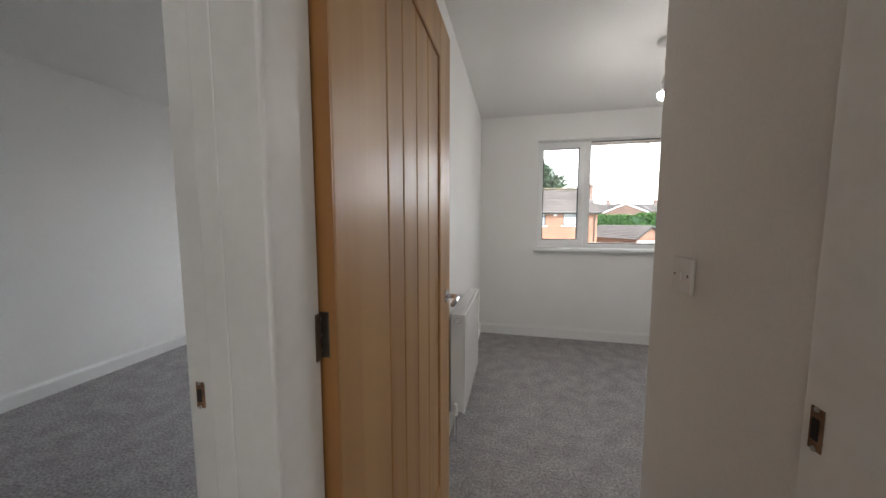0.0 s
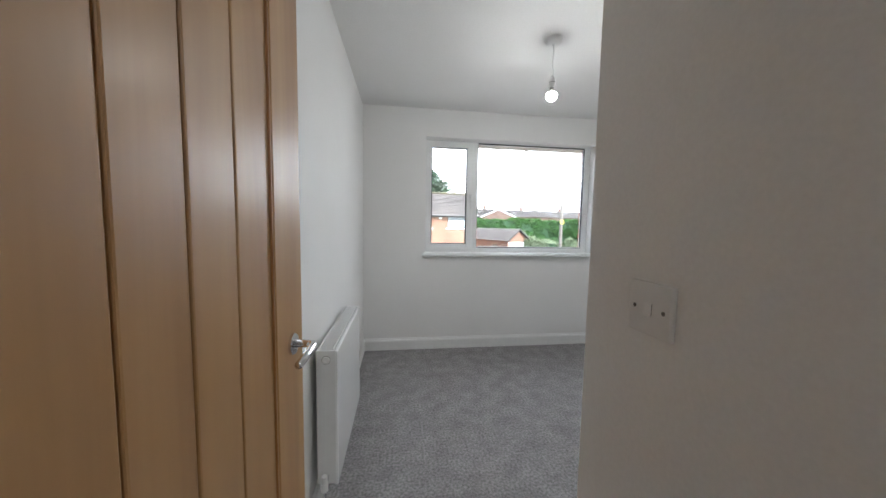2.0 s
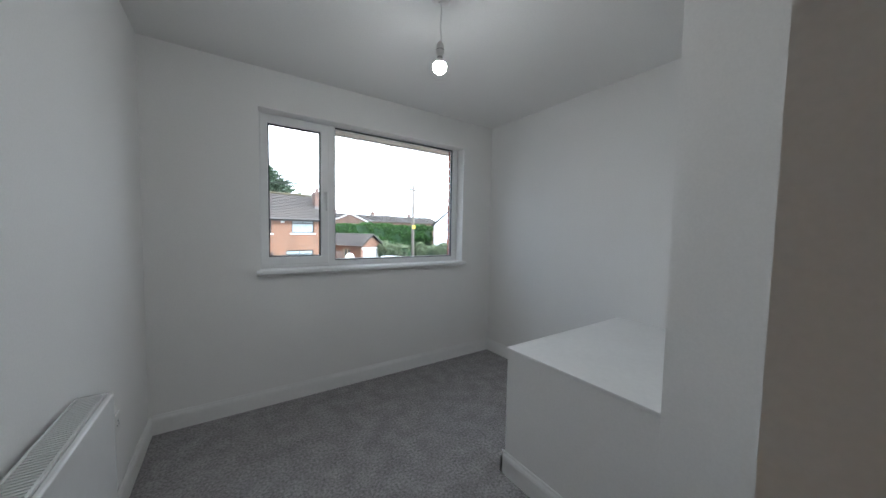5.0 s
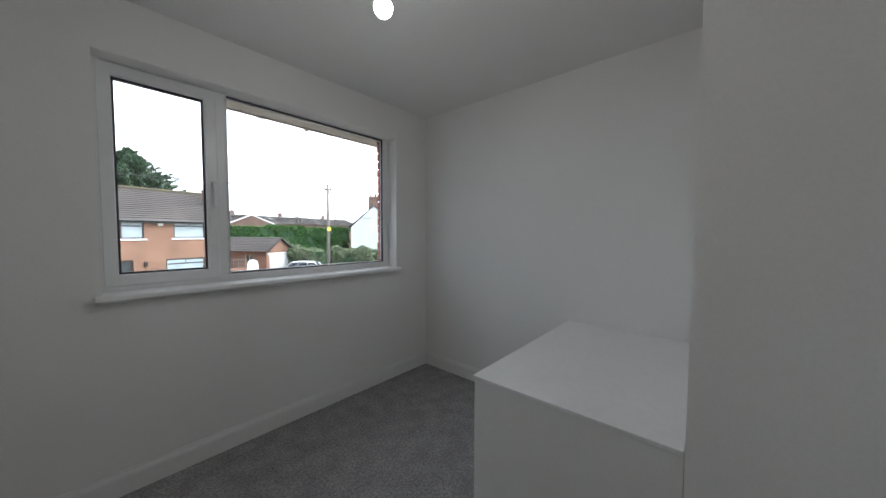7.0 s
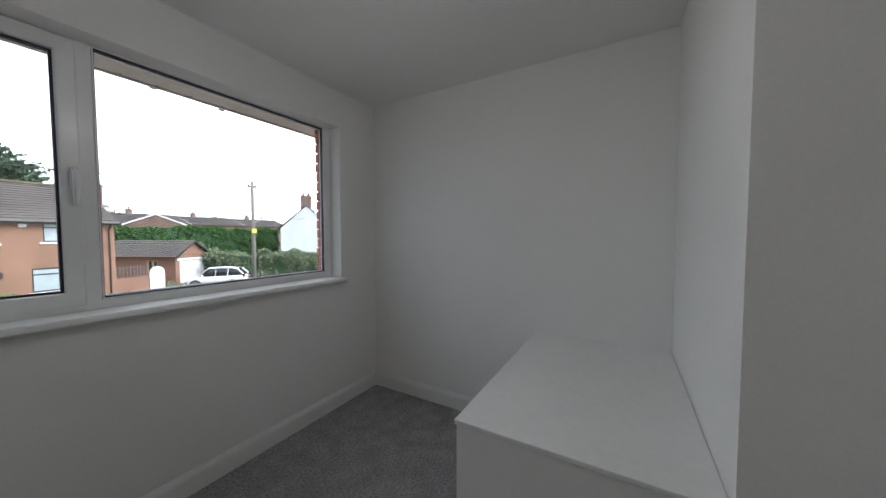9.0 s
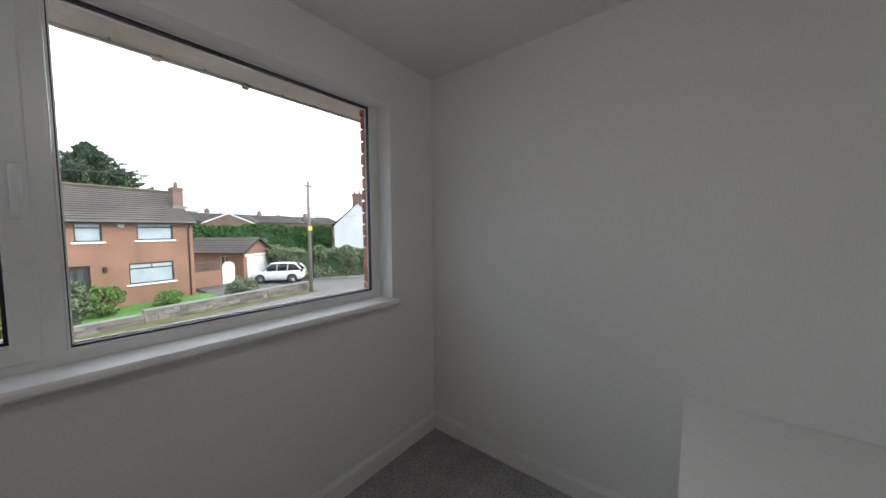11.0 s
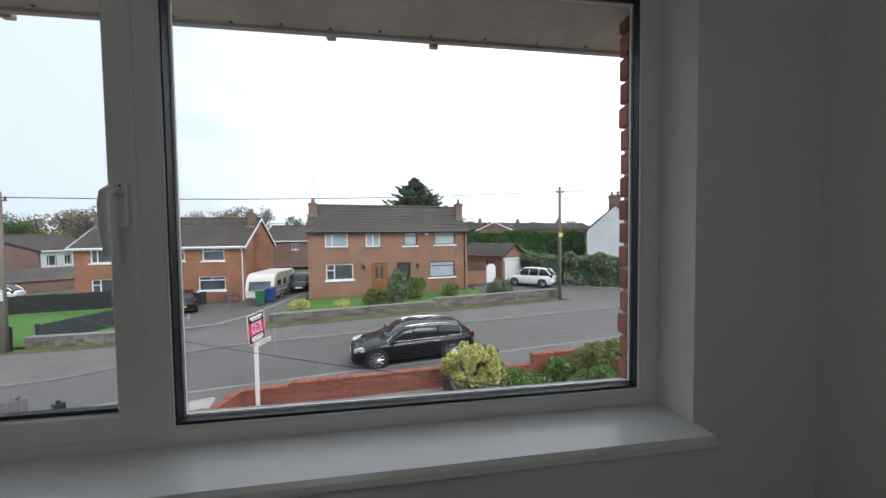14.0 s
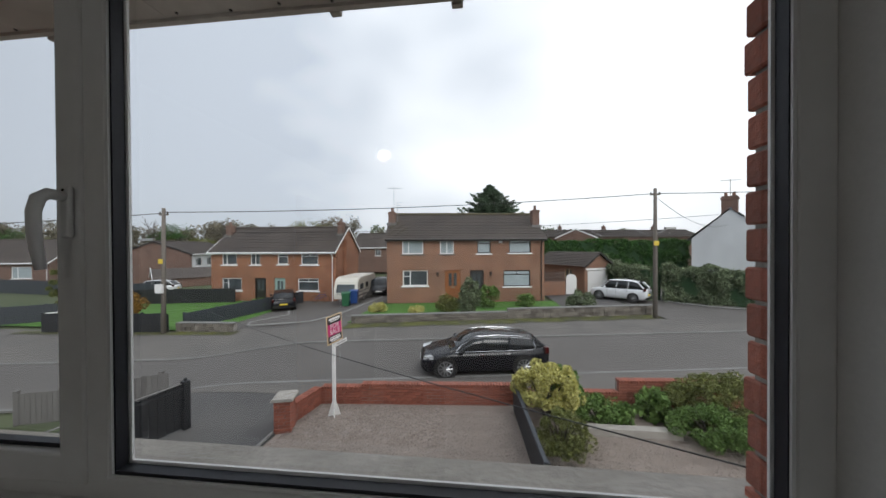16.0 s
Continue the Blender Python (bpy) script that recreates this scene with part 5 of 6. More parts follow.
wall_cells(bm, 3.1, 2.5, [(0.35, 2.75, 0.0, 2.05)], 0.0, 0.2)
part("front_wall", bm, HOUSE_BRICK, garage)
bm = bmesh.new()
prism(bm, ((0.0, 2.501), (3.1, 2.501), (1.55, 3.5)), 0.0, 0.2, "y")
part("gable", bm, HOUSE_BRICK, garage)
part("side_wall", boxes((0.0, 0.2, 0.201, 1.4, 0, 2.5), (0.0, 0.2, 2.3, 6.0, 0, 2.5), (0.0, 0.2, 1.4, 2.3, 0, 1.1), (0.0, 0.2, 1.4, 2.3, 2.1, 2.5)), HOUSE_BRICK, garage)
part("side_wall", boxes((2.9, 3.1, 0.201, 6.0, 0, 2.5)), HOUSE_BRICK, garage)
part("window", boxes((0.05, 0.11, 1.4, 1.48, 1.1, 2.1), (0.05, 0.11, 1.82, 1.88, 1.1, 2.1), (0.05, 0.11, 2.22, 2.3, 1.1, 2.1), (0.05, 0.11, 1.48, 2.22, 1.1, 1.17), (0.05, 0.11, 1.48, 2.22, 2.03, 2.1)), PALE_TIMBER, garage)
part("window_pane", boxes((0.115, 0.12, 1.4, 2.3, 1.1, 2.1)), DARK_PANE, garage)
for sgn in (0, 1):
    verts, faces = [], []
    for k in range(9):
        t0, t1 = k / 9, (k + 1) / 9 + 0.01
        for ta, lift in ((t0, 0.07), (t1, 0.03)):
            xx = -0.3 + 1.85 * min(ta, 1)
            verts += [(xx if sgn == 0 else 3.1 - xx, yy, 2.34 + 1.24 * min(ta, 1) + lift) for yy in (-0.3, 6.2)]
        faces.append((4 * k, 4 * k + 1, 4 * k + 3, 4 * k + 2))
        if k:
            faces.append((4 * k - 2, 4 * k - 1, 4 * k + 1, 4 * k))
    part("roof_slope", mesh_of("roof_slope", verts, faces), ROOF, garage)
    bm = bmesh.new()
    prism(bm, [(u if sgn == 0 else 3.1 - u, v) for u, v in ((-0.3, 2.22), (1.55, 3.46), (1.55, 3.62), (-0.3, 2.4))], -0.32, -0.295, "y")
    part("bargeboard", bm, BLACK_FRAME, garage)
gd = part("garage_door", boxes((0.36, 2.74, 0.06, 0.1, 0.0, 2.02)), PLASTIC, garage, "white ribbed up-and-over door")
for k in range(11):
    part("rib", boxes((0.42 + 0.21 * k, 0.56 + 0.21 * k, 0.048, 0.0595, 0.08, 1.94)), PLASTIC, gd)
part("lintel", boxes((0.15, 2.95, -0.03, -0.002, 2.06, 2.24)), PLASTIC, garage, "white lintel board")
side = base("side_wall_gate", pose(7.35, 30.6, -2.68, 0, 0, 14), "brick side wall with a white arched gate and trellis", "garden wall")
part("wall", boxes((0.0, 2.05, 0, 0.2, 0, 1.15)), HOUSE_BRICK, side)
for k in range(11):
    part("trellis_slat", boxes((0.1 + 0.19 * k, 0.13 + 0.19 * k, 0.05, 0.07, 1.15, 2.0)), FENCE_WOOD, side)
for z in (1.2, 1.5, 1.8):
    part("trellis_rail", boxes((0.05, 2.05, 0.071, 0.09, z, z + 0.03)), FENCE_WOOD, side)
bm = bmesh.new()
prism(bm, [(2.15, 0.05), (3.1, 0.05), (3.1, 1.35)] + [(2.625 + 0.475 * math.cos(a), 1.35 + 0.42 * math.sin(a)) for a in (math.pi * k / 10 for k in range(1, 10))] + [(2.15, 1.35)], 0.05, 0.1, "y")
part("gate", bm, PLASTIC, side, "white arched gate")
lean = base("garage_left", pose(-39.9, 39.8, -4.2, 0, 0, -38), "far brick garage with white gable boards", "garage")
part("wall", boxes((0, 5, 0, 6, 0, 2.0)), HOUSE_BRICK_C, lean)
bm = bmesh.new()
prism(bm, ((-0.2, 1.95), (5.2, 1.95), (2.5, 3.1)), -0.1, 6.1, "y")
part("roof", bm, ROOF, lean)
for s in (0, 1):
    bm = bmesh.new()
    prism(bm, [(u if s == 0 else 5 - u, v) for u, v in ((-0.25, 1.9), (2.5, 3.08), (2.5, 3.28), (-0.25, 2.1))], -0.16, -0.11, "y")
    part("bargeboard", bm, UPVC, lean)
shed = base("side_extension", pose(-7.4, 40.0, -2.82, 0, 0, 0), "low brick extension with a grey slate roof", "extension")
part("wall", boxes((0, 4.5, 0, 5, 0, 2.3)), HOUSE_BRICK_C, shed)
bm = bmesh.new()
prism(bm, ((-0.2, 2.3), (4.7, 2.3), (4.7, 3.3), (1.2, 3.3)), -0.2, 5.2, "y")
part("roof", bm, SLATE, shed)

# ---- vehicles ----
def loft(bm, rings):
    rows = [[bm.verts.new(p) for p in r] for r in rings]
    n = len(rows[0])
    for a, b in zip(rows, rows[1:]):
        for k in range(n):
            bm.faces.new((a[k], a[(k + 1) % n], b[(k + 1) % n], b[k]))
    bm.faces.new(rows[0][::-1])
    bm.faces.new(rows[-1])
    return bm


def car(x, y, z, turn, L, W, H, paint, label, estate=True, spokes=10, bright_trim=True, rails=False, plate=YELLOW):
    """A car with its nose at the origin, its length along local x."""
    e = base("car", pose(x, y, z, 0, 0, turn), label, "car", "parked cars")
    hw, cl = W / 2, 0.17
    belt = H * (0.64 if estate else 0.60)
    # nose to tail: x, lower edge, top of the lower body, half width
    if estate:
        st = ((0.0, 0.30, 0.52, 0.68), (0.015, 0.22, 0.60, 0.80), (0.05, cl, 0.68, 0.92), (0.12, cl, 0.74, 0.98), (0.24, cl, 0.83, 1.0), (0.30, cl, belt, 1.0), (0.55, cl, belt + 0.02, 1.0), (0.85, cl, belt + 0.05, 0.99), (0.95, cl + 0.03, belt + 0.06, 0.94), (0.985, 0.26, belt + 0.04, 0.88), (1.0, 0.34, belt - 0.06, 0.80))
        gh = ((0.225, belt - 0.03, belt + 0.01, 0.84, 0.60), (0.31, belt - 0.03, H * 0.80, 0.91, 0.72), (0.41, belt - 0.03, H * 0.965, 0.93, 0.70), (0.5, belt - 0.03, H, 0.94, 0.69), (0.64, belt - 0.03, H * 0.99, 0.94, 0.68), (0.78, belt - 0.02, H * 0.955, 0.92, 0.66), (0.88, belt - 0.02, H * 0.90, 0.90, 0.62), (0.985, belt - 0.01, belt + 0.06, 0.84, 0.60))
    else:
        st = ((0.0, 0.32, 0.60, 0.70), (0.02, 0.24, 0.72, 0.84), (0.08, cl + 0.03, 0.84, 0.96), (0.22, cl + 0.03, 0.93, 1.0), (0.28, cl + 0.03, belt, 1.0), (0.6, cl + 0.03, belt + 0.03, 1.0), (0.88, cl + 0.03, belt + 0.05, 0.98), (0.97, 0.26, belt + 0.02, 0.92), (1.0, 0.36, belt - 0.1, 0.84))
        gh = ((0.20, belt - 0.03, belt + 0.01, 0.86, 0.62), (0.30, belt - 0.03, H * 0.86, 0.92, 0.74), (0.37, belt - 0.03, H * 0.97, 0.93, 0.74), (0.52, belt - 0.03, H, 0.94, 0.74), (0.74, belt - 0.02, H * 0.985, 0.93, 0.72), (0.86, belt - 0.02, H * 0.93, 0.91, 0.70), (0.965, belt - 0.01, belt + 0.06, 0.86, 0.66))
    rings = []
    for s, zb, zt, f in st:
        w, h = hw * f, zt - zb
        rings.append([(s * L, sy * w * k, zb + h * v) for sy, k, v in ((-1, 0.86, 0.0), (1, 0.86, 0.0), (1, 0.97, 0.14), (1, 1.0, 0.42), (1, 0.985, 0.72), (1, 0.955, 0.93), (1, 0.86, 1.0), (-1, 0.86, 1.0), (-1, 0.955, 0.93), (-1, 0.985, 0.72), (-1, 1.0, 0.42), (-1, 0.97, 0.14))])
    body = part("body", loft(bmesh.new(), rings), paint, e, smooth=True)
    cab = []
    for s, zb, zr, fb, fr in gh:
        cab.append([(s * L, sy * hw * k, v) for sy, k, v in ((-1, fb, zb), (1, fb, zb), (1, fb * 0.35 + fr * 0.65, zb + (zr - zb) * 0.66), (1, fr, zb + (zr - zb) * 0.93), (1, fr * 0.88, zr), (-1, fr * 0.88, zr), (-1, fr, zb + (zr - zb) * 0.93), (-1, fb * 0.35 + fr * 0.65, zb + (zr - zb) * 0.66))])
    part("cabin_glass", loft(bmesh.new(), cab), CAR_GLASS, e, "dark tinted windows", smooth=True)
    # painted roof and pillars stand a touch proud of the glass
    a, b = (2, len(gh) - 2)
    roof = [[(p[0], p[1] * 1.006, p[2] + 0.006) for p in (cab[i][3], cab[i][4], cab[i][5], cab[i][6])] for i in range(a, b + 1)]
    bm = bmesh.new()
    rows = [[bm.verts.new(p) for p in r] for r in roof]
    for r, s in zip(rows, rows[1:]):
        for k in range(3):
            bm.faces.new((r[k], r[k + 1], s[k + 1], s[k]))
    part("roof", bm, paint, e, smooth=True)
    for sy in (0, 1):
        pick = lambda i, k: Vector(cab[i][k if sy else {1: 0, 2: 7, 3: 6}[k]]) * 1.0
        out = 1 if sy else -1
        for i, j, r in ((0, 2, 0.03), (len(gh) - 1, len(gh) - 2, 0.05)):
            bm = bmesh.new()
            tube(bm, (pick(i, 1) + Vector((0, 0.004 * out, 0.02)), pick((i + j) // 2 if i == 0 else i, 2) + Vector((0, 0.006 * out, 0)), pick(j, 3) + Vector((0, 0.008 * out, 0))), r, 6)
            part("pillar", bm, paint, e)
        for s in (0.47, 0.68) if estate else (0.50, 0.70):
            bm = bmesh.new()
            tube(bm, ((s * L, out * hw * 0.942, belt), (s * L + 0.03, out * hw * 0.80, belt + (H - belt) * 0.64), (s * L + 0.05, out * hw * 0.725, H * 0.955)), 0.022, 6)
            part("pillar", bm, CAR_BLACK if bright_trim else paint, e)
        if bright_trim:
            top = [pick(i, 3) + Vector((0, 0.016 * out, -0.01)) for i in range(1, len(gh) - 1)]
            low = [Vector((s * L, out * hw * 0.95, belt + 0.005 + 0.03 * s)) for s in (0.26, 0.45, 0.65, 0.86)]
            bm = bmesh.new()
            tube(bm, [low[0]] + top + [low[-1] + Vector((0.1, -0.02 * out, 0.06))] + low[::-1], 0.008, 6)
            part("window_trim", bm, CHROME, e, "bright chrome window trim")
        if rails:
            bm = bmesh.new()
            tube(bm, [(s * L, out * hw * 0.66, H * f) for s, f in ((0.41, 0.955), (0.44, 0.985), (0.6, 1.002), (0.77, 0.965), (0.80, 0.935))], 0.009, 8)
            part("roof_rail", bm, CHROME, e, "silver roof rail")
        mir = part("mirror", lathe(bmesh.new(), ((0.03, -0.09), (0.075, -0.06), (0.085, 0.0), (0.075, 0.06), (0.03, 0.08)), 10, (0.305 * L, out * (hw + 0.10), belt + 0.07), "y"), paint, e, smooth=True)
        for s in (0.44, 0.645):
            part("door_handle", boxes((s * L, s * L + 0.17, out * hw * 0.988 - 0.012, out * hw * 0.988 + 0.016, belt - 0.10, belt - 0.07), bevel=0.006), paint if not bright_trim else CHROME, e)
        for s in (0.34, 0.50, 0.695):
            part("door_gap", boxes((s * L, s * L + 0.008, out * hw * 0.994 - 0.004, out * hw * 0.994 + 0.007, 0.28, belt - 0.02)), DARK, e)
        part("headlamp", loft(bmesh.new(), [[(0.02 * L, out * hw * 0.55, 0.56), (0.02 * L, out * hw * 0.80, 0.58), (0.02 * L, out * hw * 0.80, 0.68), (0.02 * L, out * hw * 0.55, 0.64)], [(0.085 * L, out * hw * 0.62, 0.60), (0.095 * L, out * hw * 0.975, 0.62), (0.095 * L, out * hw * 0.965, 0.73), (0.07 * L, out * hw * 0.60, 0.70)]]), LAMP_CLEAR, e, "clear headlamp")
        part("tail_lamp", boxes((0.955 * L, 0.992 * L, out * hw * (0.74 if out > 0 else 0.95), out * hw * (0.95 if out > 0 else 0.74), belt - 0.12, belt + 0.10), bevel=0.02), LAMP_RED, e, "red tail lamp")
    for s in (0.185, 0.79):
        for out in (-1, 1):
            cx, r = s * L, 0.325
            part("arch_liner", lathe(bmesh.new(), ((r + 0.055, out * (hw - 0.10)), (r + 0.055, out * (hw + 0.006)), (r - 0.01, out * (hw + 0.006)), (r - 0.01, out * (hw - 0.10))), 28, (cx, 0, 0.33), "y"), DARK, e)
            wheel = base("wheel", Matrix.Identity(4), "", "")
            wheel.parent = e
            part("tyre", lathe(bmesh.new(), ((r - 0.09, out * (hw - 0.19)), (r - 0.01, out * (hw - 0.19)), (r, out * (hw - 0.17)), (r, out * (hw - 0.01)), (r - 0.02, out * (hw + 0.012)), (r - 0.09, out * (hw + 0.010))), 28, (cx, 0, 0.325), "y"), TYRE, wheel)
            bm = lathe(bmesh.new(), ((r - 0.088, out * (hw + 0.004)), (r - 0.088, out * (hw + 0.014)), (r - 0.105, out * (hw + 0.016)), (r - 0.112, out * (hw - 0.03))), 28, (cx, 0, 0.325), "y")
            rim = part("rim", bm, ALLOY, wheel)
            bm = bmesh.new()
            for k in range(spokes):
                t = 2 * math.pi * k / spokes
                tube(bm, ((cx, out * (hw + 0.006), 0.325), (cx + (r - 0.1) * math.cos(t), out * (hw + 0.010), 0.325 + (r - 0.1) * math.sin(t))), [0.026, 0.016], 5)
            part("spokes", bm, ALLOY, wheel)
    part("grille", boxes((-0.012, 0.02, -0.42, 0.42, 0.36, 0.5), bevel=0.01), DARK, e, "dark grille")
    part("front_plate", boxes((-0.022, -0.013, -0.26, 0.26, 0.40, 0.51)), PLASTIC, e)
    part("rear_plate", boxes((L + 0.001, L + 0.012, -0.26, 0.26, 0.48, 0.60)), plate, e, "yellow number plate")
    part("rear_screen", boxes((L * 0.962, L * 0.966, -0.5, 0.5, belt + 0.1, belt + 0.14)), CAR_GLASS, e)
    part("bumper", boxes((L * 0.985, L + 0.004, -hw * 0.8, hw * 0.8, 0.26, 0.42), bevel=0.02), TYRE if not estate else paint, e)
    return e


car(-0.04, 14.12, -2.73, 10.0, 4.2, 1.70, 1.28, CAR_BLACK, "black estate car with chrome trim parked at the kerb", rails=True)
car(11.35, 30.3, -2.66, -41.0, 3.9, 1.75, 1.58, CAR_WHITE, "white hatchback parked before the garage", estate=False, bright_trim=False, spokes=7)
car(-14.4, 28.7, -3.28, -58.0, 3.95, 1.68, 1.42, CAR_BLACK, "dark hatchback parked with its tail to the street", estate=False, bright_trim=False, spokes=5)
car(-6.45, 29.6, -2.78, 99.0, 4.0, 1.68, 1.48, CAR_BLACK, "dark car parked beside the house wall", estate=False, bright_trim=False)
car(-36.0, 34.5, -3.6, 20.0, 4.3, 1.75, 1.5, CAR_WHITE, "white car parked behind the dark fence", estate=False, bright_trim=False)

van = base("caravan", pose(-9.3, 27.1, -2.95, 0, 0, 2) @ Matrix.Diagonal((0.86, 0.95, 0.82, 1)), "cream touring caravan parked between the houses", "caravan")
prof = ((0.02, 0.42), (0.0, 0.75), (0.06, 1.25), (0.30, 2.05), (0.55, 2.35), (0.95, 2.47), (5.0, 2.47), (5.35, 2.3), (5.45, 1.8), (5.45, 0.42))
bm = bmesh.new()
prism(bm, prof, 0.0, 2.2, "x")
bmesh.ops.bevel(bm, geom=[ed for ed in bm.edges if abs(ed.verts[0].co.x - ed.verts[1].co.x) < 1e-4], offset=0.07, segments=3, affect="EDGES")
part("body", bm, CREAM, van, smooth=False)
bm = bmesh.new()
prism(bm, ((-0.012, 1.02), (0.03, 1.2), (0.22, 1.80), (0.25, 1.80), (0.07, 1.2), (0.03, 1.02)), 0.26, 1.94, "x")
part("front_window", bm, DARK_PANE, van, "wide grey front window")
for y0, y1 in ((0.75, 1.65), (2.25, 2.95), (3.9, 4.8)):
    part("side_window", boxes((2.201, 2.215, y0, y1, 1.25, 1.78), bevel=0.005), DARK_PANE, van, "dark side window")
part("door", boxes((2.201, 2.212, 3.1, 3.7, 0.55, 2.2), bevel=0.004), CREAM, van)
part("stripe", boxes((2.201, 2.206, 0.6, 5.2, 1.02, 1.08)), FENCE_SLATE, van, "grey body stripe")
part("roof_vent", boxes((0.8, 1.4, 2.0, 2.6, 2.471, 2.55), bevel=0.02), PLASTIC, van)
part("front_locker_line", boxes((0.2, 2.0, -0.012, 0.02, 0.86, 0.88)), DARK, van)
for yy in (2.9,):
    part("wheel", lathe(bmesh.new(), ((0.12, 2.04), (0.30, 2.04), (0.32, 2.06), (0.32, 2.19), (0.29, 2.215), (0.12, 2.21)), 24, (0, yy, 0.32), "x"), TYRE, van)
    part("wheel", lathe(bmesh.new(), ((0.12, 0.16), (0.30, 0.16), (0.32, 0.14), (0.32, 0.01), (0.12, -0.01)), 24, (0, yy, 0.32), "x"), TYRE, van)
bm = bmesh.new()
tube(bm, ((0.5, 0.3, 0.42), (1.1, -1.0, 0.42), (1.7, 0.3, 0.42)), 0.04, 8)
part("hitch", bm, STEEL, van)
part("jockey_wheel", tube(bmesh.new(), ((1.1, -0.9, 0.0), (1.1, -0.9, 0.55)), 0.04, 8), STEEL, van)


def wheelie_bin(x, y, mat, turn, label):
    e = base("wheelie_bin", pose(x, y, rise(x) + 0.06, 0, 0, turn), label, "wheelie bin", "wheelie bins")
    bm = bmesh.new()
    loft(bm, [[(-0.22, -0.26, 0.06), (0.22, -0.26, 0.06), (0.22, 0.24, 0.06), (-0.22, 0.24, 0.06)], [(-0.28, -0.34, 0.96), (0.28, -0.34, 0.96), (0.28, 0.32, 0.96), (-0.28, 0.32, 0.96)]])
    part("body", bm, mat, e)
    bm = bmesh.new()
    prism(bm, ((-0.37, 0.965), (0.34, 0.965), (0.34, 1.05), (0.1, 1.07), (-0.37, 1.0)), -0.3, 0.3, "x")
    part("lid", bm, mat, e)
    for s in (-0.25, 0.21):
        part("wheel", lathe(bmesh.new(), ((0.03, s), (0.1, s), (0.1, s + 0.04), (0.03, s + 0.04)), 16, (0, 0.25, 0.1), "x"), TYRE, e)
    part("handle", tube(bmesh.new(), ((-0.24, 0.38, 0.98), (0.24, 0.38, 0.98)), 0.015, 8), mat, e)
    return e


wheelie_bin(-7.75, 25.9, BIN_GREEN, 15, "green wheelie bin beside the caravan")
wheelie_bin(-7.45, 26.75, BIN_BLUE, 10, "blue wheelie bin beside the green one")
rail = base("timber_rail", pose(-7.2, 26.8, -2.8, 0, 0, 88), "low weathered timber rail along the drive", "rail fence")
for k in range(5):
    part("post", boxes((1.2 * k, 1.2 * k + 0.09, -0.045, 0.045, -0.1, 0.62)), FENCE_WOOD, rail)
for z in (0.25, 0.5):
    part("rail", boxes((0.0, 4.9, -0.07, -0.046, z, z + 0.1)), FENCE_WOOD, rail)
bike = base("bicycle", pose(-12.0, 29.25, -3.24, -8, 0, 4), "child's bicycle leaning by the house wall", "bicycle")
for x in (0.0, 1.0):
    bm = bmesh.new()
    tube(bm, [(x + 0.28 * math.cos(a), 0, 0.28 + 0.28 * math.sin(a)) for a in (2 * math.pi * k / 20 for k in range(21))], 0.02, 6)
    part("wheel", bm, TYRE, bike)
for p, q in (((0, 0, 0.28), (0.35, 0, 0.62)), ((0.35, 0, 0.62), (0.85, 0, 0.66)), ((0.85, 0, 0.75), (1.0, 0, 0.28)), ((0.42, 0, 0.28), (0.85, 0, 0.6)), ((0.42, 0, 0.28), (0.32, 0, 0.78)), ((0, 0, 0.28), (0.42, 0, 0.28))):
    part("frame_tube", tube(bmesh.new(), (p, q), 0.018, 6), BIN_BLUE, bike)
part("saddle", boxes((0.2, 0.44, -0.06, 0.06, 0.78, 0.82), bevel=0.015), TYRE, bike)
part("handlebar", tube(bmesh.new(), ((0.84, -0.26, 0.84), (0.86, 0, 0.78), (0.84, 0.26, 0.84)), 0.014, 6), STEEL, bike)

# ---- plants ----
def leaves(points, size, seed, droop=0.0, stretch=1.6):
    """One mesh of small folded leaves, each turned at random, at the given points."""
    r = np.random.default_rng(seed)
    p = np.asarray(points, float)
    n = len(p)
    a = r.normal(size=(n, 3))
    a[:, 2] -= droop
    a /= np.linalg.norm(a, axis=1, keepdims=True)
    b = np.cross(a, r.normal(size=(n, 3)))
    b /= np.linalg.norm(b, axis=1, keepdims=True)
    c = np.cross(a, b)
    s = (size * r.uniform(0.6, 1.35, n))[:, None]
    v = np.stack([p - a * s * stretch * 0.5, p + b * s * 0.5 + c * s * 0.12, p + a * s * stretch * 0.5, p - b * s * 0.5 + c * s * 0.12], 1).reshape(-1, 3)
    f = np.arange(4 * n).reshape(-1, 4)
    return mesh_of("leaves", v.tolist(), f.tolist())


def lumps(r, n, radii, clumps, lump, flat=0.0):
    """Points over many small balls whose centres fill an ellipsoid: an uneven crown with gaps."""
    c = r.normal(size=(clumps, 3))
    c /= np.linalg.norm(c, axis=1, keepdims=True)
    c *= r.uniform(0.45, 1.0, clumps)[:, None] ** 0.6
    c[:, 2] = np.maximum(c[:, 2], flat)
    c *= np.array(radii)
    k = r.integers(0, clumps, n)
    d = r.normal(size=(n, 3))
    d /= np.linalg.norm(d, axis=1, keepdims=True)
    rad = lump * r.uniform(0.7, 1.25, clumps)[k] * r.uniform(0.75, 1.0, n)
    return c[k] + d * rad[:, None]


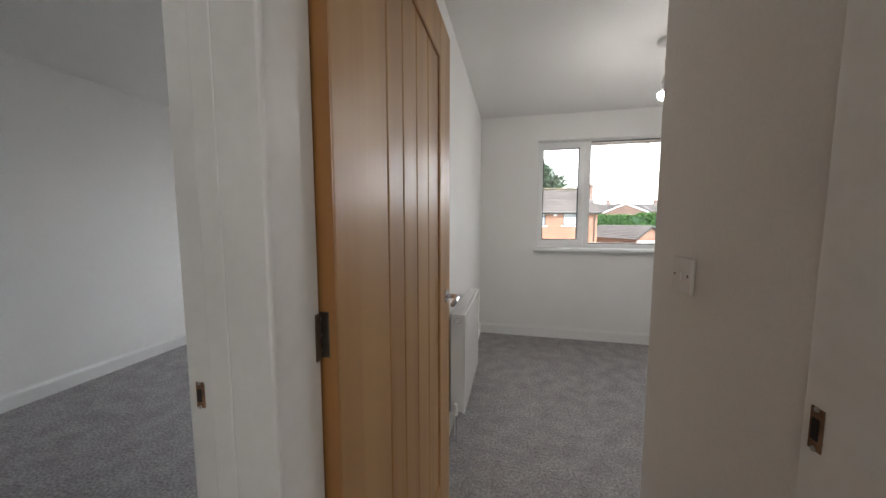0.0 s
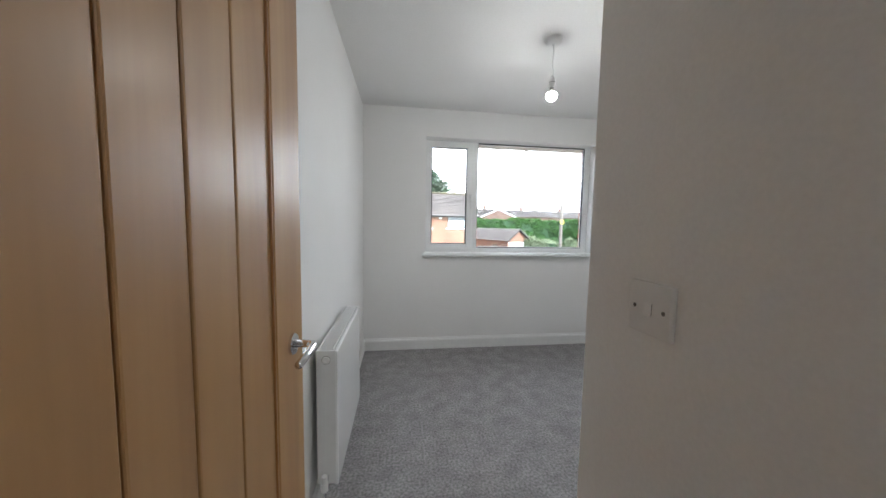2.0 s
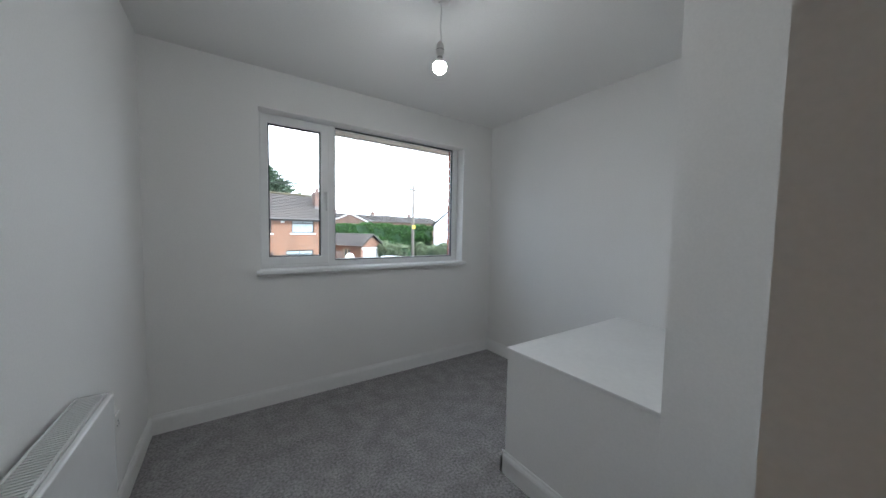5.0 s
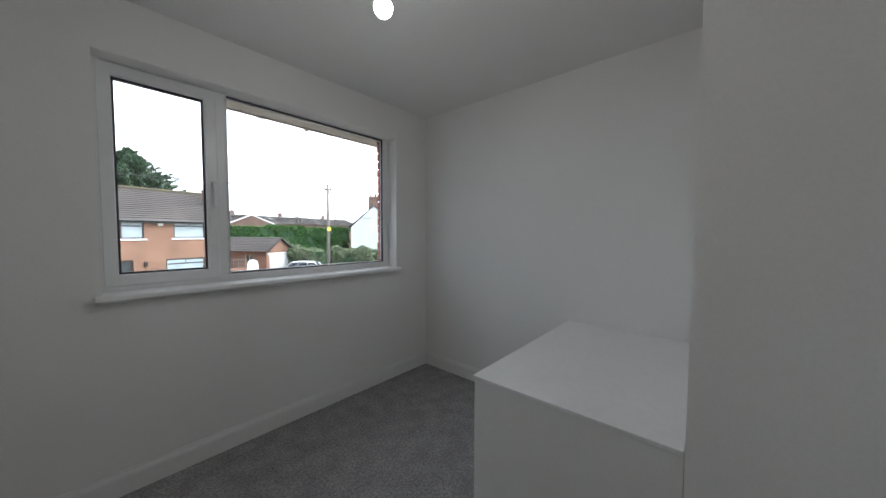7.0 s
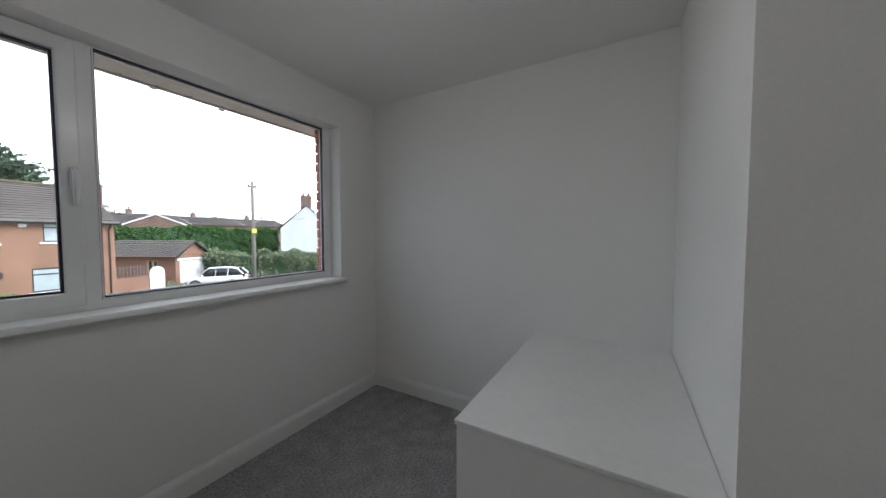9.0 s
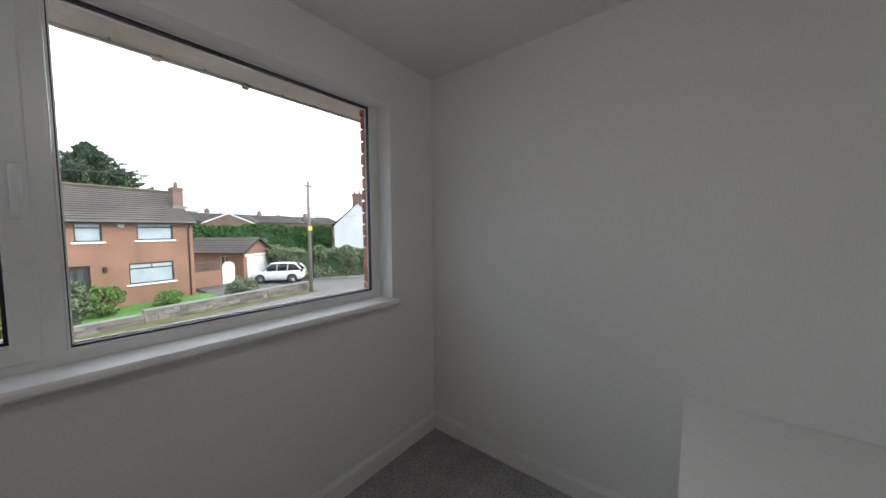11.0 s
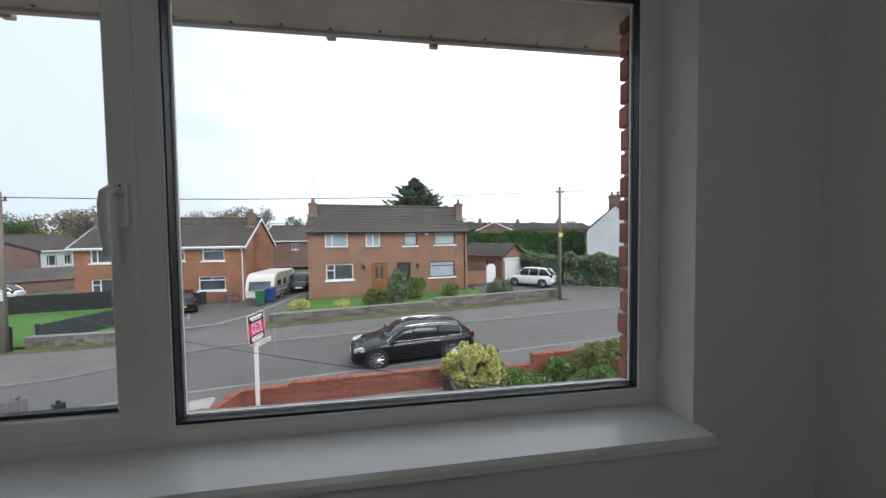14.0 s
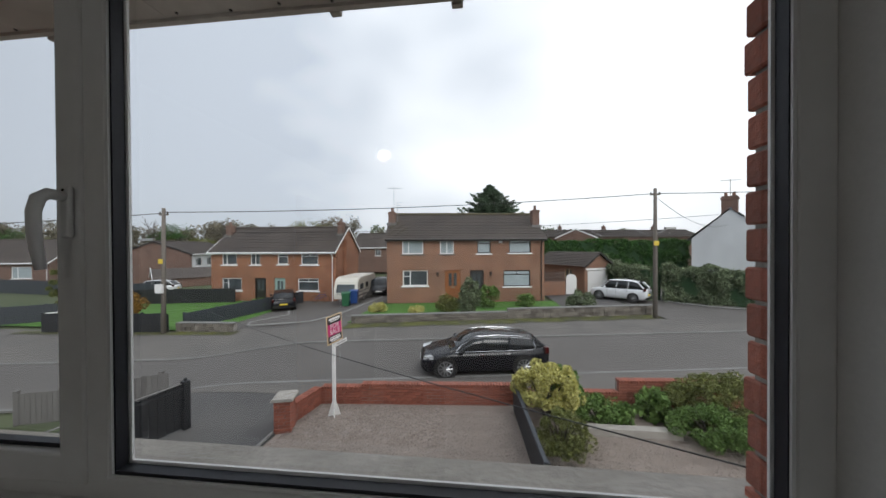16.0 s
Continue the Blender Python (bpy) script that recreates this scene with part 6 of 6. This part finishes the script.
def shrub(name, x, y, z, radii, n, size, mat, label, seed, clumps=40, lump=0.22, category="shrub", droop=0.0, flat=-1.0):
    e = base(name, pose(x, y, z), label, category)
    r = np.random.default_rng(seed)
    pts = lumps(r, n, radii, clumps, lump, flat) + np.array((0, 0, radii[2] * 0.95))
    pts = pts[pts[:, 2] > 0.01]
    tagged(part("foliage", leaves(pts, size, seed + 1, droop), mat, e), kind="stuff")
    bm = bmesh.new()
    for k in range(5):
        a = 2 * math.pi * k / 5 + seed
        tube(bm, ((0.04 * math.cos(a), 0.04 * math.sin(a), -0.05), (radii[0] * 0.25 * math.cos(a), radii[1] * 0.25 * math.sin(a), radii[2] * 0.8), (radii[0] * 0.5 * math.cos(a), radii[1] * 0.5 * math.sin(a), radii[2] * 1.4)), [0.03, 0.02, 0.008], 6)
    part("stems", bm, BARK, e)
    return e


def hedge(name, a, b, height, thick, n, size, mat, label, seed, z=None, rough=0.12):
    a, b = np.array(a, float), np.array(b, float)
    L = np.linalg.norm(b - a)
    e = base(name, Matrix.Translation((*a, z if z is not None else rise(a[0]))) @ Matrix.Rotation(math.atan2(b[1] - a[1], b[0] - a[0]), 4, "Z"), label, "hedge")
    r = np.random.default_rng(seed)
    u = r.uniform(0, L, n)
    top = r.random(n) < 0.35
    v = np.where(top, r.uniform(-thick / 2, thick / 2, n), np.where(r.random(n) < 0.75, -thick / 2, thick / 2))
    w = np.where(top, height, r.uniform(0.0, height, n))
    wave = rough * (np.sin(u * 2.1 + seed) + np.sin(u * 5.3 + w * 2.0) * 0.6 + np.sin(u * 0.7 + w * 3.1))
    v = v + np.sign(v) * wave + r.normal(0, rough * 0.5, n)
    w = w + np.where(top, wave * 0.8, 0) + r.normal(0, rough * 0.3, n)
    tagged(part("foliage", leaves(np.stack([u, v, np.maximum(w, 0.02)], 1), size, seed + 3), mat, e), kind="stuff")
    # solid dark box inside the leaves stands in for the hedge's shaded depth
    part("core", boxes((0.1, L - 0.1, -thick / 2 + 0.12, thick / 2 - 0.12, -0.1, height - 0.12)), HEDGE_SHADE, e)
    return e


# the neighbouring front garden
shrub("spotted_laurel", 3.50, 11.25, -2.66, (0.80, 0.64, 0.70), 9500, 0.048, LEAF_YELLOW, "bushy yellow-green variegated shrub beside the wall", 11, 70, 0.15, flat=-0.1)
shrub("low_shrub", 3.55, 10.1, -2.7, (0.55, 0.55, 0.42), 4800, 0.036, LEAF_OLIVE, "low olive-green shrub beside the black fence", 12, 40, 0.14)
shrub("ground_cover", 4.75, 11.4, -2.7, (0.85, 0.42, 0.24), 3600, 0.05, LEAF_GREEN, "spreading green ground cover behind the slab", 13, 60, 0.13, "plant")
shrub("fern_clump", 3.95, 11.75, -2.7, (0.5, 0.4, 0.55), 1500, 0.09, LEAF_GREEN, "feathery green ferns before the brick wall", 14, 30, 0.14, "fern", droop=0.6)
shrub("grassy_clump", 6.05, 11.55, -2.7, (0.30, 0.30, 0.36), 900, 0.12, LEAF_GREEN, "tuft of long bright green leaves", 15, 26, 0.1, "plant", droop=0.8)
shrub("clipped_hedge_bush", 7.6, 11.45, -2.7, (1.2, 0.9, 0.52), 17000, 0.036, LEAF_OLIVE, "broad clipped dark green bush by the wall", 16, 90, 0.2)
shrub("spreading_shrub", 6.85, 10.75, -2.7, (0.85, 0.75, 0.34), 9500, 0.034, LEAF_GREEN, "low bright green spreading shrub over the gravel", 17, 70, 0.14)
shrub("weed_tuft", 6.0, 9.2, -2.7, (0.14, 0.12, 0.07), 160, 0.04, LEAF_GREEN, "small weed growing in the gravel", 18, 10, 0.05, "plant")
# across the street
for x, y, z, rad, n, s, m, lab, sd in ((1.45, 22.7, -2.66, (0.62, 0.6, 1.16), 5600, 0.085, LEAF_GREY, "large rounded grey-green shrub before the doors", 21), (2.6, 25.0, -2.6, (0.75, 0.6, 0.72), 3200, 0.08, LEAF_GREEN, "dark green shrub beside the path", 22),
                                       (0.1, 23.0, -2.6, (0.68, 0.5, 0.52), 2400, 0.08, LEAF_OLIVE, "low yellowish shrub on the lawn", 23), (-1.8, 22.4, -2.6, (0.42, 0.35, 0.22), 900, 0.07, LEAF_YELLOW, "small yellow plant by the stone wall", 24),
                                       (-4.4, 23.0, -2.65, (0.55, 0.45, 0.25), 1100, 0.07, LEAF_YELLOW, "small yellow-green plant at the lawn's end", 25), (5.2, 25.6, -2.62, (0.62, 0.5, 0.36), 1500, 0.075, LEAF_GREEN, "round green shrub under the window", 26),
                                       (8.65, 24.9, -2.6, (0.82, 0.75, 0.58), 3000, 0.08, LEAF_GREY, "grey-green shrub on the forecourt corner", 27), (-14.5, 25.6, -3.3, (0.6, 0.5, 0.5), 1300, 0.08, LEAF_GREEN, "green shrub on the far lawn", 28),
                                       (-30.0, 25.4, -3.35, (1.7, 1.5, 2.3), 7000, 0.12, LEAF_OLIVE, "tall olive-green bush behind the corner fence", 29)):
    shrub("garden_shrub", x, y, z, rad, n, s, m, lab, sd, 50, 0.2 if rad[0] < 2 else 0.35)
shrub("autumn_shrub", -20.3, 20.7, -3.3, (1.7, 1.0, 1.1), 5200, 0.11, LEAF_RUST, "rust and yellow autumn shrub behind the black fence", 35, 45, 0.32)
hedge("conifer_hedge", (8.6, 40.2), (26.5, 44.0), 4.7, 1.8, 16000, 0.16, LEAF_HEDGE, "tall clipped dark green conifer hedge", 31, -2.7, 0.14)
hedge("ivy_hedge", (13.6, 34.0), (15.4, 29.0), 2.4, 1.4, 9000, 0.12, LEAF_GREY, "overgrown ivy-covered hedge along the side road", 32, -2.7, 0.2)
hedge("ivy_hedge", (16.2, 29.6), (23.5, 26.0), 2.35, 1.6, 17000, 0.12, LEAF_GREY, "overgrown green hedge beside the side road", 33, -2.7, 0.22)
edging("edging_side_road", ((15.6, 28.6), (17.4, 26.4), (23.0, 24.2)), 0.16, "pale kerb of the side road")
shrub("garden_shrub", 14.4, 36.5, -2.7, (1.6, 1.3, 1.6), 3500, 0.12, LEAF_GREY, "grey-green bush behind the garage", 34, 40, 0.4)


def conifer(x, y, z, height, width, label, seed, n=60):
    e = base("conifer_tree", pose(x, y, z), label, "tree")
    part("trunk", tube(bmesh.new(), ((0, 0, 0), (0.05, 0, height * 0.6), (0, 0, height * 0.97)), [0.28, 0.16, 0.03], 10), BARK, e)
    r = np.random.default_rng(seed)
    pts, bm = [], bmesh.new()
    for k in range(n):
        t = (k + r.random()) / n
        h = height * (0.16 + 0.83 * t)
        reach = width * (1 - t) ** 0.9 * r.uniform(0.55, 1.12) + 0.12
        a = r.uniform(0, 2 * math.pi)
        tip = np.array((math.cos(a) * reach, math.sin(a) * reach, h + reach * r.uniform(0.2, 0.6)))
        root = np.array((0, 0, h))
        tube(bm, (tuple(root), tuple((root + tip) / 2 - np.array((0, 0, 0.06 * reach))), tuple(tip)), [0.05, 0.03, 0.01], 5)
        m = int(90 + 150 * reach / width)
        s = r.uniform(0.2, 1.0, m)[:, None]
        spread = (0.26 * (1.1 - s) + 0.05) * min(1.0, reach / 1.2)
        pts.append(root + (tip - root) * s + r.normal(size=(m, 3)) * spread * np.array((1, 1, 0.7)))
    part("limbs", bm, BARK, e)
    tagged(part("crown", leaves(np.concatenate(pts), 0.11, seed + 1, 0.0, 3.2), LEAF_CONIFER, e), kind="stuff")
    return e


conifer(3.6, 45.0, -2.7, 12.2, 7.4, "tall dark green conifer behind the brick houses", 41, 330)


def bare_tree(x, y, z, height, seed, label, leafy=None):
    e = base("bare_tree", pose(x, y, z), label, "tree", "bare trees")
    r = random.Random(seed)
    bm, tips = bmesh.new(), []

    def grow(p, d, length, rad, depth):
        q = p + d * length * 0.5 + Vector((r.uniform(-1, 1), r.uniform(-1, 1), r.uniform(-0.3, 0.6))) * length * 0.06
        t = p + d * length
        tube(bm, (p, q, t), [rad, rad * 0.85, rad * 0.65], 6 if depth < 2 else 4, caps=False)
        if depth >= 5:
            tips.append(t)
            return
        for k in range(3 if depth < 4 else 2):
            nd = (d + Vector((r.uniform(-1, 1), r.uniform(-1, 1), r.uniform(-0.35, 0.75))) * 0.75).normalized()
            grow(t, nd, length * r.uniform(0.6, 0.82), rad * 0.6, depth + 1)

    grow(Vector((0, 0, -0.2)), Vector((r.uniform(-0.1, 0.1), 0, 1)).normalized(), height * 0.27, height * 0.022, 0)
    part("branches", bm, BARK, e)
    if leafy:
        g = np.random.default_rng(seed)
        base_pts = np.array([tuple(t) for t in tips])
        pts = base_pts[g.integers(0, len(base_pts), 2200)] + g.normal(size=(2200, 3)) * 0.35
        tagged(part("crown", leaves(pts, 0.16, seed), leafy, e), kind="stuff")
    return e


for k, (x, y, h, lf) in enumerate(((-62, 58, 14.0, None), (-56, 60, 12.5, LEAF_HEDGE), (-50, 62, 14.0, None), (-44, 66, 13.0, LEAF_BROWN), (-38, 64, 12.5, None), (-33, 68, 14.0, LEAF_OLIVE), (-70, 52, 13.0, None), (-27, 70, 13.0, LEAF_BROWN), (-15, 80, 12.5, None), (-76, 46, 11.0, LEAF_HEDGE), (-26.5, 24.6, 4.6, None))):
    bare_tree(x, y, -3.3 if x > -30 else -4.4, h, 50 + k, "bare autumn tree on the skyline" if h > 5 else "small bare tree behind the dark fence", lf)


def far_wood(name, a, b, height, n, size, mat, label, seed, z):
    """A far belt of trees, as uneven lumps."""
    e = base(name, pose(0, 0, z), label, "woodland", kind="stuff")
    r = np.random.default_rng(seed)
    m = max(30, int(np.hypot(b[0] - a[0], b[1] - a[1]) / 2))
    t = r.random(m)
    c = np.stack([a[0] + (b[0] - a[0]) * t, a[1] + (b[1] - a[1]) * t + r.normal(0, 3, m), height * r.uniform(0.35, 0.95, m)], 1)
    k = r.integers(0, m, n)
    d = r.normal(size=(n, 3))
    d /= np.linalg.norm(d, axis=1, keepdims=True)
    rad = (height * 0.28 * r.uniform(0.6, 1.3, m))[k] * r.uniform(0.5, 1.0, n)
    pts = c[k] + d * rad[:, None]
    pts[:, 2] = np.where(r.random(n) < 0.3, pts[:, 2] * r.random(n), pts[:, 2])
    tagged(part("trees", leaves(np.maximum(pts, (-1e4, -1e4, 0.0)), size, seed), mat, e), kind="stuff")
    return e


far_wood("woodland", (-125, 62), (-12, 84), 10.8, 70000, 0.3, LEAF_BROWN, "brown autumn woodland behind the houses", 71, -4.0)
far_wood("woodland", (-140, 50), (-30, 66), 7.2, 40000, 0.3, LEAF_OLIVE, "olive-green tree belt beyond the gardens", 72, -4.5)
far_wood("woodland", (20, 130), (120, 120), 8.5, 9000, 0.7, LEAF_GREY, "grey-green tree line on the far hill", 73, -2.7)
far_wood("woodland", (-30, 100), (30, 120), 10.0, 6000, 0.6, LEAF_GREY, "distant trees between the houses", 74, -2.9)

# loose pebbles on the gravel
def pebbles(name, x0, x1, y0, y1, n, seed, label):
    r = np.random.default_rng(seed)
    p = np.stack([r.uniform(x0, x1, n), r.uniform(y0, y1, n), np.full(n, -2.69)], 1)
    s = r.uniform(0.008, 0.021, n)[:, None, None]
    shape = np.array(((1, 0, 0), (0, 1, 0), (-1, 0, 0), (0, -1, 0), (0, 0, 0.8), (0, 0, -0.5)), float)[None] * r.uniform(0.6, 1.2, (n, 6, 1))
    a = r.uniform(0, 2 * math.pi, n)
    ca, sa = np.cos(a)[:, None], np.sin(a)[:, None]
    v = np.stack([shape[..., 0] * ca - shape[..., 1] * sa, shape[..., 0] * sa + shape[..., 1] * ca, shape[..., 2]], 2) * s + p[:, None]
    idx = np.array(((0, 1, 4), (1, 2, 4), (2, 3, 4), (3, 0, 4), (1, 0, 5), (2, 1, 5), (3, 2, 5), (0, 3, 5)))
    f = (idx[None] + 6 * np.arange(n)[:, None, None]).reshape(-1, 3)
    return tagged(part(name, mesh_of(name, v.reshape(-1, 3).tolist(), f.tolist()), PEBBLE), label, "gravel", kind="stuff")


pebbles("loose_gravel", -2.5, 2.85, 6.5, 11.55, 24000, 81, "loose brown and grey pea gravel in the front garden")
pebbles("loose_gravel", 3.1, 8.5, 7.2, 10.7, 11000, 82, "loose brownish gravel beside the planting bed")

# ---- bricks, last ----
def brick_mesh(name, w, h, d):
    bm = boxes((0, w, 0, d, 0, h), bevel=0.004, seg=1)
    bmesh.ops.recalc_face_normals(bm, faces=bm.faces[:])
    me = bpy.data.meshes.new(name)
    bm.to_mesh(me)
    bm.free()
    me.materials.append(BRICK)
    return me


FULL, HALF, DEEP = brick_mesh("brick", 0.215, 0.065, 0.1025), brick_mesh("brick", 0.1025, 0.065, 0.1025), brick_mesh("brick", 0.07, 0.065, 0.1025)


def lay(parent, me, x, y, z, rnd, wobble=0.003):
    ob = new("brick", me)
    ob.parent = parent
    ob.location = (x + rnd.uniform(-wobble, wobble), y + rnd.uniform(-wobble, wobble), z + rnd.uniform(-0.001, 0.001))
    ob.rotation_euler = (0, 0, rnd.uniform(-0.01, 0.01))


rnd = random.Random(5)
for k in range(18):
    z = 0.915 + 0.075 * k
    lay(wall_1, FULL if k % 2 else HALF, 2.398, 4.158, z, rnd, 0.003)
    if k % 2 == 0:
        lay(wall_1, FULL, 2.398 + 0.1125, 4.158, z, rnd)
    lay(wall_1, FULL if k % 2 else HALF, 0.562 - (0.215 if k % 2 else 0.1025), 4.158, z, rnd, 0.006)
for (a, b, hgt, lab) in (((-2.26, 11.50), (-1.2, 11.60), 6, "low red brick garden wall, its lowest step"), ((-1.2, 11.60), (0.45, 11.72), 7, "low red brick garden wall, its middle step"), ((0.45, 11.72), (2.85, 11.90), 7.5, "low red brick garden wall, its upper step"),
                         ((2.85, 11.90), (5.5, 12.08), 5.5, "red brick wall behind the planting bed"), ((5.5, 12.08), (8.6, 12.30), 9, "higher red brick wall behind the hedge bush"), ((-2.48, 10.46), (-2.26, 11.50), 6, "short red brick return wall to the pier")):
    w, L = brick_wall_base("garden_wall_own", a, b, lab)
    part("core", boxes((0.004, L - 0.004, 0.012, 0.2, -0.1, 0.075 * int(hgt) - 0.012)), MORTAR, w)
    for c in range(int(hgt)):
        x = 0.0 if c % 2 == 0 else -0.1125
        while x < L - 0.03:
            if x < 0:
                lay(w, HALF, 0.0, 0.0, 0.075 * c, rnd)
            elif x + 0.215 > L:
                lay(w, FULL, x, 0.0, 0.075 * c, rnd)
                w.children[-1].scale.x = (L - x - 0.002) / 0.215
            else:
                lay(w, FULL, x, 0.0, 0.075 * c, rnd)
            x += 0.225
    n = int(L / 0.0775)
    for k in range(n):
        ob = new("coping_brick", HALF)
        ob.parent = w
        ob.matrix_local = Matrix.Translation((L * k / n + 0.066, -0.012, 0.075 * int(hgt))) @ Matrix.Diagonal((-0.62, 2.1, 1.0, 1.0))
for k in range(10):
    for side in range(4):
        m = Matrix.Translation((0.168, 0.174, 0)) @ Matrix.Rotation(radians(90 * side), 4, "Z") @ Matrix.Translation((-0.18, -0.18, 0.075 * k))
        for j, (me, x) in enumerate(((FULL, 0.0), (HALF, 0.225)) if (k + side) % 2 else ((HALF, 0.0), (FULL, 0.1125))):
            ob = new("brick", me)
            ob.parent = pier
            ob.matrix_local = m @ Matrix.Translation((x, 0, 0))
